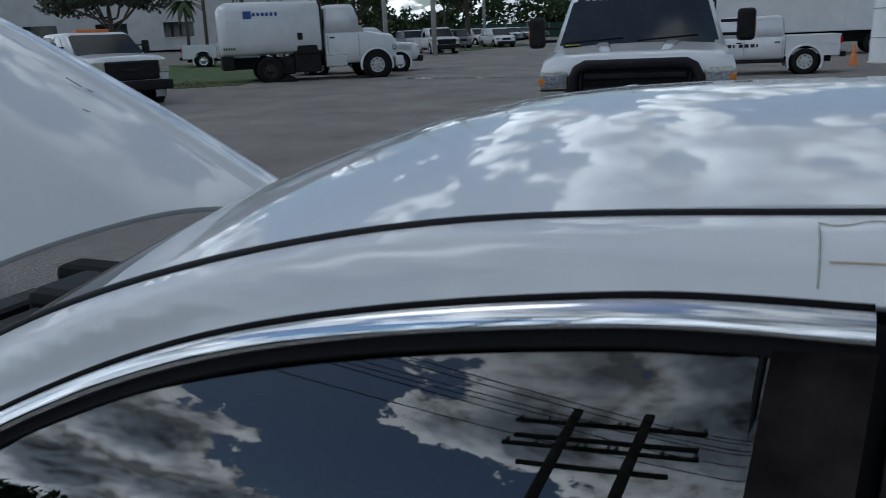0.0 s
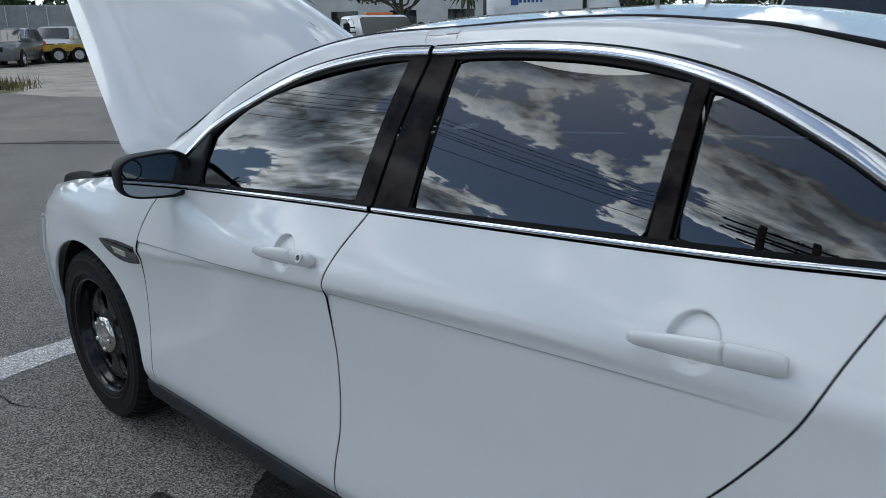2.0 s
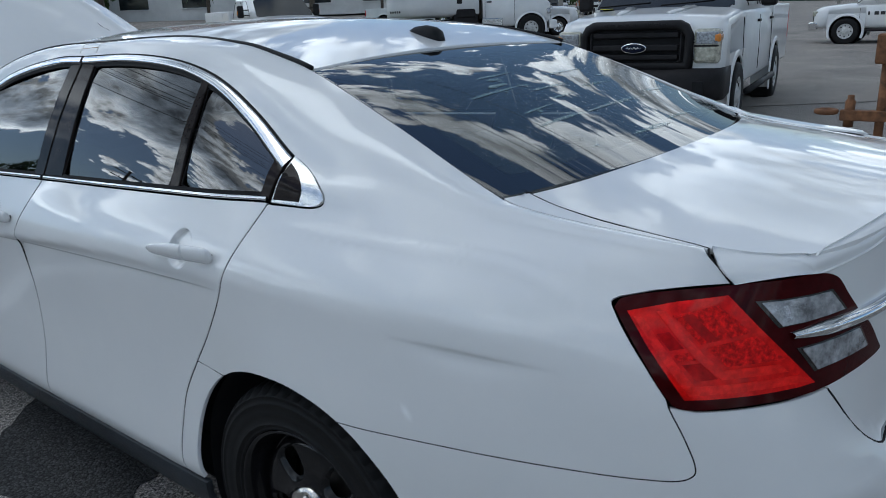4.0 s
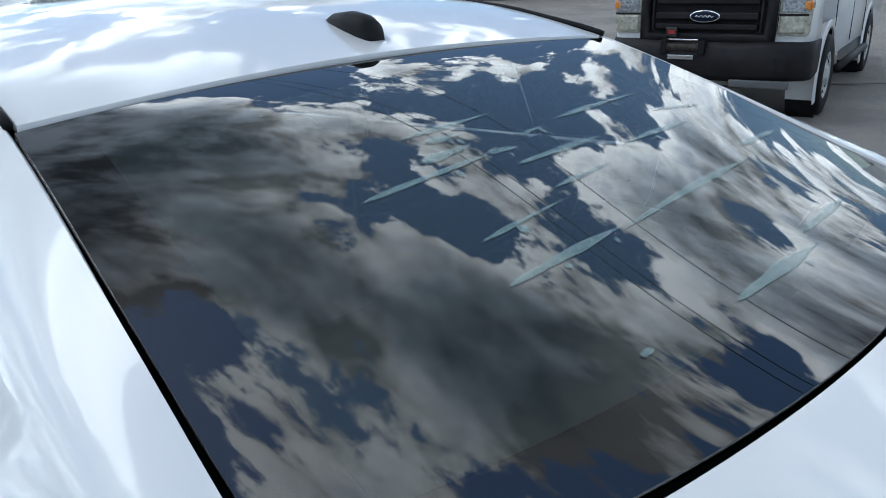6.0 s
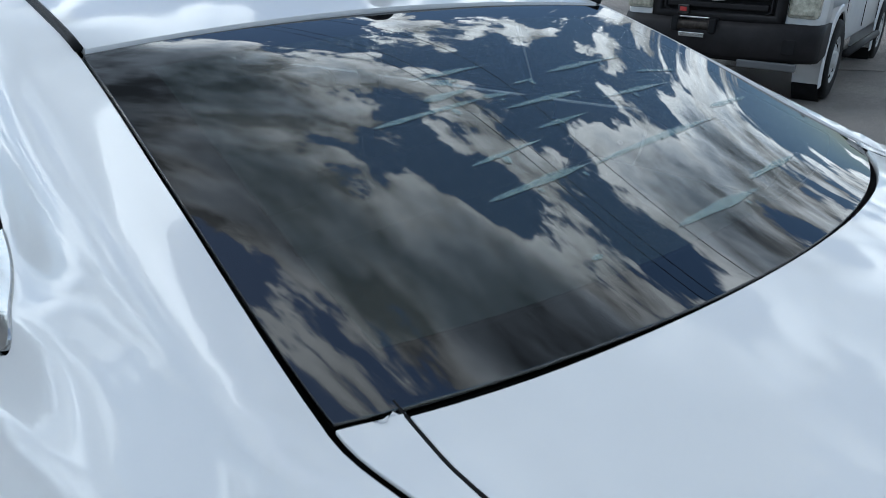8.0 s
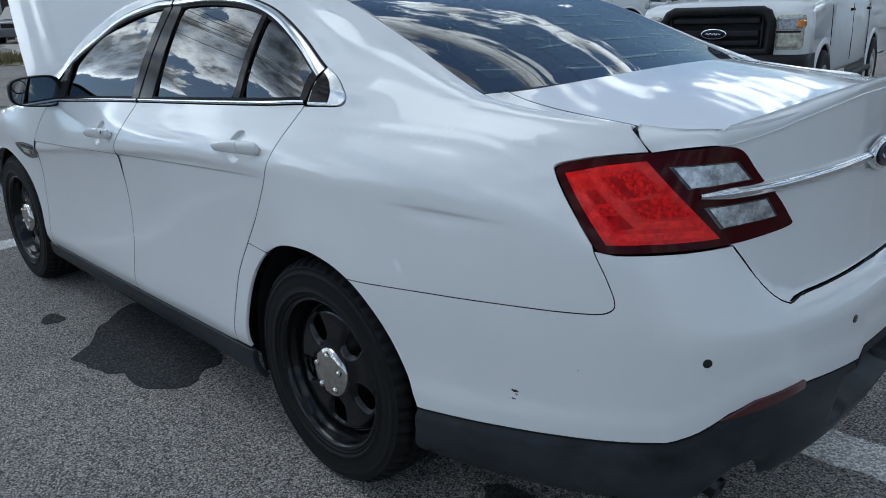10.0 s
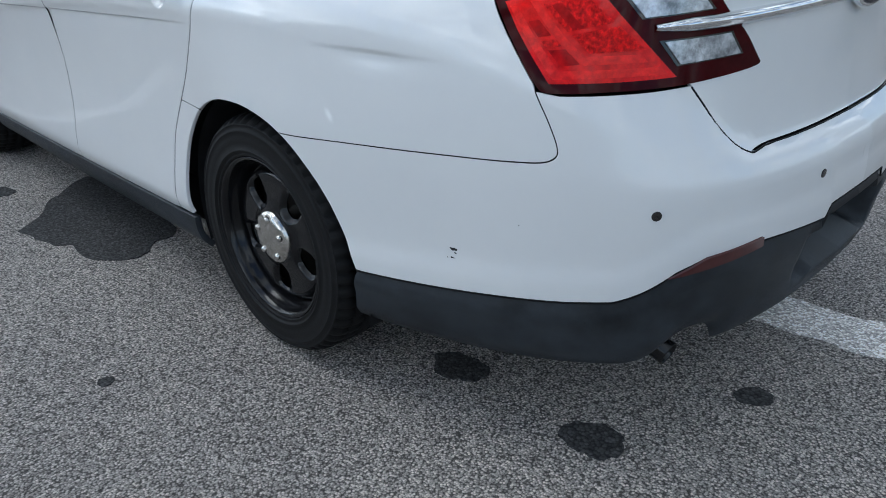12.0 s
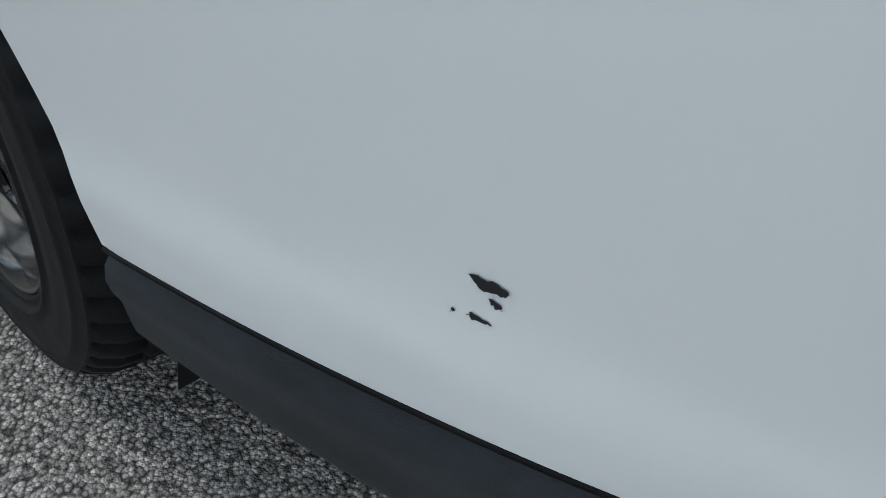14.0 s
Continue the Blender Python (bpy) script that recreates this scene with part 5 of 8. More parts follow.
def wheel_disc():
    R = .203
    outer = [(R * math.cos(a), R * math.sin(a)) for a in np.linspace(0, 2 * math.pi, 73)[:-1]]
    holes = []
    for k in range(5):
        t = math.pi / 2 + 2 * math.pi * k / 5
        c, sn = math.cos(t), math.sin(t)
        loop = []
        for a in np.linspace(0, 2 * math.pi, 33)[:-1]:
            e = (abs(math.cos(a)) ** 2.6 + abs(math.sin(a)) ** 2.6) ** (-1 / 2.6)
            u, v = .040 * e * math.cos(a), .034 * e * math.sin(a)
            rr = HOLE_R + u
            v *= 1 + 3.0 * u
            loop.append((rr * c - v * sn, rr * sn + v * c))
        holes.append(loop)
    pts = list(outer)
    edges = [(i, (i + 1) % 72) for i in range(72)]
    for h in holes:
        b = len(pts)
        pts += h
        edges += [(b + i, b + (i + 1) % 32) for i in range(32)]
    near = []
    for r in np.arange(.060, R - .004, .0065):
        n = max(6, int(2 * math.pi * r / .0065))
        for k in range(n):
            q = (r * math.cos(2 * math.pi * k / n), r * math.sin(2 * math.pi * k / n))
            near.append(q)
    near = np.array(near)
    ok = np.ones(len(near), bool)
    for h in holes:
        hp = np.array(h)
        ok &= ~inside(h, near) & (np.min(np.hypot(near[:, None, 0] - hp[None, :, 0], near[:, None, 1] - hp[None, :, 1]), axis=1) > .003)
    pts += [tuple(q) for q in near[ok]]
    v, _, f, *_ = delaunay_2d_cdt([Vector(p) for p in pts], edges, [], 0, 1e-7)
    mid = np.array([np.mean([tuple(v[i]) for i in t], axis=0) for t in f])
    solid = np.hypot(mid[:, 0], mid[:, 1]) < R
    for h in holes:
        solid &= ~inside(h, mid)
    keep = [tuple(t) for t, yes in zip(f, solid) if yes]

    def hgt(x, y):
        r = math.hypot(x, y)
        h = float(hermite([0, .07, .095, .12, .160, .182, .195, .203], [.090, .090, .084, .080, .080, .078, .068, .050], r))
        t = math.atan2(y, x)
        k = round((t - math.pi / 2) / (2 * math.pi / 5))
        t0 = math.pi / 2 + 2 * math.pi * k / 5
        u = x * math.cos(t0) + y * math.sin(t0) - HOLE_R
        v = (y * math.cos(t0) - x * math.sin(t0)) / (1 + 3.0 * u)
        f = (abs(u / .040) ** 2.6 + abs(v / .034) ** 2.6) ** (1 / 2.6)
        q = min(1, max(0, (1.40 - f) / .40))
        return h - .014 * q * q

    V = [Vector((p.x, p.y, hgt(p.x, p.y))) for p in v]
    N = []
    for p in v:
        d = .002
        N.append(Vector((hgt(p.x - d, p.y) - hgt(p.x + d, p.y), hgt(p.x, p.y - d) - hgt(p.x, p.y + d), 2 * d)).normalized())
    return V, N, keep


def wheel():
    w = new("wheel")
    w.parent = sedan
    bm = bmesh.new()
    n = 216
    prof = [(.236, -.10), (.250, -.118), (.285, -.126), (.322, -.124), (.345, -.112), (.3555, -.094), (.360, -.072), (.352, -.070), (.352, -.064), (.361, -.062), (.3625, -.030), (.353, -.028), (.353, -.021), (.363, -.019),
            (.363, .019), (.353, .021), (.353, .028), (.3625, .030), (.361, .062), (.352, .064), (.352, .070), (.360, .072), (.3555, .094), (.345, .112), (.3375, .1185), (.336, .1205), (.3335, .1205), (.332, .1185), (.322, .124), (.318, .1262), (.3155, .1262), (.314, .1248), (.300, .1275), (.285, .127), (.267, .1245), (.265, .1275), (.2615, .1275), (.259, .1225), (.253, .1195), (.251, .1215), (.2475, .1210), (.245, .115), (.238, .106)]
    rings = []
    for i, (r, h) in enumerate(prof):
        ring = []
        for k in range(n):
            a = 2 * math.pi * k / n
            rr = r
            if abs(h) > .069 and r > .344 and abs(h) < .113 and k % 4 == 0:
                rr -= .011
            elif .028 < abs(h) < .064 and r > .36 and k % 4 == 0:
                rr -= .007
            ring.append(bm.verts.new((rr * math.cos(a), rr * math.sin(a), h)))
        rings.append(ring)
    for a, b in zip(rings, rings[1:]):
        for k in range(n):
            bm.faces.new((a[k], a[(k + 1) % n], b[(k + 1) % n], b[k]))
    bmesh.ops.recalc_face_normals(bm, faces=bm.faces)
    part("tyre", bm, RUBBER, w)
    bm = bmesh.new()
    revolve(bm, [(.240, .112), (.245, .117), (.241, .119), (.232, .113), (.228, .098), (.226, .086), (.222, .080), (.217, .060), (.214, .044), (.206, .038), (.198, .044)], Matrix(), 72)
    revolve(bm, [(.236, -.112), (.205, -.09), (.200, .0), (.205, .03)], Matrix(), 48)
    bmesh.ops.recalc_face_normals(bm, faces=bm.faces)
    rim = part("rim", bm, STEEL_BLACK, w)
    V, N, F = DISC
    sheet("rim_disc", V, N, F, .016, STEEL_BLACK, rim)
    bm = bmesh.new()
    m = 60
    prev = None
    for r, h in ((.001, .1135), (.03, .113), (.055, .111), (.070, .107), (.079, .100), (.081, .088)):
        ring = []
        for k in range(m):
            a = 2 * math.pi * k / m
            c5 = math.cos(5 * (a - math.pi / 2 - .63))
            rr = r * (1 + .012 * c5 * (r / .081) ** 2)
            hh = h - .006 * max(0, c5) * math.exp(-((r - .060) / .014) ** 2)
            ring.append(bm.verts.new((rr * math.cos(a), rr * math.sin(a), hh)))
        if prev:
            for k in range(m):
                bm.faces.new((prev[k], prev[(k + 1) % m], ring[(k + 1) % m], ring[k]))
        prev = ring
    cap = part("hub_cap", bm, WORN_CHROME, w, "chrome centre cap")
    for k in range(5):
        a = math.pi / 2 + .63 + 2 * math.pi * k / 5
        bm = bmesh.new()
        revolve(bm, [(.0105, .090), (.0105, .106), (.008, .112), (.003, .114), (0, .114)], Matrix.Translation((.0575 * math.cos(a), .0575 * math.sin(a), .002)), 12)
        part("lug_nut", bm, WORN_CHROME, cap)
    bm = bmesh.new()
    revolve(bm, [(.16, -.03), (.16, -.01), (.07, -.01), (.06, .02), (0, .02)], Matrix(), 36)
    part("brake_disc", bm, RUST_STEEL, w)
    return w


DISC = wheel_disc()
W0 = wheel()
AXLE = ((-1.436, -.814, 8), (1.440, -.814, 34), (-1.436, .814, 40), (1.440, .814, 66))
for i, (x, y, spin) in enumerate(AXLE):
    m = Matrix.Translation((x, y, .362)) @ Matrix.Rotation(radians(90 if y < 0 else -90), 4, "X") @ Matrix.Rotation(radians(spin), 4, "Z")
    if i == 0:
        W0.matrix_basis = m
    else:
        copy_thing(W0, m)


# wheel housings, underbody and cabin shell
def shell():
    for s in (-1, 1):
        for cx, r in ((-1.434, .425), (1.446, .43)):
            bm = bmesh.new()
            rows = []
            for y in (.905, .88, .60):
                rows.append([bm.verts.new((cx + r * math.cos(a), s * y, max(.21, .36 + r * math.sin(a)))) for a in np.linspace(radians(-18), radians(198), 30)])
            rows.append([bm.verts.new((cx + .02 * math.cos(a), s * .60, .36)) for a in np.linspace(radians(-18), radians(198), 30)])
            for a, b in zip(rows, rows[1:]):
                for k in range(29):
                    bm.faces.new((a[k], a[k + 1], b[k + 1], b[k]))
            part("wheel_housing", bm, DARK, sedan)
    box_part("underbody", (-2.0, -.60, .20), (2.35, .60, .30), DARK, sedan, .02)
    box_part("sill_shell", (-1.0, -.86, .24), (1.0, -.60, .40), DARK, sedan, .02)
    box_part("sill_shell", (-1.0, .60, .24), (1.0, .86, .40), DARK, sedan, .02)
    for s in (-1, 1):
        box_part("door_lining", (-.90, s * .80, .38), (1.02, s * .845, 1.05), CABIN, sedan, .02)
    box_part("trunk_floor", (1.25, -.60, .30), (2.45, .60, 1.02), DARK, sedan, .02)
    box_part("trunk_side", (1.86, -.74, .50), (2.30, .74, .88), DARK, sedan, .02)
    box_part("firewall", (-1.05, -.74, .30), (-1.0, .74, 1.02), DARK, sedan, .01)
    # parcel shelf under the rear window
    bm = bmesh.new()
    box(bm, (1.30, -.66, 1.03), (1.98, .66, 1.06), .01)
    part("parcel_shelf", bm, CABIN, sedan, smooth=False)


shell()


def seat(name, x, y, width, parent):
    ob = new(name)
    ob.parent = parent
    def pad(nm, lo, hi, m=None, bevel=.05):
        bm = bmesh.new()
        box(bm, lo, hi, bevel, m)
        bmesh.ops.subdivide_edges(bm, edges=bm.edges[:], cuts=1, use_grid_fill=True)
        part(nm, bm, SEAT, ob)
    w = width / 2
    pad("seat_cushion", (x - .28, y - w, .50), (x + .25, y + w, .66))
    lean = Matrix.Translation((x + .22, y, .60)) @ Matrix.Rotation(radians(18), 4, "Y")
    pad("seat_back", (-.02, -w, 0), (.11, w, .60), lean)
    if width < .8:
        pad("headrest", (.0, -.13, .64), (.09, .13, .83), lean, .04)
    else:
        for q in (-.36, .36):
            pad("headrest", (.02, q - .12, .58), (.10, q + .12, .70), lean, .04)
    return ob


def cabin():
    seat("front_seat", -.22, -.37, .52, sedan)
    seat("front_seat", -.22, .37, .52, sedan)
    seat("rear_seat", .78, 0, 1.25, sedan)
    bm = bmesh.new()
    prof = [(-1.06, .95), (-1.02, 1.045), (-.86, 1.075), (-.66, 1.065), (-.56, .99), (-.62, .70), (-.78, .60)]
    prev = None
    for y in np.linspace(-.78, .78, 17):
        hood = .10 * math.exp(-((y + .50) / .24) ** 2)
        ring = [bm.verts.new((x, y, z + (hood if z > 1.0 else 0))) for x, z in prof]
        if prev:
            for a, b, c, d in zip(prev, prev[1:], ring[1:], ring):
                bm.faces.new((a, b, c, d))
        prev = ring
    part("dashboard", bm, CABIN, sedan)
    wheel_ = new("steering_wheel")
    wheel_.parent = sedan
    m = Matrix.Translation((-.50, -.37, .93)) @ Matrix.Rotation(radians(66), 4, "Y")
    bm = bmesh.new()
    tube(bm, [m @ Vector((.185 * math.cos(a), .185 * math.sin(a), 0)) for a in np.linspace(0, 2 * math.pi, 41)[:-1]], .016, 8, closed=True)
    part("wheel_rim", bm, CABIN, wheel_)
    for a in (0, 180, 90):
        bm = bmesh.new()
        tube(bm, [m @ Vector((.05 * math.cos(radians(a)), .05 * math.sin(radians(a)), -.01)), m @ Vector((.18 * math.cos(radians(a)), .18 * math.sin(radians(a)), 0))], .016, 6)
        part("wheel_spoke", bm, CABIN, wheel_)
    bm = bmesh.new()
    revolve(bm, [(0, .03), (.05, .025), (.075, .0), (.06, -.03), (.03, -.30), (0, -.30)], m, 20)
    part("wheel_hub", bm, CABIN, wheel_)
    bm = bmesh.new()
    box(bm, (-.42, -.11, 1.36), (-.39, .11, 1.42), .012)
    part("inside_mirror", bm, CABIN, sedan)


cabin()

# inner frame of posts and roof lining
for s in (-1, 1):
    bm = bmesh.new()
    tube(bm, [(x, s * (drip_at(x)[0] - .05), drip_at(x)[1] - .012) for x in np.linspace(-.85, 1.35, 40)], .030, 8)
    part("roof_frame", bm, CABIN, sedan)
    bm = bmesh.new()
    tube(bm, [(.25, s * .66, 1.46), (.22, s * .80, 1.10), (.20, s * .83, .50)], .035, 8)
    part("centre_post", bm, CABIN, sedan)
    bm = bmesh.new()
    tube(bm, [(1.12, s * .64, 1.40), (1.40, s * .70, 1.24), (1.75, s * .72, 1.10)], .050, 8)
    part("rear_post", bm, CABIN, sedan)
lining = np.zeros((13, 30, 3))
for i, v in enumerate(np.linspace(-1, 1, 13)):
    for j, x in enumerate(np.linspace(-.45, 1.22, 30)):
        w = float(edge_at(x)[0]) - .01
        lining[i, j] = (x, v * w, float(top_z(x, v * w)) - .03)
grid_sheet("roof_lining", lining, LINING, sedan, fold=0)

# stub antenna on the roof
bm = bmesh.new()
prev = None
for t, w, h in ((0, .016, .004), (.15, .024, .016), (.5, .029, .030), (.8, .028, .034), (.93, .024, .030), (1, .018, .008)):
    x = 1.055 + .125 * t
    zb = float(top_z(x, 0)) - .004
    ring = [bm.verts.new((x, .035 + w * math.cos(a), zb + 1.25 * h * max(0, math.sin(a)) ** .6)) for a in np.linspace(0, math.pi, 11)]
    if prev:
        for a, b, c, d in zip(prev, prev[1:], ring[1:], ring):
            bm.faces.new((a, b, c, d))
    else:
        bm.faces.new(ring)
    prev = ring
bm.faces.new(prev)
bmesh.ops.recalc_face_normals(bm, faces=bm.faces)
part("roof_antenna", bm, BLACK_PLASTIC, sedan)


# traces of a bracket on the roof rail: glue lines and a rusty streak
def rail_marks():
    def place(x, t):
        a = Vector((x, -drip_at(x)[0], drip_at(x)[1])); b = Vector((x, -edge_at(x)[0], edge_at(x)[1]))
        q = a + (b - a) * t
        h, n = SIDE.cast(q + Vector((0, -1, .8)) * 1.0, Vector((0, 1, -.8)).normalized())
        return h + n * .0006
    def mark(pts, r, material):
        bm = bmesh.new()
        tube(bm, [place(x, t) for x, t in pts], r, 5)
        part("bracket_trace", bm, material, sedan)
    x0, x1 = RUST_X
    mark([(x0, .12 + .62 * k / 8) for k in range(9)], .0007, GLUE)
    mark([(x1, .12 + .66 * k / 8) for k in range(9)], .0007, GLUE)
    mark([(x0 + (x1 - x0) * k / 10, .80 - .05 * math.sin(k * 1.3)) for k in range(11)], .0006, GLUE)
    mark([(x0 + .006 + (x1 - x0) * .45 * k / 6, .34) for k in range(7)], .0006, RUST)
    mark([(x0 + (x1 - x0) * (.62 + .35 * k / 6), .36) for k in range(7)], .0009, RUST)


rail_marks()


# ---- open hood, cowl and engine bay ----
def hood():
    ob = new("hood")
    ob.parent = sedan
    tagged(ob, "raised white hood with two ridges and a scratch")
    tilt = radians(35)
    base, up = Vector((-1.25, 0, 1.225)), Vector((-math.cos(tilt), 0, math.sin(tilt)))
    nrm = Vector((math.sin(tilt), 0, math.cos(tilt)))

    def half(u):
        return .83 - .187 * u - .028 * u * u

    nu, nv = 60, 72
    G = np.zeros((nv + 1, nu + 1, 3))
    for i in range(nv + 1):
        v = -1 + 2 * i / nv
        for j in range(nu + 1):
            s = j / nu
            u0 = .005 - .235 * abs(v) ** 2.6
            u1 = 1.17 - .10 * v * v - .06 * v ** 4
            u = u0 + (u1 - u0) * s
            w = half(u) * (1 - .14 * max(0, 1 - s / .10) ** 2 * abs(v) ** 3)
            y = v * w
            c = .045 * (1 - v * v) - .05 * s ** 3
            c += .012 * math.exp(-((abs(y) - w + .15) / .032) ** 2)
            c -= .016 * max(0, abs(v) - .93) / .07
            G[i, j] = base + up * u + nrm * c + Vector((0, y, 0))
    outer = grid_sheet("hood_skin", G, PAINT, ob, fold=.018, flip=True)
    inner = G.copy()
    inner -= np.array(nrm) * .028
    grid_sheet("hood_liner", inner[4:-4, 3:-3], DARK, ob, fold=0, flip=False)
    for y0, u, ln in ((.44, .60, .05), (.46, .54, .02), (.36, .44, .015)):
        bm = bmesh.new()
        pts = []
        for k in range(6):
            uu = u - ln * k / 5
            yy = y0 + .012 * k / 5
            v = yy / .74
            pts.append(base + up * uu + nrm * (.045 * (1 - v * v) - .05 * (uu / 1.15) ** 3 + .003) + Vector((0, yy, 0)))
        tube(bm, pts, .0012, 5)
        part("scratch", bm, CHIP_BLACK, outer)
    for s in (-1, 1):
        bm = bmesh.new()
        tube(bm, [(-1.50, s * .68, .98), (-1.40, s * .70, 1.03), (-1.30, s * .70, 1.12)], .014, 8)
        part("hood_hinge", bm, DARK, ob)
    bm = bmesh.new()
    tube(bm, [(-1.17, .60, 1.04), (-1.40, .56, 1.30)], .009, 8)
    part("hood_strut", bm, DARK, ob)


hood()


def engine_bay():
    bm = bmesh.new()
    prev = None
    for v in np.linspace(-1, 1, 25):
        x = -1.235 + .13 * v * v
        pts = [(x - .06, 1.035), (x - .02, 1.052), (x + .05, 1.045 + .02 * (1 - v * v)), (x + .12, 1.075 + .02 * (1 - v * v))]
        ring = [bm.verts.new((a, v * .74, b)) for a, b in pts]
        if prev:
            for a, b, c, d in zip(prev, prev[1:], ring[1:], ring):
                bm.faces.new((a, b, c, d))
        prev = ring
    part("cowl", bm, BLACK_PLASTIC, sedan)
    for s in (-1, 1):
        bm = bmesh.new()
        tube(bm, [(-1.22, s * .20 - .1, 1.085), (-1.15, s * .20 + .12, 1.10), (-1.06, s * .22 + .35 * s, 1.135)], .007, 6)
        part("wiper", bm, SEAL, sedan)
    box_part("engine_floor", (-2.25, -.70, .35), (-1.10, .70, .70), DARK, sedan, .03)
    for s in (-1, 1):
        box_part("inner_fender", (-2.15, s * .60, .60), (-1.15, s * .735, .93), DARK, sedan, .03)
    box_part("engine_cover", (-1.85, -.30, .70), (-1.35, .30, .93), BLACK_PLASTIC, sedan, .05)
    box_part("air_box", (-1.95, .32, .68), (-1.45, .58, .95), BLACK_PLASTIC, sedan, .04)
    box_part("fuse_box", (-1.60, -.58, .70), (-1.34, -.36, .955), BLACK_PLASTIC, sedan, .03)
    box_part("terminal_cover", (-1.46, -.52, .955), (-1.34, -.40, .995), RED_PLASTIC, sedan, .012, "faded red plastic cover")
    for x, y, r, h in ((-1.62, -.63, .045, .99), (-1.36, -.28, .04, .985), (-1.75, -.50, .05, .93)):
        bm = bmesh.new()
        revolve(bm, [(0, .70), (r, .70), (r, h - .02), (r * .9, h), (0, h)], Matrix.Translation((x, y, 0)), 20)
        part("filler_cap", bm, BLACK_PLASTIC, sedan)
    for k in range(6):
        bm = bmesh.new()
        y = -.66 + .05 * k
        tube(bm, [(-1.95 + .05 * k, y, .93), (-1.7, y + .03, .98 - .01 * k), (-1.45, y, .96), (-1.25, y + .05, .99)], .010 + .002 * (k % 3), 6)
        part("hose", bm, DARK, sedan)
    # front end: bumper, lamps, grille
    iu = [k for k in range(420) if k < 200 and PX[k] < -1.86]
    G = low_skin[:44, iu, :]
    whole = np.concatenate([G[:, ::-1], (G * np.array([1, -1, 1]))[:, 1:]], 1)
    fb = grid_sheet("front_bumper", whole, PAINT, sedan, flip=False)
    for s in (False, True):
        panel("headlamp", bend([p for r in [(-2.16, .76), (-2.05, .845), (-1.93, .868), (-1.98, .80), (-2.10, .73)] for p in (r, r)], 3, closed=True), "y", LAMP_PALE, sedan, gap=0, off=.006, fold=.01, mirror=s)
    box_part("grille", (-2.455, -.45, .52), (-2.40, .45, .74), DARK, sedan, .02)
    box_part("radiator_support", (-2.28, -.62, .72), (-2.12, .62, .84), BLACK_PLASTIC, sedan, .03)


engine_bay()


# ---- ground ----
def ground_z(x, y):
    """The lot rises gently towards the far side."""
    soft = lambda u: (u + math.sqrt(u * u + 4)) / 2
    near = min(1.0, max(0.0, (math.hypot(x, y) - 4) / 4))
    return near * (.021 * soft(-x - 5) + .004 * soft(y - 8))


def asphalt(name, tone, scale, gap, warm, bump=.9):
    """Worn asphalt: pale stones set in a dark binder, with stains at a larger scale."""
    m = bpy.data.materials.new(name)
    m.use_nodes = True
    nt = m.node_tree
    N = nt.nodes.new
    b = nt.nodes["Principled BSDF"]
    co = N("ShaderNodeTexCoord")
    v = N("ShaderNodeTexVoronoi"); v.inputs["Scale"].default_value = scale
    v2 = N("ShaderNodeTexVoronoi"); v2.inputs["Scale"].default_value = scale * 2.3
    n = N("ShaderNodeTexNoise"); n.inputs["Scale"].default_value, n.inputs["Detail"].default_value = 0.55, 9
    n.inputs["Roughness"].default_value = .62
    for q in (v, v2, n):
        wire(nt, co, "Object", q, "Vector")
    sep = N("ShaderNodeSeparateColor")
    wire(nt, v, "Color", sep, 0)
    r = N("ShaderNodeValToRGB")
    e = r.color_ramp.elements
    lo, mid, hi = [[t * k * w for k, w in zip((1, 1, 1), warm)] for t in (tone * .55, tone, tone * 1.6)]
    e[0].position, e[0].color = .05, (*lo, 1)
    e[1].position, e[1].color = .98, (*hi, 1)
    k = e.new(.62); k.color = (*mid, 1)
    wire(nt, sep, 0, r, 0)
    dark = N("ShaderNodeValToRGB")
    dark.color_ramp.elements[0].position, dark.color_ramp.elements[0].color = .42, (1, 1, 1, 1)
    dark.color_ramp.elements[1].position, dark.color_ramp.elements[1].color = .74, (gap, gap, gap, 1)
    wire(nt, v, "Distance", dark, 0)
    big = N("ShaderNodeValToRGB")
    big.color_ramp.elements[0].position, big.color_ramp.elements[0].color = .30, (.66, .66, .68, 1)
    big.color_ramp.elements[1].position, big.color_ramp.elements[1].color = .70, (1.12, 1.10, 1.07, 1)
    wire(nt, n, "Fac", big, 0)
    m1, m2 = N("ShaderNodeMix"), N("ShaderNodeMix")
    for q in (m1, m2):
        q.data_type, q.blend_type = "RGBA", "MULTIPLY"
        q.inputs[0].default_value = 1
    wire(nt, r, 0, m1, 6); wire(nt, dark, 0, m1, 7)
    wire(nt, m1, 2, m2, 6); wire(nt, big, 0, m2, 7)
    wire(nt, m2, 2, b, "Base Color")
    b.inputs["Roughness"].default_value = .82
    b.inputs["Specular IOR Level"].default_value = .3
    add = N("ShaderNodeMath"); add.operation = "MULTIPLY_ADD"; add.inputs[1].default_value = .4
    wire(nt, v2, "Distance", add, 0); wire(nt, v, "Distance", add, 2)
    inv = N("ShaderNodeMath"); inv.operation = "SUBTRACT"; inv.inputs[0].default_value = 1.4
    wire(nt, add, 0, inv, 1)
    bp = N("ShaderNodeBump"); bp.inputs["Strength"].default_value, bp.inputs["Distance"].default_value = bump, .006
    wire(nt, inv, 0, bp, "Height")
    wire(nt, bp, 0, b, "Normal")
    return m


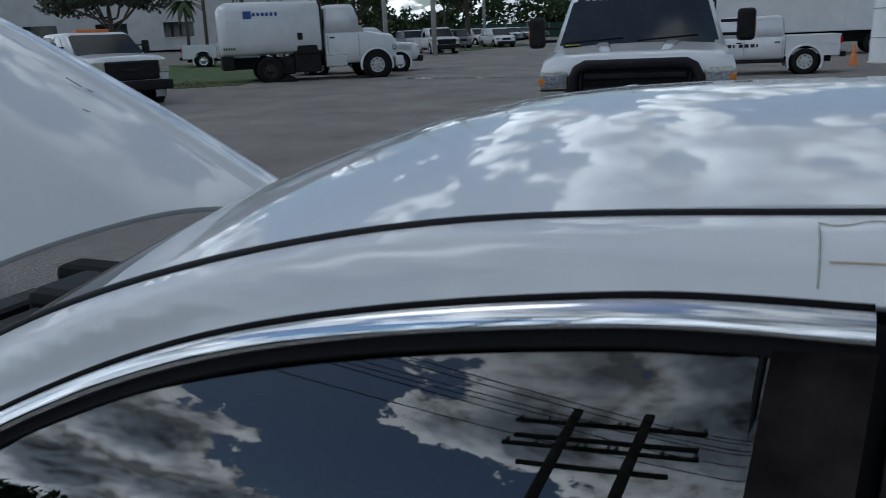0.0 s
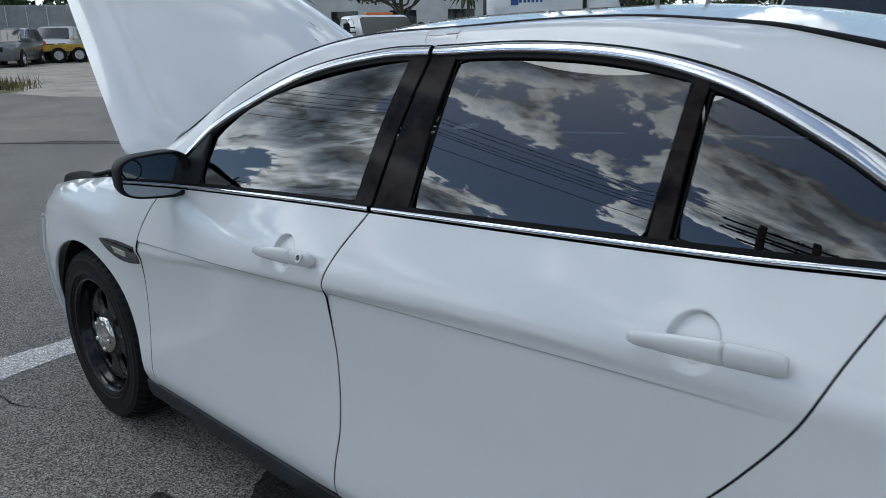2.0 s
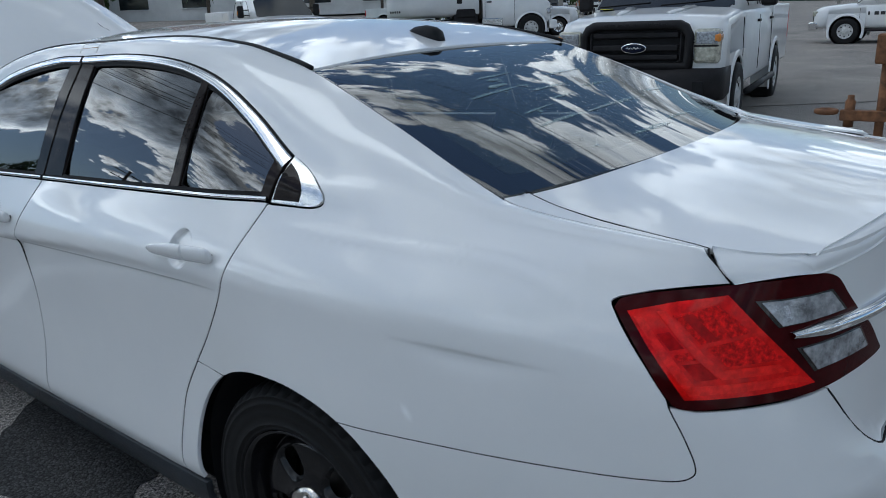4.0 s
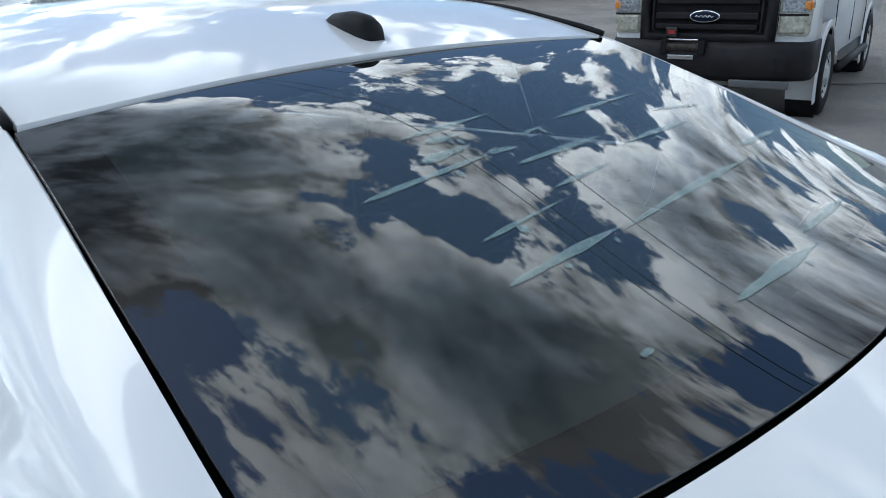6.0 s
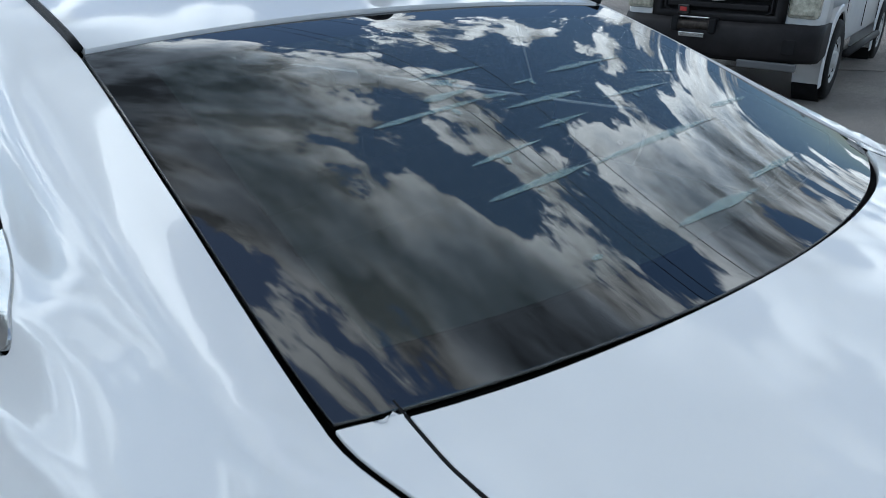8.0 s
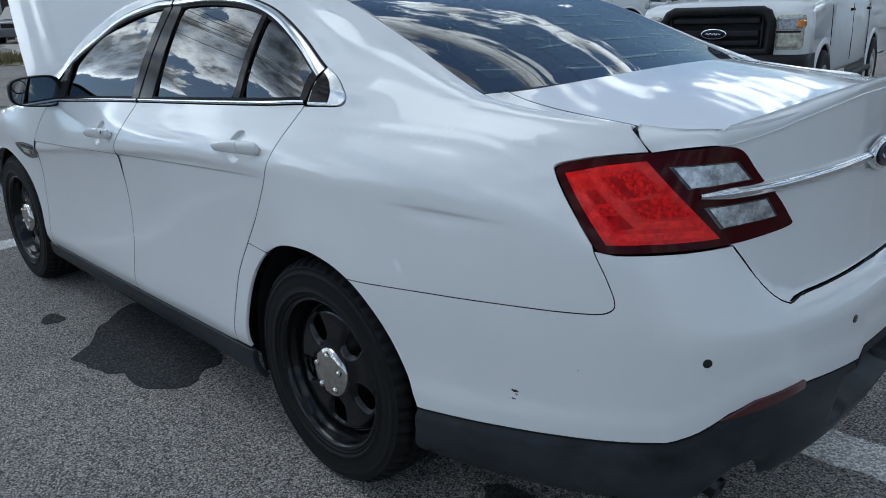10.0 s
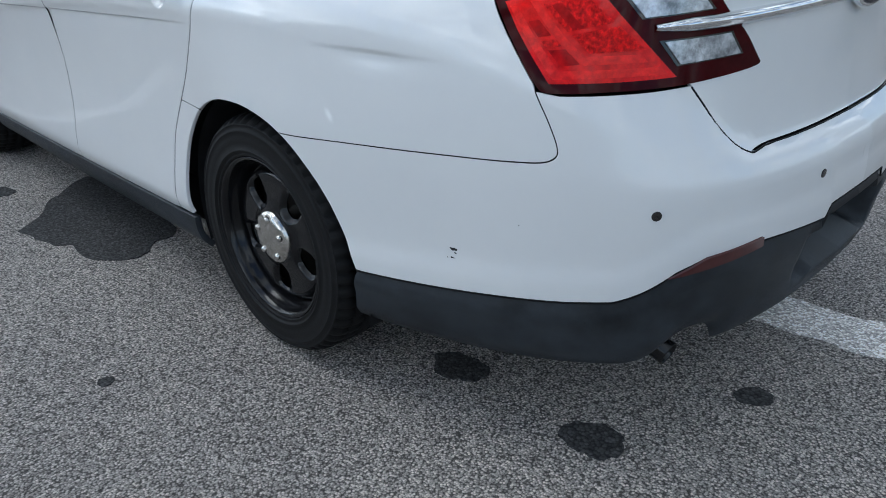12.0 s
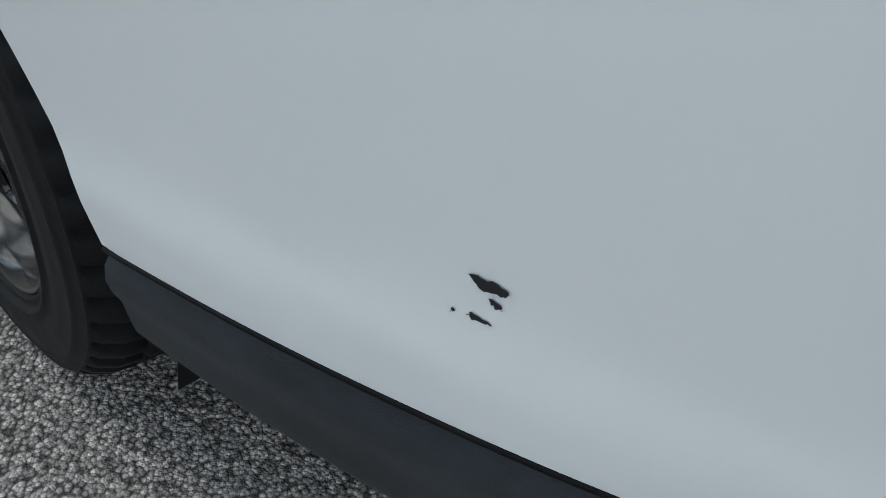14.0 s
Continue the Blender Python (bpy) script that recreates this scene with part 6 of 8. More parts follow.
ASPHALT = asphalt("coarse_asphalt", .45, 165, .20, (1.07, 1.0, .92))
ROAD = asphalt("smooth_asphalt", .34, 160, .6, (1.09, 1.0, .90), .5)
SAND = mat("pale_sand", (.46, .41, .34), .9, var=.25, vscale=1.2, bump=.6, bscale=30)
TURF = mat("turf", (.075, .115, .030), .95, var=.45, vscale=2.0, bump=.8, bscale=60)
DRY_TURF = mat("dry_turf", (.19, .16, .075), .95, var=.5, vscale=3.0, bump=.8, bscale=60)
LINE_PAINT = asphalt("worn_road_paint", .92, 140, .55, (1.03, 1.0, .95), .5)
LINE_FRONT = [(-2.22, -.60), (-2.26, -.83), (-2.20, -1.14), (-2.10, -2.0), (-1.98, -3.4), (-2.20, -3.4), (-2.33, -2.0), (-2.47, -1.06), (-2.48, -.80), (-2.44, -.60)]
WET = asphalt("oily_asphalt", .06, 105, .35, (1.0, 1.0, 1.0), .6)
PUDDLE = mat("wet_patch", (.035, .037, .040), .12, var=.3, vscale=5, rvar=.08)


def ground():
    rs = [0, 1.5, 3, 4.5, 6, 8, 10, 13, 16, 20, 25, 31, 38, 47, 58, 75, 100, 150, 250, 500, 1200, 3000]
    n = 96
    V, F = [(0, 1.0, 0)], []
    for r in rs[1:]:
        for k in range(n):
            a = 2 * math.pi * k / n
            x, y = r * math.cos(a), 1.0 + r * math.sin(a)
            q = min(1.0, 160 / max(r, 1))
            V.append((x, y, ground_z(x * q, 1 + (y - 1) * q)))
    for k in range(n):
        F.append((0, 1 + k, 1 + (k + 1) % n))
    for i in range(len(rs) - 2):
        a, b = 1 + i * n, 1 + (i + 1) * n
        F += [(a + k, b + k, b + (k + 1) % n, a + (k + 1) % n) for k in range(n)]
    me = bpy.data.meshes.new("ground")
    me.from_pydata(V, [], F)
    me.shade_smooth()
    me.materials.append(ASPHALT)
    return tagged(new("ground", me), "worn grey asphalt of a large parking lot", "ground", kind="structure")


GROUND = ground()
LOT = BVHTree.FromPolygons([v.co for v in GROUND.data.vertices], [tuple(p.vertices) for p in GROUND.data.polygons])


def floor_z(x, y):
    h = LOT.ray_cast(Vector((x, y, 60)), Vector((0, 0, -1)))[0]
    return h.z if h else 0.0


def patch(name, poly, material, label, category, lift=.006, step=2.5, kind="structure", wave=0.0, parent=None):
    """A thin layer on the ground inside a closed line."""
    rnd = random.Random(len(name) * 7 + int(abs(poly[0][0]) * 100))
    if wave:
        fine_ = []
        for p, q in zip(poly, poly[1:] + poly[:1]):
            n = max(2, int(math.dist(p, q) / (wave * 4)))
            for k in range(n):
                fine_.append((p[0] + (q[0] - p[0]) * k / n + rnd.uniform(-wave, wave), p[1] + (q[1] - p[1]) * k / n + rnd.uniform(-wave, wave)))
        poly = fine_
    v2, tris, _ = flat_mesh(poly, step)
    V = [Vector((a, b, floor_z(a, b) + lift)) for a, b in v2]
    ob = sheet(name, V, [Vector((0, 0, 1))] * len(V), tris, min(.02, lift * .9), material, parent)
    if label:
        tagged(ob, label, category, kind=kind)
    return ob


patch("road", [(-21.5, -7.3), (-11.75, .80), (-10.72, 1.66), (-4, 7.3), (4, 13.5), (24, 30), (60, 60), (20, 150), (-70, 150), (-110, 40), (-60, -30)], ROAD, "smoother pale grey asphalt beyond a ragged edge", "road", .012, 4.0)
patch("sandy_strip", [(-16.5, 6.5), (-18.5, 5.0), (-21.3, 4.6), (-45, 11), (-47, 24), (-34, 30), (-21, 17), (-17, 10)], SAND, "bare pale sand with tyre tracks", "sand", .020, 2.0, wave=.25)
patch("lawn", [(-19.1, 19.4), (-17.6, 21.3), (-22, 34), (-30, 40), (-36, 35), (-26, 24)], TURF, "mown green grass strip", "grass", .03, 1.5, wave=.1)
patch("lawn", [(-44, 10.5), (-37, 14.5), (-33, 29), (-38, 35), (-56, 22)], TURF, "patchy green grass beside parked trailers", "grass", .03, 2, wave=.3)
patch("dry_grass_strip", [(-20.5, 4.8), (-21.8, 2.6), (-25, -8), (-29, -8), (-27, 3), (-23.5, 6.2)], DRY_TURF, "dry yellow grass strip beside the road", "grass", .03, 1.0, wave=.15)
patch("grass_island", [(-22.9, 54.8), (-21.5, 70), (-24.5, 76), (-28, 76), (-25.5, 58)], TURF, "green grass island inside a low kerb", "grass", .06, 2)

# parking line, oil stains and pale scuffs close to the sedan
patch("parking_line", [(2.26, .165), (2.93, .235), (4.6, .41), (4.58, .61), (2.86, .445), (2.24, .365), (1.2, .26), (1.2, .06)], LINE_PAINT, "worn white painted parking line", "road marking", .004, .15, wave=.012)
patch("parking_line", LINE_FRONT, LINE_PAINT, "worn white parking line edged with grit", "road marking", .004, .15, wave=.012)
STAINS = (([(-.03, -1.19), (-.25, -1.06), (-.68, -.74), (-.30, -.62), (.31, -.70), (.45, -.90), (.40, -1.07), (.20, -1.10)], "large dark oil stain on asphalt"),
          ([(-.78, -1.06), (-.70, -1.15), (-.61, -1.12), (-.63, -1.03)], "small dark oil stain on asphalt"),
          ([(1.80, -.62), (1.90, -.72), (2.02, -.66), (1.98, -.56)], "dark oil spot on asphalt"),
          ([(2.55, -.20), (2.58, -.25), (2.64, -.22), (2.65, -.16), (2.59, -.15)], "dark oil spot on asphalt"),
          ([(2.29, -0.64), (2.36, -0.71), (2.46, -0.68), (2.47, -0.59), (2.37, -0.57)], "dark oil spot on asphalt"),
          ([(1.20, -1.39), (1.23, -1.42), (1.26, -1.39), (1.23, -1.36)], "dark oil spot on asphalt"))
def rounded(poly, seed):
    """The same outline with its corners cut round and a ragged rim."""
    rnd = random.Random(seed)
    for k in range(3):
        poly = [((1 - f) * p[0] + f * q[0], (1 - f) * p[1] + f * q[1]) for p, q in zip(poly, poly[1:] + poly[:1]) for f in (.25, .75)]
    cx, cy = sum(p[0] for p in poly) / len(poly), sum(p[1] for p in poly) / len(poly)
    a, b, c = (rnd.uniform(0, 6.3) for _ in range(3))
    out = []
    for x, y in poly:
        w = math.atan2(y - cy, x - cx)
        g = 1.06 + .07 * math.sin(3 * w + a) + .05 * math.sin(7 * w + b) + .035 * math.sin(13 * w + c) + rnd.uniform(-.025, .025)
        out.append((cx + (x - cx) * g, cy + (y - cy) * g))
    return out


for poly, label in STAINS:
    poly = rounded(poly, int(abs(poly[0][0]) * 100))
    patch("oil_stain", poly, WET, label, "stain", .004, .08)
patch("puddle", [(-12.6, 24.6), (-10, 24.9), (-7.6, 25.0), (-7.4, 25.5), (-10, 25.5), (-12.8, 25.3)], PUDDLE, "shallow puddle along a low joint", "puddle", .016, .5, wave=.08)


def cracks():
    rnd = random.Random(9)
    for x0, y0, ang_, ln in ((-2.0, -2.0, 205, 2.6), (-1.6, -1.05, 195, 1.5), (3.1, -1.1, 60, 1.6), (-10.72, 1.60, 220, 12), (-10.72, 1.60, 40, 8)):
        x, y, a = x0, y0, radians(ang_)
        pts = []
        step = .08 if ln < 5 else .22
        for k in range(int(ln / step)):
            pts.append((x, y))
            x += step * math.cos(a + rnd.uniform(-.5, .5)); y += step * math.sin(a + rnd.uniform(-.5, .5))
        bm = bmesh.new()
        prev = None
        w0 = .006 if ln < 5 else .03
        for i, (px, py) in enumerate(pts):
            w = w0 * rnd.uniform(.5, 1.3) * (1 if ln > 5 else math.sin(math.pi * (i + .5) / len(pts)))
            nx, ny = -math.sin(a), math.cos(a)
            z = floor_z(px, py) + (.005 if ln < 5 else .022)
            ring = [bm.verts.new((px + nx * s * w, py + ny * s * w, z)) for s in (-1, 1)]
            if prev:
                bm.faces.new((prev[0], prev[1], ring[1], ring[0]))
            prev = ring
        tagged(part("crack", bm, DARK), "dark crack in worn asphalt", "crack", kind="structure")


cracks()


# ---- parked vehicles ----
FAR_GLASS = mat("dark_vehicle_glass", (.018, .022, .024), .05, var=.3, vscale=2, spec=.6)
WHITE = mat("white_vehicle_paint", (.74, .745, .74), .35, var=.05, vscale=2, coat=.7)
GREY_PAINT = mat("grey_vehicle_paint", (.10, .105, .11), .3, var=.05, vscale=2, coat=.8)
BLACK_PAINT = mat("black_vehicle_paint", (.015, .016, .018), .3, var=.1, vscale=2, coat=.8)
SILVER_PAINT = mat("silver_vehicle_paint", (.38, .39, .40), .3, metal=.5, var=.05, vscale=2, coat=.7)
RED_PAINT = mat("red_vehicle_paint", (.35, .02, .02), .35, var=.05, vscale=2, coat=.7)
GRILLE = mat("matt_black_plastic", (.012, .011, .012), .55, var=.4, vscale=6, bump=.3, bscale=200, spec=.25)
LAMP_YELLOW = mat("aged_lamp_lens", (.50, .49, .40), .15, metal=.35, var=.35, vscale=22, coat=1.0)
AMBER = mat("amber_lens", (.62, .22, .03), .2, var=.2, vscale=30, coat=.6)
RIM_WHITE = mat("painted_steel_rim", (.52, .52, .50), .45, var=.25, vscale=15)
RIM_CHROME = mat("polished_rim", (.62, .62, .61), .25, metal=.9, var=.2, vscale=15)
ORANGE = mat("orange_plastic", (.72, .22, .06), .6, var=.2, vscale=8)
YELLOW = mat("yellow_paint", (.62, .38, .04), .6, var=.3, vscale=4)
BLUE = mat("blue_print", (.03, .09, .30), .5, var=.1, vscale=10)
PAPER = mat("yellow_paper", (.78, .72, .08), .8, var=.05, vscale=10)
RUSTY = mat("rusty_iron", (.17, .075, .03), .75, var=.5, vscale=12, bump=.6, bscale=60)
GREYBOX = mat("grey_sheet_metal", (.32, .33, .33), .5, metal=.2, var=.2, vscale=1.5)
CONCRETE = mat("pale_concrete", (.42, .41, .38), .85, var=.2, vscale=1.5, bump=.4, bscale=40)


def loft(bm, rings, cap=True):
    prev = None
    for r in rings:
        vs = [bm.verts.new(p) for p in r]
        if prev:
            for k in range(len(vs)):
                bm.faces.new((prev[k], prev[(k + 1) % len(vs)], vs[(k + 1) % len(vs)], vs[k]))
        elif cap:
            bm.faces.new(vs)
        prev = vs
    if cap:
        bm.faces.new(prev)
    bmesh.ops.recalc_face_normals(bm, faces=bm.faces)


def body_ring(y, w, z0, z1, crown_=.03, shoulder=.10):
    half = [(w - .10, z0), (w - .02, z0 + .08), (w, z0 + (z1 - z0) * .45), (w - .015, z1 - shoulder - .03), (w - .05, z1 - shoulder * .4), (w - .16, z1), (w * .45, z1 + crown_ * .8)]
    return [(x, y, z) for x, z in half] + [(0, y, z1 + crown_)] + [(-x, y, z) for x, z in half[::-1]]


def notch_ring(ring, w):
    """The same section with its lower sides set back for a wheel."""
    n = len(ring)
    out = list(ring)
    for k in (0, 1, 2, n - 1, n - 2, n - 3):
        x, y, z = ring[k]
        out[k] = (math.copysign(w - .30, x), y, z)
    return out


def fender_plate(parent, x, y, r, z1, reach, side, paint):
    """The side sheet round a wheel, with a round opening and a dark housing behind it."""
    bm = bmesh.new()
    prev = None
    rr = r * 1.17
    for a in np.linspace(-25, 205, 34):
        c, s = math.cos(radians(a)), math.sin(radians(a))
        k = min(reach / max(abs(c), 1e-6), (z1 - r) / max(s, 1e-6) if s > 0 else 9)
        outer = (y + k * c, max(.46, r + k * s))
        ring = [bm.verts.new(p) for p in ((x - side * .27, y + rr * c, r + rr * s), (x + side * .012, y + rr * c, r + rr * s), (x + side * .020, y + rr * 1.03 * c, r + rr * 1.03 * s), (x + side * .014, y + rr * 1.12 * c, r + rr * 1.12 * s), (x, y + rr * 1.16 * c, r + rr * 1.16 * s), (x, *outer))]
        if prev:
            for q in range(5):
                bm.faces.new((prev[q], prev[q + 1], ring[q + 1], ring[q]))
        prev = ring
    bmesh.ops.recalc_face_normals(bm, faces=bm.faces)
    part("fender_panel", bm, paint, parent, smooth=False)
    bm = bmesh.new()
    revolve(bm, [(rr, .0), (rr * .98, -.01), (0, -.01)], Matrix.Translation((x - side * .26, y, r)) @ Matrix.Rotation(radians(90 * side), 4, "Y"), 28)
    revolve(bm, [(rr * .99, -.01), (rr * .99, .255)], Matrix.Translation((x - side * .26, y, r)) @ Matrix.Rotation(radians(90 * side), 4, "Y"), 28)
    part("wheel_housing", bm, DARK, parent)


def quad_part(name, P, material, parent, lift=.006, n=6, inset=0.0):
    """A pane over four corners (in order), bowed slightly, lifted off its face, with thickness."""
    a, b, c, d = (Vector(p) for p in P)
    cen = (a + b + c + d) / 4
    a, b, c, d = (p + (cen - p) * inset for p in (a, b, c, d))
    nrm = (b - a).cross(d - a).normalized()
    bm = bmesh.new()
    top = [bm.verts.new(p + nrm * lift) for p in (a, b, c, d)]
    low = [bm.verts.new(p - nrm * .01) for p in (a, b, c, d)]
    bm.faces.new(top)
    for k in range(4):
        bm.faces.new((top[k], low[k], low[(k + 1) % 4], top[(k + 1) % 4]))
    bmesh.ops.bevel(bm, geom=[e for e in bm.edges if e.verts[0] in low and e.verts[1] in top or e.verts[1] in low and e.verts[0] in top], offset=.05, segments=3, affect="EDGES", clamp_overlap=True)
    return part(name, bm, material, parent, smooth=False)


def cab_corner(spec, u, v, s):
    """A place on the side of the cab: u from front to rear, v from belt to roof."""
    (ya, yb, yc, yd, wb, wt, z0, z1) = spec
    f = ya + (yb - ya) * v
    r = yd + (yc - yd) * v
    return (s * (wb + (wt - wb) * v), f + (r - f) * u, z0 + (z1 - z0) * v)


def cab(parent, spec, paint, doors=2, name="cab"):
    ya, yb, yc, yd, wb, wt, z0, z1 = spec
    bm = bmesh.new()
    rings = []
    for v, shrink_ in ((0, 0), (.5, .004), (.86, .006), (.95, .03), (.99, .10), (1.0, .22)):
        w, f, r, z = wb + (wt - wb) * v - shrink_ * .6, ya + (yb - ya) * v + shrink_ * 1.4, yd + (yc - yd) * v - shrink_, z0 + (z1 - z0) * v
        c = .09
        rings.append([(-w + c, f, z), (-w, f + c * 1.4, z), (-w, r - c, z), (-w + c, r, z), (w - c, r, z), (w, r - c, z), (w, f + c * 1.4, z), (w - c, f, z)])
    loft(bm, rings)
    cb = part(name, bm, paint, parent)
    P = lambda u, v, s: cab_corner(spec, u, v, s)
    fw = [P(0, .06, -1), P(0, .06, 1), P(0, .88, 1), P(0, .88, -1)]
    fw = [(x * .93, y - .004, z) for x, y, z in fw]
    quad_part("windscreen", fw, FAR_GLASS, cb)
    rw = [P(1, .12, 1), P(1, .12, -1), P(1, .85, -1), P(1, .85, 1)]
    quad_part("rear_window", [(x * .85, y + .004, z) for x, y, z in rw], FAR_GLASS, cb)
    cuts = {1: [(.16, .93)], 2: [(.14, .52), (.57, .94)], 3: [(.12, .42), (.46, .74), (.78, .96)]}[doors]
    for s in (-1, 1):
        for a, b in cuts:
            q = [P(a + (.05 if a < .2 else 0), .08, s), P(b, .08, s), P(b - (.02 if b > .9 else 0), .84, s), P(a + (.02 if a > .2 else .12), .84, s)]
            quad_part("side_window", q if s < 0 else [q[1], q[0], q[3], q[2]], FAR_GLASS, cb)
    return cb


def truck_wheel(parent, x, y, r, w, side, rim_mat=RIM_WHITE, holes=8, z=None):
    ob = new("wheel")
    ob.parent = parent
    m = Matrix.Translation((x, y, r if z is None else z)) @ Matrix.Rotation(radians(90 * side), 4, "Y")
    bm = bmesh.new()
    h = w / 2
    revolve(bm, [(r * .58, -h * .9), (r * .80, -h), (r * .95, -h * .9), (r, -h * .7), (r * .985, -h * .3), (r, -h * .25), (r, h * .25), (r * .985, h * .3), (r, h * .7), (r * .95, h * .9), (r * .80, h), (r * .58, h * .9)], m, 40)
    part("tyre", bm, RUBBER, ob)
    bm = bmesh.new()
    revolve(bm, [(r * .60, h * .86), (r * .56, h * .9), (r * .54, h * .80), (r * .48, h * .70), (r * .36, h * .78), (r * .22, h * .74), (r * .20, h * .98), (r * .12, h * 1.03), (0, h * 1.03)], m, 32)
    rim = part("rim", bm, rim_mat, ob)
    for k in range(holes):
        a = 2 * math.pi * k / holes
        bm = bmesh.new()
        revolve(bm, [(r * .055, h * .70), (r * .055, h * .80), (0, h * .805)], m @ Matrix.Translation((r * .42 * math.cos(a), r * .42 * math.sin(a), 0)), 10)
        part("rim_hole", bm, DARK, rim)
    return ob


def wheel_well(parent, x, y, r, side):
    bm = bmesh.new()
    m = Matrix.Translation((x, y, 0)) @ Matrix.Rotation(radians(90 * side), 4, "Y")
    revolve(bm, [(r * 1.19, -.16), (r * 1.19, .004), (r * 1.12, .010), (0, .010)], Matrix.Translation((0, 0, r)) @ m, 36)
    part("wheel_well", bm, DARK, parent)


def arch_lip(parent, x, y, r, side, paint, flare=.05):
    bm = bmesh.new()
    prev = None
    for a in np.linspace(-15, 195, 26):
        c, s = math.cos(radians(a)), math.sin(radians(a))
        ring = [bm.verts.new((x + side * o, y + rr * c, r + rr * s)) for o, rr in ((-.02, r * 1.17), (flare, r * 1.17), (flare + .004, r * 1.21), (flare * .7, r * 1.25), (-.01, r * 1.34))]
        if prev:
            for k in range(4):
                bm.faces.new((prev[k], prev[k + 1], ring[k + 1], ring[k]))
        prev = ring
    bmesh.ops.recalc_face_normals(bm, faces=bm.faces)
    part("fender_flare", bm, paint, parent)


def tow_mirror(parent, x, y, z, side, mat_=GRILLE, big=True):
    ob = new("tow_mirror" if big else "door_mirror")
    ob.parent = parent
    h = .19 if big else .09
    box_part("mirror_head", (x + side * .16, y - .05, z - h * .9), (x + side * .36, y + .08, z + h), mat_, ob, .045)
    for dz in ((-.09, .06) if big else (0,)):
        box_part("mirror_arm", (x - side * .02, y - .01, z + dz - .018), (x + side * .19, y + .045, z + dz + .018), mat_, ob, .012)
    if big:
        box_part("signal_lamp", (x + side * .352, y - .02, z - .08), (x + side * .366, y + .05, z + .03), AMBER if side < 9 else AMBER, ob, .004)


def pickup(label, at, turn, paint=WHITE, length=6.0, width=2.0, hood=1.36, roof=1.94, base=3.6, r=.40, cab_len=2.35, front="bars", rim=RIM_WHITE, well=True, rear="bed", doors=2, group=""):
    """A pickup that faces its own -y, the middle of its front on its origin."""
    x0, y0 = at
    ob = thing("pickup_truck", label, "truck", (x0, y0, floor_z(x0, y0)), turn, group)
    w = width / 2
    fa = .97
    ca = 1.28
    cb = ca + cab_len
    bm = bmesh.new()
    rings = [body_ring(.04, w - .10, .62, hood - .20), body_ring(.09, w - .04, .56, hood - .12), body_ring(.22, w - .015, .50, hood - .07)]
    reach = r * 1.17 + .07
    f0, f1 = fa - reach + .01, fa + reach - .01
    top_at = lambda y: float(np.interp(y, [.22, .6, 1.25, 1.5], [hood - .07, hood - .03, hood + .02, hood + .03]))
    rings += [body_ring(f0 - .01, w, .48, top_at(f0)), notch_ring(body_ring(f0, w, .48, top_at(f0)), w), notch_ring(body_ring(fa, w, .48, top_at(fa)), w), notch_ring(body_ring(f1, w, .48, top_at(f1)), w), body_ring(f1 + .01, w, .48, top_at(f1))]
    rings += [body_ring(cb - .15, w, .48, hood + .03), body_ring(cb, w, .48, hood + .01)]
    loft(bm, rings)
    body = part("body", bm, paint, ob)
    cspec = (ca - .12, ca + .62, cb - .10, cb - .01, w - .04, w - .20, hood - .03, roof)
    cab(ob, cspec, paint, doors)
    if rear == "bed":
        bed = new("bed"); bed.parent = ob
        for s in (-1, 1):
            bm = bmesh.new()
            ra = fa + base
            box(bm, (s * (w - .07), cb + .02, r + reach - .06), (s * w, length - .12, hood), .02)
            box(bm, (s * (w - .07), cb + .02, .55), (s * w, ra - reach + .01, r + reach), .02)
            box(bm, (s * (w - .07), ra + reach - .01, .55), (s * w, length - .12, r + reach), .02)
            part("bed_side", bm, paint, bed, smooth=False)
        box_part("bed_floor", (-w + .06, cb + .03, .60), (w - .06, length - .14, .78), paint, bed, .01)
        box_part("bed_front", (-w + .06, cb + .02, .70), (w - .06, cb + .07, hood), paint, bed, .01)
        tg = box_part("tailgate", (-w + .08, length - .18, .66), (w - .08, length - .11, hood), paint, bed, .02)
        for s in (-1, 1):
            box_part("tail_lamp", (s * (w - .09), length - .14, .90), (s * (w + .004), length - .09, hood - .08), RED_LENS, bed, .01)
        box_part("rear_bumper", (-w + .05, length - .10, .50), (w - .05, length + .06, .66), CHROME if front == "bars" else GRILLE, ob, .03)
    box_part("chassis", (-.5, .5, .36), (.5, length - .3, .52), DARK, ob, .02)
    for s in (-1, 1):
        for y in (fa, fa + base):
            fender_plate(ob, s * (w - .001), y, r, min(hood - .16, r + reach) if rear == "bed" or y == fa else 1.0, reach, s, paint)
            truck_wheel(ob, s * (w - .090), y, r, .27, s, rim)
    for s in (-1, 1):
        tow_mirror(ob, s * (w - .05), ca + .45, hood + .18, s, GRILLE, front != "plain")
        bm = bmesh.new()
        tube(bm, [(s * (w + .05), fa + .55, .42), (s * (w + .05), fa + base - .55, .42)], .045, 8)
        part("side_step", bm, GRILLE, ob)
    # door lines and handles
    cuts = [ca + .05, ca + cab_len * .52, cb - .06] if doors > 1 else [ca + .05, cb - .25]
    for s in (-1, 1):
        for y in cuts:
            bm = bmesh.new()
            tube(bm, [(s * (w + .0005), y, .62), (s * (w + .0005), y, .95), (s * (w - .012), y, hood - .11)], .005, 5)
            part("door_gap", bm, SEAL, ob)
        for y in cuts[1:]:
            box_part("door_handle", (s * (w - .02), y - .24, hood - .20), (s * (w + .025), y - .08, hood - .165), paint if front == "bars" else GRILLE, ob, .01)
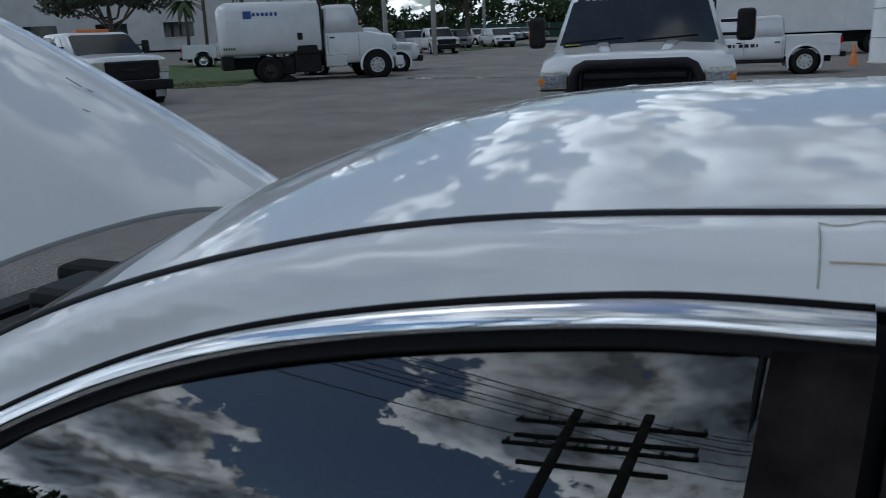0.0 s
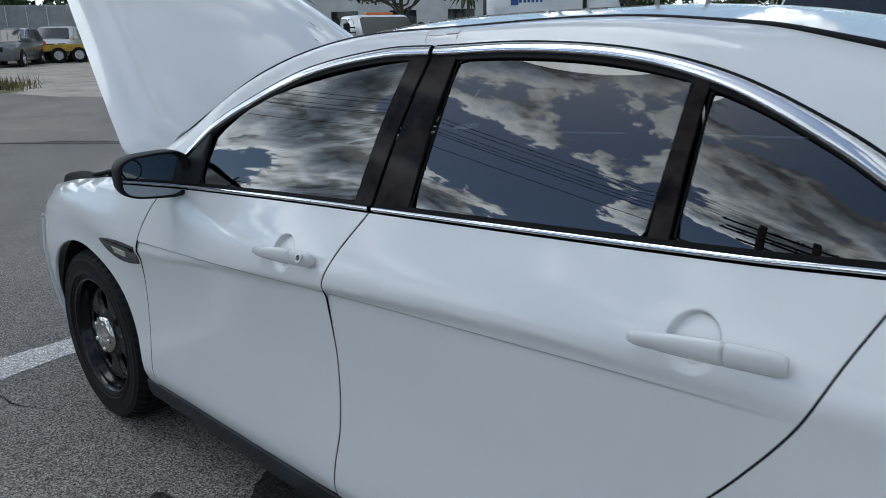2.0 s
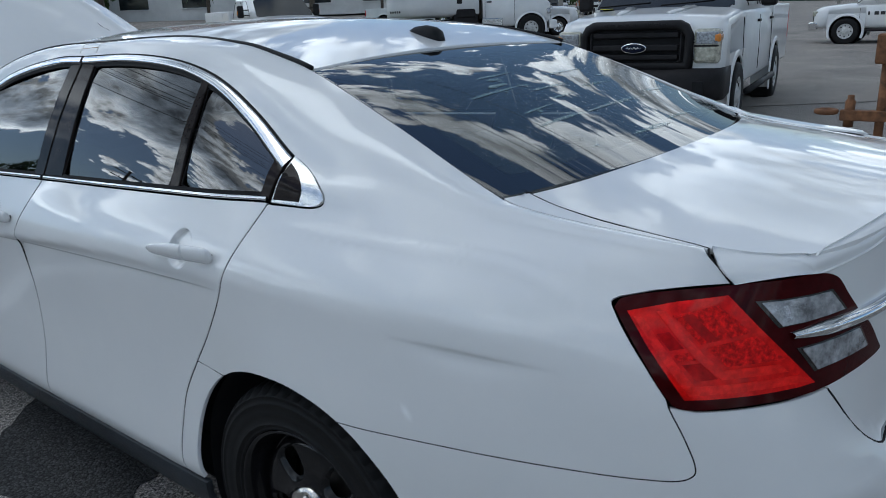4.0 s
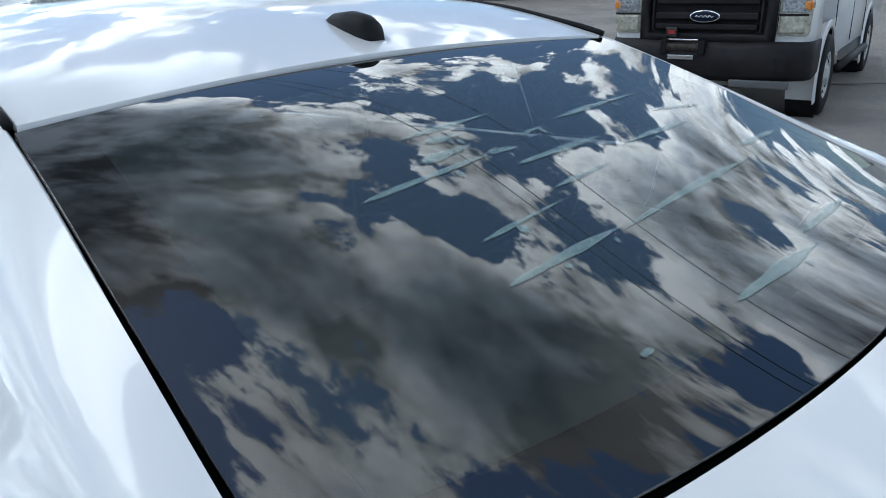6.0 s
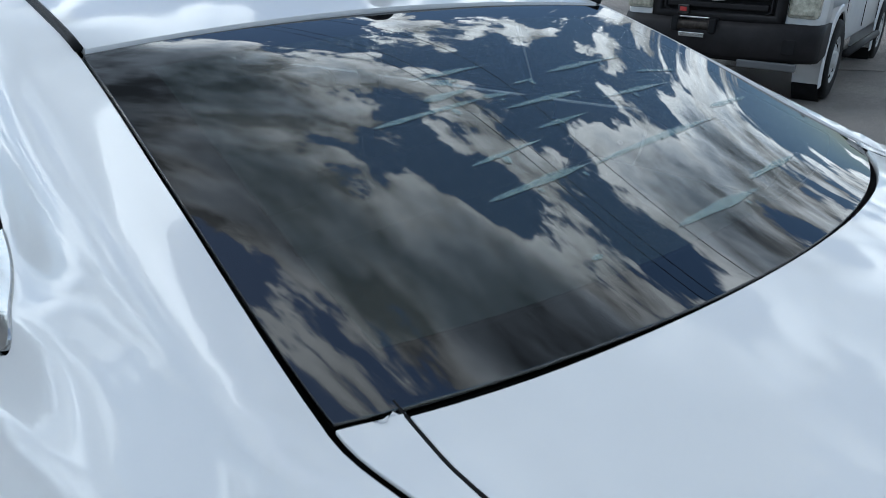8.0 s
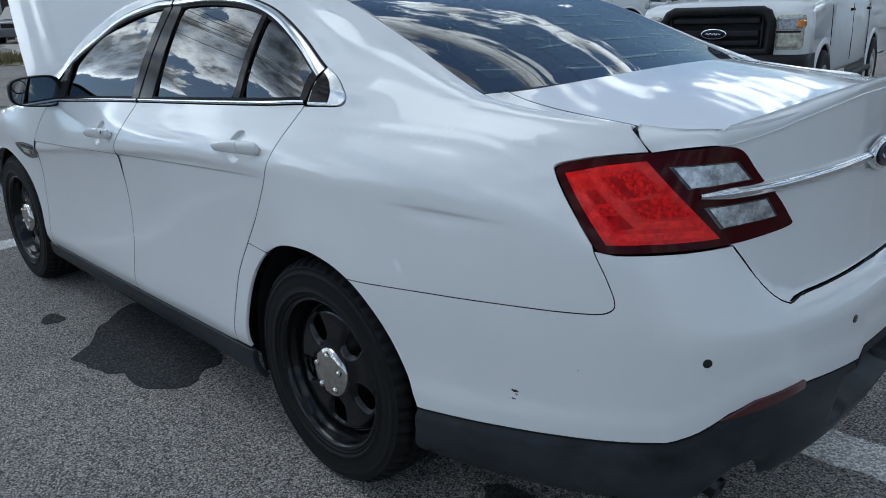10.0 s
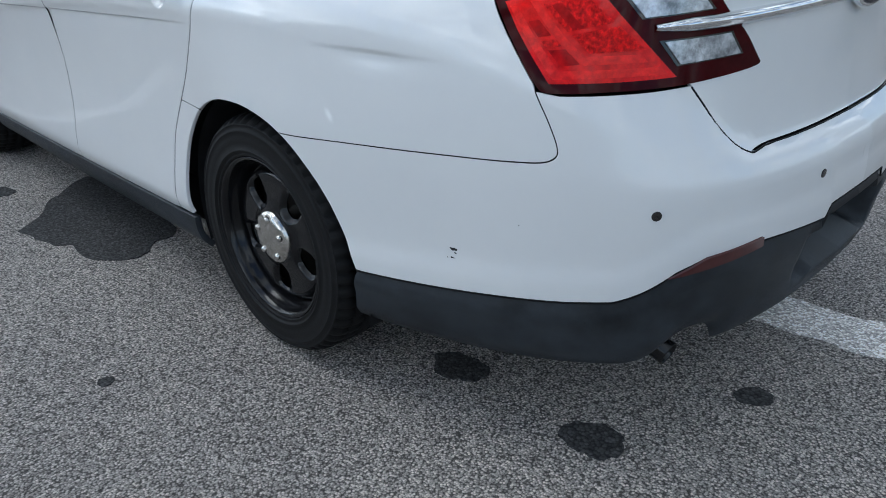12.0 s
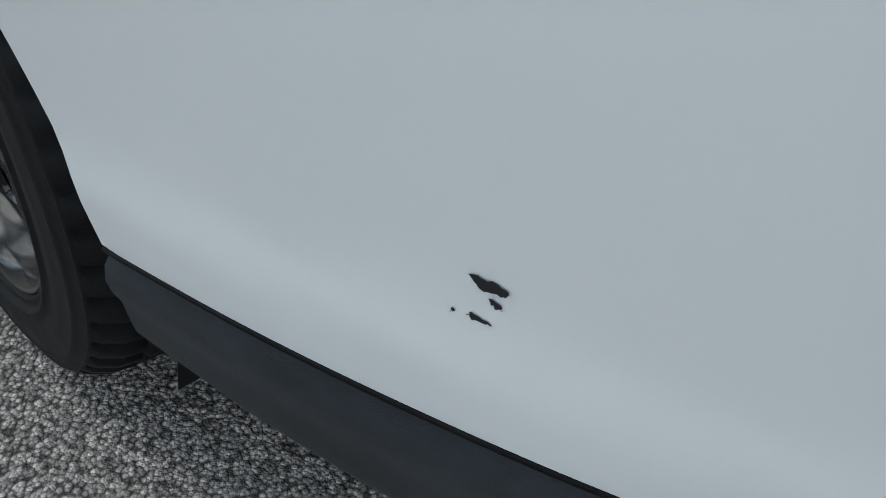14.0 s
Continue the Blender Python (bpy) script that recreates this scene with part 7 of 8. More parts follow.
    if front == "guard":
        near_front(ob, w, hood)
    else:
        g = box_part("grille", (-w + .34, -.03, .70), (w - .34, .10, hood - .17), GRILLE, ob, .04)
        for k in range(3):
            z = .78 + (hood - 1.03) * k / 2
            box_part("grille_bar", (-w + .37, -.045, z), (w - .37, -.02, z + .045), GRILLE if front == "dark" else CHROME, g, .008)
        oval("badge", (0, -.05, (.70 + hood - .17) / 2), (0, -1, 0), .13, .055, NAVY, g, .012, 24)
        for s in (-1, 1):
            box_part("headlamp", (s * (w - .33), -.01, .86), (s * (w - .05), .16, hood - .17), LAMP_YELLOW, ob, .03)
        box_part("front_bumper", (-w + .02, -.10, .42), (w - .02, .16, .68), GRILLE if front == "dark" else CHROME, ob, .05)
    return ob


def near_front(ob, w, hood):
    """Thick black grille frame, lamps, heavy bumper and a winch."""
    bm = bmesh.new()

    def surround(k, y):
        z0, z1 = .80, 1.365
        t = k
        pts = [(-.66 + t, z0 + t), (-.66 + t * .9, z1 - .16 - t * .2), (-.60 + t * .8, z1 - .05 - t * .7), (-.50 + t * .5, z1 - t), (.50 - t * .5, z1 - t), (.60 - t * .8, z1 - .05 - t * .7), (.66 - t * .9, z1 - .16 - t * .2), (.66 - t, z0 + t)]
        return [(x, y, z) for x, z in pts]
    loft(bm, [surround(0, .12), surround(0, -.02), surround(.025, -.055), surround(.075, -.055), surround(.095, -.03), surround(.095, .06)], cap=False)
    g = part("grille", bm, GRILLE, ob, "thick black plastic grille frame")
    box_part("grille_back", (-.57, .02, .86), (.57, .05, 1.28), DARK, g, .005)
    for z0, z1, y in ((1.175, 1.235, -.03), (1.03, 1.10, -.045), (.93, .99, -.035)):
        box_part("grille_bar", (-.50, y, z0), (.50, .03, z1), GRILLE, g, .014)
    bm = bmesh.new()
    tube(bm, [(-.53, -.02, 1.24), (-.53, -.02, .92), (-.46, -.02, .885), (.46, -.02, .885), (.53, -.02, .92), (.53, -.02, 1.24)], .012, 8)
    part("inner_frame", bm, GRILLE, g)
    bd = oval("badge", (0, -.052, 1.062), (0, -1, 0), .150, .060, CHROME, g, .014, 40)
    oval("badge_field", (0, -.066, 1.062), (0, -1, 0), .136, .050, NAVY, bd, .006, 40)
    bm = bmesh.new()
    tube(bm, [(x, -.077, 1.062 + .012 * math.sin(x * 150) * (1 - 5 * abs(x))) for x in np.linspace(-.09, .09, 60)], .0045, 6)
    part("badge_script", bm, CHROME, bd)
    for k in range(9):
        x = -.34 + .085 * k
        if k != 5:
            box_part("raised_letter_bar", (x - .026, -.060, 1.313), (x + .026, -.04, 1.336), GRILLE, g, .004)
    for s in (-1, 1):
        lamp = box_part("headlamp", (s * .665, -.005, .885), (s * .955, .22, 1.265), LAMP_YELLOW, ob, .035, "aged yellowish headlamp")
        box_part("lamp_cell", (s * .69, -.014, 1.095), (s * .935, .02, 1.235), CLEAR_LENS, lamp, .02)
        box_part("lamp_cell", (s * .69, -.014, .91), (s * .915, .02, 1.065), LAMP_YELLOW, lamp, .03)
        box_part("turn_signal", (s * .885, -.018, 1.12), (s * .960, .16, 1.21), AMBER, lamp, .02)
        box_part("lamp_rib", (s * .675, -.016, 1.07), (s * .94, .01, 1.09), GRILLE, lamp, .004)
    bm = bmesh.new()
    rings = []
    for x in (-1.0, -.96, -.80, -.60, -.40, .40, .60, .80, .96, 1.0):
        e = abs(x)
        yb = -.14 + (.26 if e > .99 else .14 if e > .9 else .03 if e > .7 else 0)
        zt, zb = (.83, .47) if e > .55 else (.82, .46)
        back = .47 if e > .95 else .20
        rings.append([(x * 1.012, back, zb + .05), (x, yb + .04, zb), (x, yb, zb + .06), (x, yb, zt - .08), (x, yb + .05, zt), (x * 1.012, back, zt)])
    loft(bm, rings)
    bump_ = part("front_bumper", bm, GRILLE, ob, "heavy black steel bumper")
    for s in (-1, 1):
        box_part("lamp_pocket", (s * .60, -.125, .55), (s * .82, -.10, .70), DARK, bump_, .02)
        bm = bmesh.new()
        rnd = random.Random(3)
        box(bm, (s * .30, -.128, .40), (s * .86, -.08, .475), .012)
        part("scraped_skirt", bm, GREY_PAINT, bump_, smooth=False)
    bm = bmesh.new()
    m = Matrix.Translation((-.17, -.12, .765)) @ Matrix.Rotation(radians(90), 4, "Y")
    revolve(bm, [(0, -.17), (.055, -.17), (.055, -.14), (.043, -.135)] + [(.043 + .004 * (k % 2), -.13 + .26 * k / 24) for k in range(25)] + [(.043, .135), (.055, .14), (.055, .17), (0, .17)], m, 24)
    winch = tagged(part("winch", bm, RUST_STEEL, ob), "steel winch drum in the bumper")
    for x in (-.36, .02):
        box_part("winch_end", (x - .035, -.18, .70), (x + .035, -.05, .84), BLACK_PLASTIC, winch, .012)
    box_part("fairlead", (-.30, -.20, .655), (-.04, -.17, .70), SILVER, winch, .006)
    box_part("winch_bar", (-.32, -.145, .835), (-.02, -.13, .85), CHROME, winch, .004)
    sw = box_part("winch_box", (-.36, -.13, .86), (-.24, -.06, .96), GLOSS_BLACK, ob, .012)
    box_part("red_tag", (-.335, -.134, .895), (-.265, -.13, .935), RED_PAINT, sw, .001)


F250 = pickup("white heavy-duty pickup with black grille, aged headlamps and a front winch", (-1.13, 6.62), math.degrees(.15), WHITE, 6.25, 2.0, 1.46, 2.10, 3.6, .415, 2.75, "guard", RIM_WHITE)
box_part("dash_paper", (-.80, 1.12, 1.50), (-.64, 1.22, 1.505), PAPER, F250, .001)
for x in (-.30, .30):
    bm = bmesh.new()
    loft(bm, [[(x - .05, .35, 1.43), (x + .05, .35, 1.43), (x + .03, .35, 1.455), (x - .03, .35, 1.455)], [(x * 1.25 - .09, 1.1, 1.49), (x * 1.25 + .09, 1.1, 1.49), (x * 1.25 + .05, 1.1, 1.52), (x * 1.25 - .05, 1.1, 1.52)]])
    part("hood_ridge", bm, WHITE, F250)
for x in (-.45, .35):
    bm = bmesh.new()
    tube(bm, [(x - .35, 1.12, 1.525), (x + .30, 1.18, 1.56)], .010, 6)
    part("wiper", bm, SEAL, F250)
for k in range(4):
    box_part("number_bar", (-.62 + .075 * k, 1.775, 2.00), (-.575 + .075 * k, 1.785, 2.04), RIM_WHITE, F250, .001)


lettered = pickup("white pickup with dark lettering and a brush guard", (-3.5, 25.8), -86, WHITE, 5.4, 1.9, 1.18, 1.80, 3.35, .39, 2.45, "plain", RIM_WHITE)
for s in (-1, 1):
    for k in range(9):
        box_part("lettering_bar", (s * .949, 1.55 + .17 * k, .86), (s * .953, 1.55 + .17 * k + (.12 if k % 4 else .05), .96), BLACK_PAINT, lettered, .001)
pickup("white pickup with grille lamps, parked behind the sweeper truck", (-15.0, 30.6), 131, WHITE, 5.8, 2.0, 1.26, 1.93, 3.6, .39, 2.5, "dark", RIM_CHROME)
pickup("white crew-cab pickup parked on the far side of the lot", (-21.5, 49.5), 40, WHITE, 5.8, 2.0, 1.22, 1.88, 3.6, .39, 2.4, "dark", RIM_CHROME)
pickup("white lifted crew-cab pickup beyond the lawn", (-26.5, 37.0), 125, WHITE, 5.8, 2.0, 1.30, 1.95, 3.6, .43, 2.5, "dark", RIM_CHROME)
pickup("white pickup with red tail lamps beside the dry grass", (-40.5, 8.4), 150, WHITE, 5.8, 2.0, 1.30, 1.95, 3.6, .43, 2.5, "dark", RIM_CHROME)


def utility_truck(at, turn):
    ob = pickup("white crew-cab truck with a utility service body", at, turn, WHITE, 6.6, 2.1, 1.36, 1.98, 3.9, .41, 2.3, "dark", RIM_WHITE, rear="none")
    body = new("service_body"); body.parent = ob
    for s in (-1, 1):
        box_part("cabinet", (s * .62, 3.65, .62), (s * 1.06, 6.6, 1.60), WHITE, body, .02)
        for a, b in ((3.72, 4.3), (4.36, 5.4), (5.46, 6.5)):
            d = box_part("cabinet_door", (s * 1.055, a, .72 if a < 4.3 or a > 5.4 else 1.05), (s * 1.072, b, 1.54), WHITE, body, .01)
            box_part("latch", (s * 1.07, (a + b) / 2 - .05, 1.12), (s * 1.085, (a + b) / 2 + .05, 1.22), GRILLE, d, .008)
    box_part("load_floor", (-.66, 3.68, .60), (.66, 6.6, .80), GREYBOX, body, .01)
    return ob


UT = utility_truck((-15.2, 14.0), 70)
box_part("warning_light_bar", (-.45, 2.1, 1.97), (.45, 2.3, 2.06), ORANGE, UT, .02)


def suv(label, at, turn, paint, length=4.8, width=1.9, hood=1.05, roof=1.72, group="", name="parked_car", category="car", r=.36):
    x0, y0 = at
    ob = thing(name, label, category, (x0, y0, floor_z(x0, y0)), turn, group)
    w = width / 2
    bm = bmesh.new()
    loft(bm, [body_ring(.0, w - .20, .42, hood - .28), body_ring(.10, w - .08, .34, hood - .16), body_ring(.35, w - .01, .30, hood - .06), body_ring(1.1, w, .28, hood + .02), body_ring(length - .6, w, .28, hood + .10), body_ring(length - .12, w - .03, .34, hood + .08), body_ring(length, w - .16, .42, hood - .05)])
    part("body", bm, paint, ob)
    tail = .10 if roof > 1.6 else .75
    cab(ob, (1.0, 1.85, length - tail - .25, length - tail, w - .03, w - .20, hood - .04, roof), paint, 3 if roof > 1.6 else 2)
    for s in (-1, 1):
        for y in (.90, length - .95):
            wheel_well(ob, s * (w - .012), y, r, s)
            truck_wheel(ob, s * (w - .075), y, r, .22, s, RIM_CHROME, 0)
        box_part("headlamp", (s * (w - .42), .02, hood - .34), (s * (w - .06), .30, hood - .18), CLEAR_LENS, ob, .03)
        box_part("tail_lamp", (s * (w - .24), length - .20, hood - .22), (s * (w - .02), length + .0, hood + .02), RED_LENS, ob, .03)
        tow_mirror(ob, s * (w - .12), 1.45, hood + .08, s, paint, False)
    box_part("grille", (-.42, -.015, hood - .40), (.42, .12, hood - .20), GRILLE, ob, .03)
    box_part("front_bumper", (-w + .12, -.05, .30), (w - .12, .2, hood - .48), paint if paint is not WHITE else GRILLE, ob, .06)
    return ob




# ---- sweeper truck ----
def sweeper(at, turn):
    x0, y0 = at
    ob = thing("street_sweeper", "white street sweeper truck with a tall tank body and blue mark", "truck", (x0, y0, floor_z(x0, y0)), turn)
    bm = bmesh.new()
    rings = []
    for y, w, z1 in ((3.05, 1.10, 2.88), (3.10, 1.18, 2.95), (6.4, 1.18, 2.95), (6.65, 1.12, 2.86), (6.78, 1.0, 2.7)):
        half = [(w - .30, 1.05), (w - .06, 1.18), (w, 1.5), (w - .01, z1 - .35), (w - .10, z1 - .12), (w - .34, z1)]
        rings.append([(x, y, z) for x, z in half] + [(-x, y, z) for x, z in half[::-1]])
    loft(bm, rings)
    tank = part("tank_body", bm, WHITE, ob)
    for s in (-1, 1):
        box_part("side_hatch", (s * 1.175, 6.0, 1.75), (s * 1.195, 6.5, 2.30), WHITE, tank, .01)
        box_part("hatch_latch", (s * 1.18, 3.75, 1.55), (s * 1.20, 3.95, 1.80), GRILLE, tank, .01)
        box_part("printed_mark", (s * 1.180, 5.55, 2.35), (s * 1.186, 5.85, 2.62), BLUE, tank, .002)
        for k in range(6):
            box_part("print_bar", (s * 1.180, 5.42 - .16 * k, 2.44), (s * 1.186, 5.52 - .16 * k, 2.56), BLUE, tank, .002)
        for k in range(5):
            box_part("number_bar", (s * 1.150, 6.60 - .09 * k, 1.28), (s * 1.165, 6.65 - .09 * k, 1.36), BLACK_PAINT, tank, .002)
    # running gear
    box_part("chassis", (-.45, .4, .55), (.45, 6.6, .95), DARK, ob, .03)
    for lo, hi in (((-1.1, 3.1, .35), (1.1, 4.1, 1.15)), ((-1.05, 4.1, .30), (1.05, 4.9, .95)), ((-1.0, 6.3, .55), (1.0, 6.75, 1.05)), ((-1.15, 3.2, 1.0), (1.15, 4.0, 1.75))):
        box_part("sweeper_gear", lo, hi, GRILLE, ob, .05)
    for s in (-1, 1):
        bm = bmesh.new()
        revolve(bm, [(.05, .10), (.40, .02), (.46, .0), (.40, .14), (.10, .30), (0, .30)], Matrix.Translation((s * .95, 4.45, 0)), 20)
        part("gutter_broom", bm, DARK, ob)
        box_part("step_box", (s * .95, 2.1, .50), (s * 1.16, 2.95, .95), SILVER, ob, .03)
        bm = bmesh.new()
        tube(bm, [(s * .95, 3.02, .9), (s * .95, 3.02, 3.15)], .075, 10)
        part("exhaust_stack" if s > 0 else "air_intake", bm, RUST_STEEL, ob)
    # cab and hood
    bm = bmesh.new()
    loft(bm, [body_ring(.10, .85, .75, 1.45, .05), body_ring(.25, 1.0, .70, 1.60, .06), body_ring(.8, 1.08, .70, 1.68, .08), body_ring(1.45, 1.12, .66, 1.78, .08), body_ring(1.6, 1.15, .62, 1.80), body_ring(2.9, 1.15, .62, 1.80)])
    part("front_body", bm, WHITE, ob)
    cab(ob, (1.38, 1.75, 2.85, 2.90, 1.12, 1.02, 1.76, 2.78), WHITE, 1)
    g = box_part("grille", (-.50, .02, .90), (.50, .14, 1.52), GRILLE, ob, .03)
    for k in range(6):
        box_part("grille_bar", (-.47, .0, .94 + .095 * k), (.47, .05, .98 + .095 * k), CHROME, g, .006)
    box_part("front_bumper", (-1.15, -.12, .45), (1.15, .20, .80), WHITE, ob, .06)
    for s in (-1, 1):
        box_part("headlamp", (s * .62, .10, 1.02), (s * 1.02, .32, 1.26), CLEAR_LENS, ob, .06)
        wheel_well(ob, s * 1.12, .95, .50, s)
        arch_lip(ob, s * 1.13, .95, .50, s, WHITE, .03)
        truck_wheel(ob, s * 1.04, .95, .50, .28, s, RIM_WHITE, 8)
        truck_wheel(ob, s * 1.02, 5.05, .50, .50, s, RUST_STEEL, 8)
        tow_mirror(ob, s * 1.05, 1.55, 2.15, s, GRILLE, True)
        box_part("door_handle", (s * 1.14, 2.55, 1.55), (s * 1.17, 2.75, 1.60), GRILLE, ob, .01)
        for y in (1.62, 2.82):
            bm = bmesh.new()
            tube(bm, [(s * 1.151, y, .80), (s * 1.151, y, 1.65)], .006, 5)
            part("door_gap", bm, SEAL, ob)
        bm = bmesh.new()
        prev = None
        for a in np.linspace(10, 170, 14):
            c, q = math.cos(radians(a)), math.sin(radians(a))
            ring = [bm.verts.new((s * e, 5.05 + .58 * c, .5 + .58 * q)) for e in (.78, 1.20)]
            if prev:
                bm.faces.new((prev[0], prev[1], ring[1], ring[0]))
            prev = ring
        part("mudguard", bm, GRILLE, ob)
    return ob


sweeper((-14.2, 26.9), 131)

# ---- far parked cars ----
for k, (paint, word) in enumerate(((WHITE, "white"), (GREY_PAINT, "dark grey"), (SILVER_PAINT, "silver"), (BLACK_PAINT, "black"))):
    base = suv(f"{word} sport-utility car in a far row", (-33.0 + 3.4 * k, 60.5 + 1.8 * k), 35, paint, group="cars in the far row")
    for q in range(4):
        x, y = -27.8 - .45 * (4 * q + k), 75 + 3.1 * (4 * q + k)
        copy_thing(base, pose(x, y, floor_z(x, y), 0, 0, 62))
    x, y = -9 + 3.4 * k, 92 - .8 * k
    copy_thing(base, pose(x, y, floor_z(x, y), 0, 0, 20))
    x, y = -22 - 3.3 * k, 64 - 2.2 * k
    copy_thing(base, pose(x, y, floor_z(x, y), 0, 0, 40))
suv("dark grey sport-utility car parked beyond the dry grass", (-35.0, 8.6), 55, GREY_PAINT, 4.5, 1.84, 1.08, 1.70)
suv("white sport-utility car parked beyond the road", (-38.5, 12.0), 55, WHITE, 4.8, 1.9, 1.10, 1.75)


# ---- trailers and box truck ----
def enclosed_trailer():
    x0, y0 = -42.5, 14.2
    ob = thing("enclosed_trailer", "grey sheet-metal enclosed trailer with a dented side", "trailer", (x0, y0, floor_z(x0, y0)), -20)
    box_part("trailer_body", (-1.1, -5.5, .65), (1.1, 2.6, 2.75), GREYBOX, ob, .06)
    for y in np.arange(-5.2, 2.5, .95):
        box_part("side_seam", (1.095, y, .72), (1.112, y + .03, 2.70), SILVER, ob, .003)
    box_part("side_door", (1.10, -.3, .80), (1.118, .55, 2.55), GREYBOX, ob, .01)
    for s in (-1, 1):
        for y in (-1.9, -1.0):
            truck_wheel(ob, s * 1.08, y, .36, .22, s, RIM_WHITE, 0)
    box_part("chassis", (-.9, -5.4, .42), (.9, 2.6, .68), DARK, ob, .02)
    bm = bmesh.new()
    tube(bm, [(0, 2.6, .52), (0, 4.2, .52)], .07, 8); tube(bm, [(0, 4.0, .52), (0, 4.0, .0)], .04, 8)
    part("drawbar", bm, DARK, ob)


enclosed_trailer()


def flatbed():
    x0, y0 = -38.2, 13.4
    ob = thing("flatbed_trailer", "yellow equipment trailer with raised ramps", "trailer", (x0, y0, floor_z(x0, y0)), -20)
    box_part("deck", (-1.0, -3.2, .62), (1.0, 2.4, .78), YELLOW, ob, .02)
    for s in (-1, 1):
        box_part("side_beam", (s * .98, -3.2, .55), (s * 1.06, 2.4, .86), YELLOW, ob, .01)
        for y in (-.9, 0.0):
            truck_wheel(ob, s * 1.10, y, .36, .22, s, RIM_WHITE, 0)
        bm = bmesh.new()
        box(bm, (s * .35, -.04, 0), (s * .85, .04, 1.1), .01, Matrix.Translation((0, 2.4, .8)) @ Matrix.Rotation(radians(55), 4, "X"))
        part("ramp", bm, YELLOW, ob, smooth=False)
    bm = bmesh.new()
    tube(bm, [(0, -3.2, .6), (0, -4.6, .55)], .06, 8); tube(bm, [(0, -4.3, .55), (0, -4.3, 0)], .04, 8)
    part("drawbar", bm, DARK, ob)


flatbed()


def box_truck():
    x0, y0 = 1.4, 39.5
    ob = thing("box_truck", "tall plain white box truck body", "truck", (x0, y0, floor_z(x0, y0)), 92)
    box_part("cargo_box", (-1.25, -4.2, 1.05), (1.25, 4.2, 4.1), WHITE, ob, .05)
    box_part("chassis", (-.5, -4.2, .55), (.5, 6.0, 1.06), DARK, ob, .03)
    box_part("cab", (-1.1, 4.35, .75), (1.1, 6.1, 2.7), WHITE, ob, .15)
    for s in (-1, 1):
        for y in (-2.6, 5.2):
            truck_wheel(ob, s * 1.05, y, .48, .28, s, RIM_WHITE, 8)
        for y in np.arange(-3.9, 4.2, 1.3):
            box_part("box_rib", (s * 1.245, y, 1.1), (s * 1.262, y + .05, 4.05), WHITE, ob, .004)


box_truck()


def white_tank():
    ob = thing("water_tank", "white upright cylindrical water tank", "tank", (3.6, 30.6, floor_z(3.6, 30.6)))
    bm = bmesh.new()
    revolve(bm, [(0, 0), (.55, 0), (.55, .06), (.50, .10), (.50, 3.9), (.46, 4.1), (.2, 4.25), (0, 4.25)], Matrix(), 28)
    part("tank_shell", bm, WHITE, ob)
    for z in (.9, 1.9, 2.9):
        bm = bmesh.new()
        tube(bm, [(.505 * math.cos(a), .505 * math.sin(a), z) for a in np.linspace(0, 2 * math.pi, 33)[:-1]], .015, 6, closed=True)
        part("tank_hoop", bm, GREYBOX, ob)


white_tank()


def tongue():
    ob = thing("trailer_tongue", "rusty iron trailer tongue with a towing ring and jack", "trailer hitch", (1.04, 6.1, 0), 6)
    bm = bmesh.new()
    box(bm, (.18, -.05, .42), (3.4, .05, .52), .01)
    part("drawbar", bm, RUSTY, ob, smooth=False)
    bm = bmesh.new()
    tube(bm, [(.06 + .085 * math.cos(a), .085 * math.sin(a), .50) for a in np.linspace(0, 2 * math.pi, 25)[:-1]], .026, 10, closed=True)
    part("towing_ring", bm, RUSTY, ob)
    for x in (.26, .70):
        bm = bmesh.new()
        revolve(bm, [(0, .36), (.045, .36), (.045, .60), (.03, .62), (.03, .66), (0, .66)], Matrix.Translation((x, 0, 0)), 10)
        part("pin", bm, RUSTY, ob)
    box_part("jack_foot", (.40, -.12, 0), (.65, .12, .03), RUSTY, ob, .005)
    bm = bmesh.new()
    tube(bm, [(.52, 0, .02), (.52, 0, 1.1)], .04, 10)
    part("jack_post", bm, RUSTY, ob)
    box_part("jack_head", (.42, -.09, .95), (.64, .09, 1.22), RUSTY, ob, .02)
    box_part("rear_frame", (3.3, -.9, .38), (3.5, .9, .56), RUSTY, ob, .02)
    for s in (-1, 1):
        truck_wheel(ob, 3.4, s * 1.02, .36, .22, 1, RIM_WHITE, 0)


tongue()


# ---- cone, hydrant, poles, wires ----
def traffic_cone(x, y):
    ob = thing("traffic_cone", "faded orange traffic cone", "traffic cone", (x, y, floor_z(x, y)))
    box_part("cone_base", (-.18, -.18, 0), (.18, .18, .04), ORANGE, ob, .01)
    bm = bmesh.new()
    revolve(bm, [(.14, .04), (.13, .08), (.035, .70), (.025, .71), (0, .71)], Matrix(), 20)
    part("cone", bm, ORANGE, ob)


traffic_cone(2.55, 29.6)


def hydrant(x, y):
    ob = thing("fire_hydrant", "yellow fire hydrant on the grass island", "fire hydrant", (x, y, floor_z(x, y) + .05))
    bm = bmesh.new()
    revolve(bm, [(0, 0), (.16, 0), (.16, .06), (.11, .08), (.11, .55), (.15, .57), (.15, .62), (.12, .72), (.05, .80), (0, .82)], Matrix(), 20)
    part("barrel", bm, YELLOW, ob)
    for a in (0, 90, 180):
        bm = bmesh.new()
        revolve(bm, [(0, .08), (.07, .08), (.07, .19), (.05, .21), (0, .21)], Matrix.Rotation(radians(a), 4, "Z") @ Matrix.Translation((0, 0, .42)) @ Matrix.Rotation(radians(90), 4, "Y"), 12)
        part("outlet_cap", bm, YELLOW, ob)


hydrant(-24.2, 66.0)


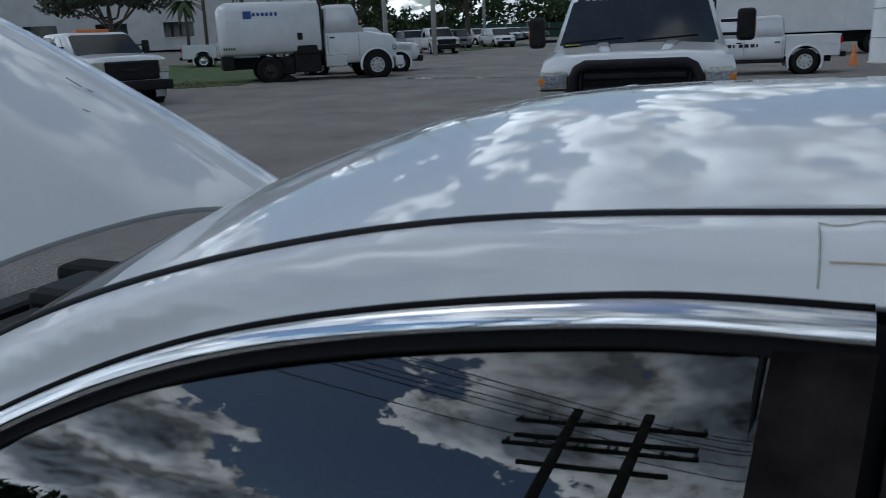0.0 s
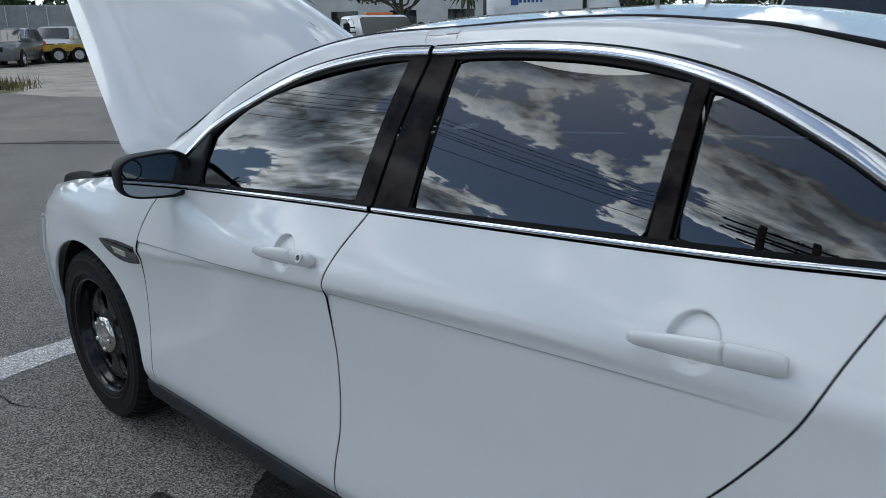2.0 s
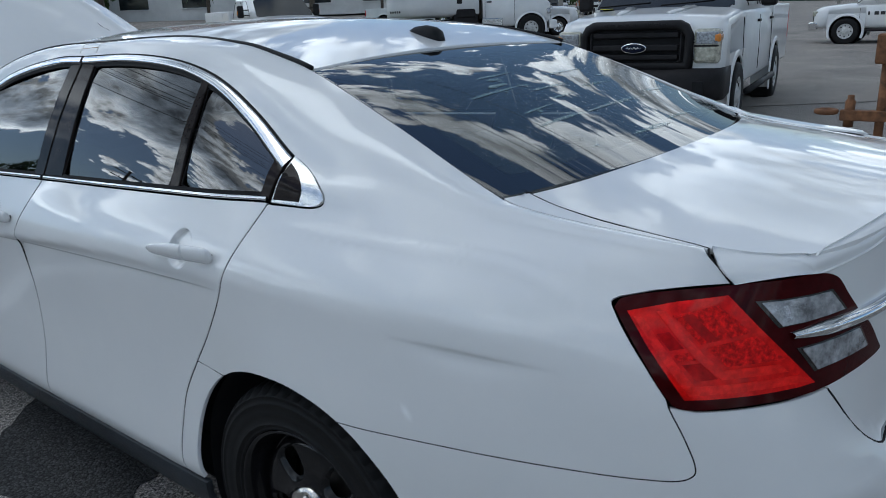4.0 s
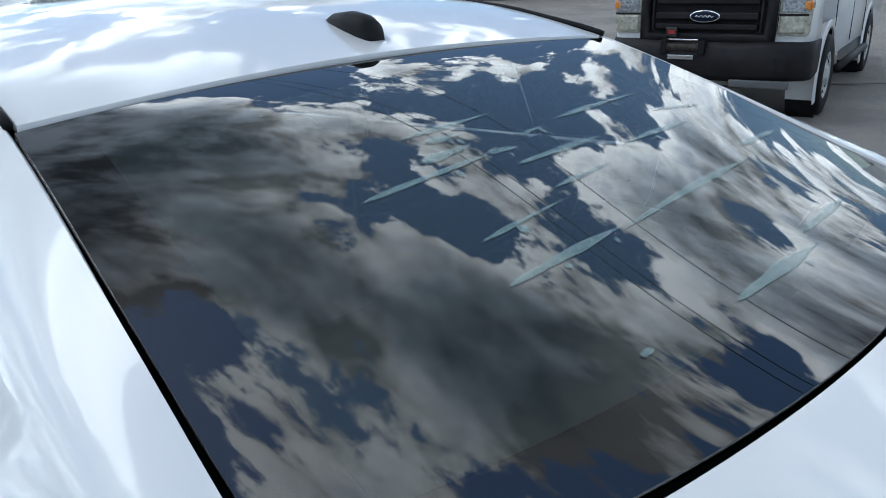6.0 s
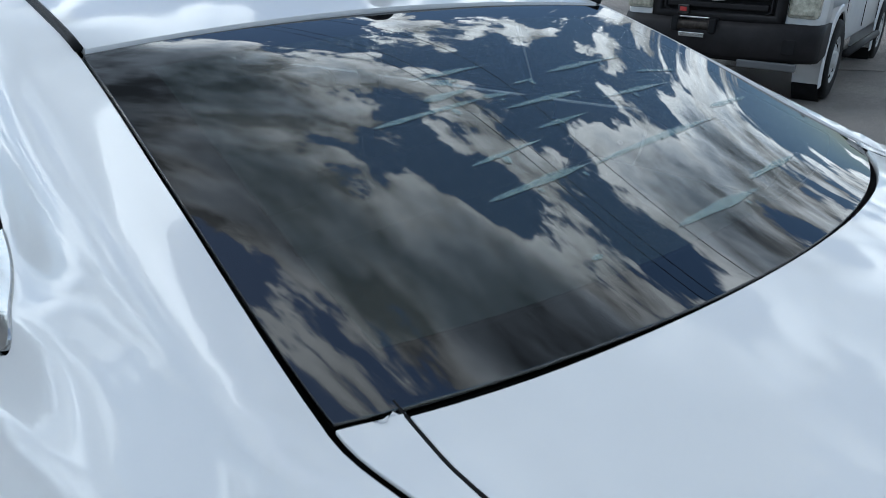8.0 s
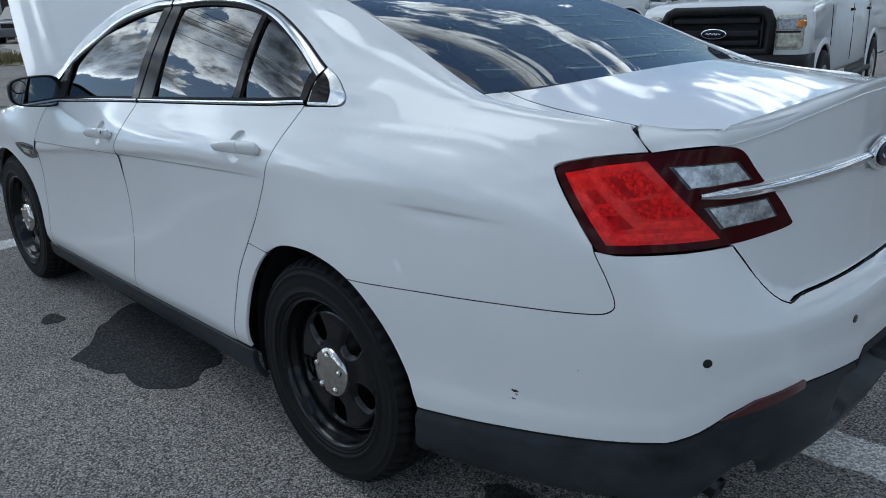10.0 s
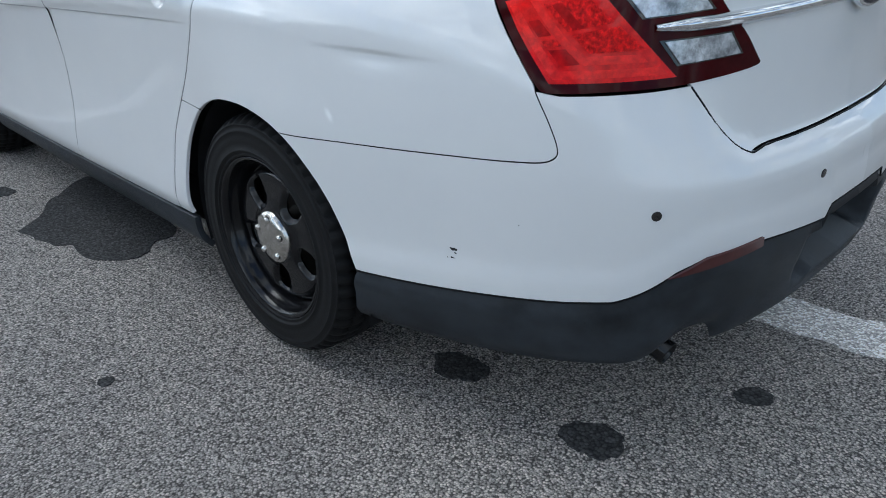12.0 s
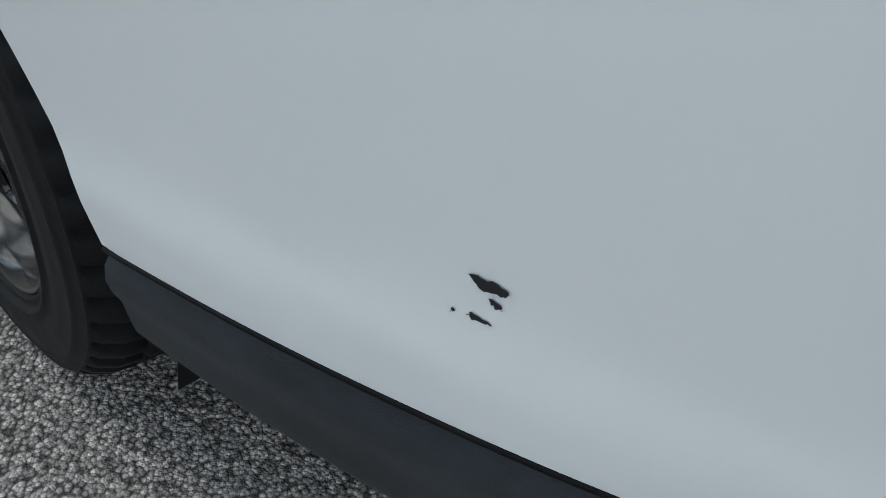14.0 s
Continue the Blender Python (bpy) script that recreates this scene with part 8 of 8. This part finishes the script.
def light_pole(x, y, h=10.0, label="tall pale concrete light pole"):
    ob = thing("light_pole", label, "street lamp", (x, y, floor_z(x, y)), group="light poles")
    bm = bmesh.new()
    tube(bm, [(0, 0, 0), (0, 0, h)], .17, 10)
    part("pole", bm, CONCRETE, ob)
    box_part("lamp_head", (-.2, -1.1, h - .12), (.2, .1, h + .02), GREYBOX, ob, .04)


for x, y in ((-34.2, 48.0), (-32.3, 49.2), (-24.5, 46.0), (-21.0, 46.2), (-30, 80), (-17, 95), (-44, 60)):
    light_pole(x, y)

WOOD_DARK = mat("weathered_pole_wood", (.09, .075, .06), .85, var=.4, vscale=6, bump=.6, bscale=80)
CABLE = mat("black_cable", (.01, .01, .011), .5)


def utility_pole(x, y, h=10.5, arms=((9.9, 1.3), (8.9, 1.3)), turn=0.0):
    ob = thing("utility_pole", "weathered wooden utility pole with crossarms", "utility pole", (x, y, floor_z(x, y)), turn, "utility poles")
    bm = bmesh.new()
    revolve(bm, [(0, 0), (.17, 0), (.12, h), (0, h)], Matrix(), 12)
    part("pole", bm, WOOD_DARK, ob)
    for z, w in arms:
        arm = box_part("crossarm", (-w, -.07, z - .06), (w, .07, z + .06), WOOD_DARK, ob, .01)
        for k in (-1, -.45, .45, 1):
            bm = bmesh.new()
            revolve(bm, [(0, 0), (.035, 0), (.06, .05), (.035, .09), (.05, .13), (.02, .18), (0, .18)], Matrix.Translation((k * (w - .08), 0, z + .06)), 10)
            part("insulator", bm, GREYBOX, arm)


for x, y, t in ((-4.6, -14.1, 0), (-3.0, -14.1, 0), (-40, -22, 90), (28, -20, 90), (5.5, -34, 40), (-18, -33, 90)):
    utility_pole(x, y, turn=t)
bm = bmesh.new()
box(bm, (-5.4, -14.36, 8.2), (-2.2, -14.22, 8.35), .01)
box(bm, (-5.8, -14.36, 9.3), (-1.8, -14.22, 9.45), .01)
tagged(part("pole_brace", bm, WOOD_DARK, smooth=False), "timber crossarms joining two utility poles", "utility pole")


def cable(a, b, sag, label="black overhead cable strung between poles", r=.013):
    bm = bmesh.new()
    a, b = Vector(a), Vector(b)
    tube(bm, [a + (b - a) * t - Vector((0, 0, sag * 4 * t * (1 - t))) for t in np.linspace(0, 1, 26)], r, 5)
    tagged(part("overhead_cable", bm, CABLE), label, "cable", group="overhead cables")


for dy, z in ((-1.2, 10.1), (-.55, 10.1), (.55, 10.1), (1.2, 10.1), (-1.2, 9.1), (1.2, 9.1)):
    cable((-40, 9.9 + dy, z + 1), (-3.8 + dy, -14.1, z), .8, r=.016)
    cable((-3.8 + dy, -14.1, z), (28, -20 + dy, z), .9, r=.016)
for dy, z in ((0, 10.2), (.5, 10.2), (1.4, 9.4)):
    cable((-40, 9 + dy, z + 1), (30, 10 + dy, z), 1.2)
utility_pole(-40, 9.9, 11.6, ((11.2, 1.2),), 90)
utility_pole(30, 10.9, 10.6, ((10.2, 1.2),), 90)

# ---- buildings and fence ----
TAN = mat("brown_cladding", (.23, .13, .08), .8, var=.15, vscale=.8)
STUCCO = mat("white_stucco", (.62, .62, .60), .9, var=.1, vscale=.6, bump=.3, bscale=20)
GREEN_MESH = mat("green_fence_cloth", (.015, .05, .035), .9, var=.3, vscale=2)


def warehouse():
    ob = thing("warehouse", "long white warehouse with a brown upper band", "building", (-84, 66, floor_z(-84, 66) - .2), 46)
    box_part("wall", (-30, -14, 0), (34, 14, 6.2), STUCCO, ob, .05)
    box_part("brown_band", (-30.1, -14.1, 6.2), (34.1, 14.1, 10.0), TAN, ob, .05)
    box_part("roof", (-30.3, -14.3, 10.0), (34.3, 14.3, 10.4), STUCCO, ob, .05)
    for k in range(9):
        x = -27 + 7 * k
        w = box_part("window", (x, -14.06, 1.4), (x + 3.2, -13.9, 3.0), FAR_GLASS, ob, .02)
        box_part("window_sill", (x - .1, -14.16, 1.28), (x + 3.3, -13.95, 1.40), STUCCO, w, .02)


warehouse()


def fence(x0, y0, x1, y1, h=2.2):
    a, b = Vector((x0, y0)), Vector((x1, y1))
    n = int((b - a).length / 4)
    ob = thing("fence", "dark green screened chain-link fence", "fence", (x0, y0, floor_z(x0, y0)), math.degrees(math.atan2(y1 - y0, x1 - x0)))
    L = (b - a).length
    for k in range(n):
        p, q = L * k / n, L * (k + 1) / n
        w0 = a + (b - a) * (k + .5) / n
        dz = floor_z(w0.x, w0.y) - floor_z(x0, y0)
        box_part("fence_screen", (p, -.02, dz - .1), (q, .02, dz + h), GREEN_MESH, ob, 0)
        box_part("fence_post", (p - .04, -.05, dz - .3), (p + .04, .05, dz + h + .1), GREYBOX, ob, .01)


fence(-62, 128, 26, 104)

# ---- trees ----
LEAF = mat("tree_leaves", (.045, .075, .022), .75, var=.5, vscale=.7, detail=2)
LEAF_GREY = mat("grey_green_leaves", (.075, .09, .06), .8, var=.45, vscale=.8, detail=2)
PALM = mat("palm_leaves", (.05, .085, .025), .7, var=.4, vscale=2)
BARK = mat("bark", (.11, .09, .07), .9, var=.35, vscale=8, bump=.6, bscale=50)


def leaf_cloud(rng, blobs, per, size):
    """Small leaves scattered through a set of uneven clumps."""
    V, F = [], []
    for cx, cy, cz, rx, rz in blobs:
        d = rng.normal(size=(per, 3))
        d /= np.linalg.norm(d, axis=1, keepdims=True)
        rad = rng.uniform(.45, 1.05, (per, 1)) ** .6
        c = np.array([cx, cy, cz]) + d * rad * np.array([rx, rx, rz])
        a = rng.normal(size=(per, 3)); a /= np.linalg.norm(a, axis=1, keepdims=True)
        b = np.cross(a, rng.normal(size=(per, 3))); b /= np.linalg.norm(b, axis=1, keepdims=True)
        s = size * rng.uniform(.6, 1.4, (per, 1))
        base = len(V)
        q = np.stack([c - a * s, c - b * s * .5, c + a * s, c + b * s * .5], 1).reshape(-1, 3)
        V += q.tolist()
        F += [(base + 4 * k, base + 4 * k + 1, base + 4 * k + 2, base + 4 * k + 3) for k in range(per)]
    return V, F


def tree(x, y, h, spread, leaf, label, seed):
    rng = np.random.default_rng(seed)
    ob = thing("tree", label, "tree", (x, y, floor_z(x, y)), group="trees")
    bm = bmesh.new()
    revolve(bm, [(0, -.1), (h * .045, -.1), (h * .032, h * .25), (h * .02, h * .55), (0, h * .7)], Matrix(), 10)
    for k in range(7):
        a = rng.uniform(0, 6.28)
        r = spread * rng.uniform(.4, .8)
        tube(bm, [(0, 0, h * .28 + .03 * h * k), (math.cos(a) * r * .4, math.sin(a) * r * .4, h * .45), (math.cos(a) * r, math.sin(a) * r, h * rng.uniform(.55, .85))], h * .012, 5)
    part("trunk", bm, BARK, ob)
    blobs = []
    for k in range(26):
        a, r = rng.uniform(0, 6.28), spread * math.sqrt(rng.uniform(0, 1)) * .8
        z = h * (.52 + .36 * (1 - (r / spread) ** 2) * rng.uniform(.3, 1.1))
        blobs.append((math.cos(a) * r, math.sin(a) * r, z, spread * rng.uniform(.20, .34), h * rng.uniform(.08, .14)))
    V, F = leaf_cloud(rng, blobs, 170, h * .028)
    me = bpy.data.meshes.new("crown")
    me.from_pydata(V, [], F)
    me.materials.append(leaf)
    c = new("crown", me)
    c.parent = ob


tree(-43.5, 40.5, 6.8, 5.0, LEAF_GREY, "wide grey-green shade tree before a warehouse", 3)
tree(-50, 22, 8, 4.5, LEAF, "dark green tree behind trailers", 4)
tree(-56, 30, 9, 5, LEAF, "dark green tree behind trailers", 5)
tree(-47, 9, 8, 4.5, LEAF, "dark green tree beyond the road", 6)
tree(-36, 62, 8, 4.5, LEAF, "dark green tree beyond the parked cars", 7)
tree(-28, 70, 8, 4.0, LEAF, "dark green tree beyond the parked cars", 8)


def palm(x, y, h, seed):
    rng = np.random.default_rng(seed)
    ob = thing("palm_tree", "green fan palm with a slender trunk", "palm tree", (x, y, floor_z(x, y)), group="palms")
    bm = bmesh.new()
    tube(bm, [(0, 0, -.1), (.1, 0, h * .5), (0, .1, h)], .16, 8)
    part("trunk", bm, BARK, ob)
    for k in range(16):
        a, up = rng.uniform(0, 6.28), rng.uniform(-.4, 1.0)
        bm = bmesh.new()
        prev = None
        for t in np.linspace(0, 1, 8):
            r = 2.2 * t
            z = h + up * 1.6 * t - 1.7 * t * t
            wdt = .26 * math.sin(math.pi * min(1, .12 + t * .9))
            c = Vector((math.cos(a) * r, math.sin(a) * r, z))
            sd = Vector((-math.sin(a), math.cos(a), 0))
            ring = [bm.verts.new(c + sd * wdt - Vector((0, 0, wdt * .4))), bm.verts.new(c), bm.verts.new(c - sd * wdt - Vector((0, 0, wdt * .4)))]
            if prev:
                bm.faces.new((prev[0], prev[1], ring[1], ring[0])); bm.faces.new((prev[1], prev[2], ring[2], ring[1]))
            prev = ring
        part("frond", bm, PALM, ob)


for k, (x, y, h) in enumerate(((-54, 60, 5), (-50, 58, 7), (-47, 60, 6.5), (-40, 92, 8), (-62, 44, 4))):
    palm(x, y, h, 20 + k)


def woods(name, line, h, depth, label, seed, per=120, step=2.2):
    """A far belt of trees, too many to count."""
    rng = np.random.default_rng(seed)
    blobs = []
    for (ax, ay), (bx, by) in zip(line, line[1:]):
        n = int(math.hypot(bx - ax, by - ay) / step)
        for k in range(n):
            t = k / n
            x, y = ax + (bx - ax) * t, ay + (by - ay) * t
            top = h * (.7 + .3 * math.sin(x * .17 + y * .11 + seed) + rng.uniform(-.12, .12))
            g = floor_z(x, y)
            for q in range(5):
                blobs.append((x + rng.uniform(-2, 2), y + rng.uniform(-depth, depth), g + top * (.12 + .19 * q), rng.uniform(1.4, 2.6), rng.uniform(1.0, 1.7)))
    V, F = leaf_cloud(rng, blobs, per, .42)
    me = bpy.data.meshes.new(name)
    me.from_pydata(V, [], F)
    me.materials.append(LEAF)
    tagged(new(name, me), label, "trees", kind="stuff")


woods("far_woods", [(-75, 118), (-40, 132), (30, 112), (60, 95)], 9, 3, "belt of dark green trees behind the fence", 1)
woods("far_woods", [(-95, 60), (-70, 20), (-60, -10), (-45, -40)], 9, 3, "belt of dark green trees beyond the lot", 2)
woods("far_woods", [(-60, -46), (-10, -40), (50, -44)], 6, 3, "belt of dark trees across the road", 5)


def tufts():
    """Grass blades on the strips nearest the lot."""
    rng = np.random.default_rng(12)
    V, F = [], []
    for (cx, cy, rx, ry), n, h in (((-22.6, 3.6, 1.4, 1.8), 2600, .32), ((-24, 0, 2, 4), 1800, .30), ((-19.6, 21, 1.6, 1.6), 900, .08)):
        for _ in range(n):
            x, y = rng.normal(cx, rx * .5), rng.normal(cy, ry * .5)
            z = floor_z(x, y) + .02
            a, hh = rng.uniform(0, 6.28), h * rng.uniform(.4, 1.2)
            dx, dy = math.cos(a) * .02, math.sin(a) * .02
            lx, ly = rng.normal(0, hh * .3, 2)
            b = len(V)
            V += [(x - dx, y - dy, z), (x + dx, y + dy, z), (x + lx, y + ly, z + hh)]
            F.append((b, b + 1, b + 2))
    me = bpy.data.meshes.new("grass_tufts")
    me.from_pydata(V, [], F)
    me.materials.append(DRY_TURF)
    tagged(new("grass_tufts", me), "tufts of dry yellow grass", "grass", kind="stuff")


tufts()
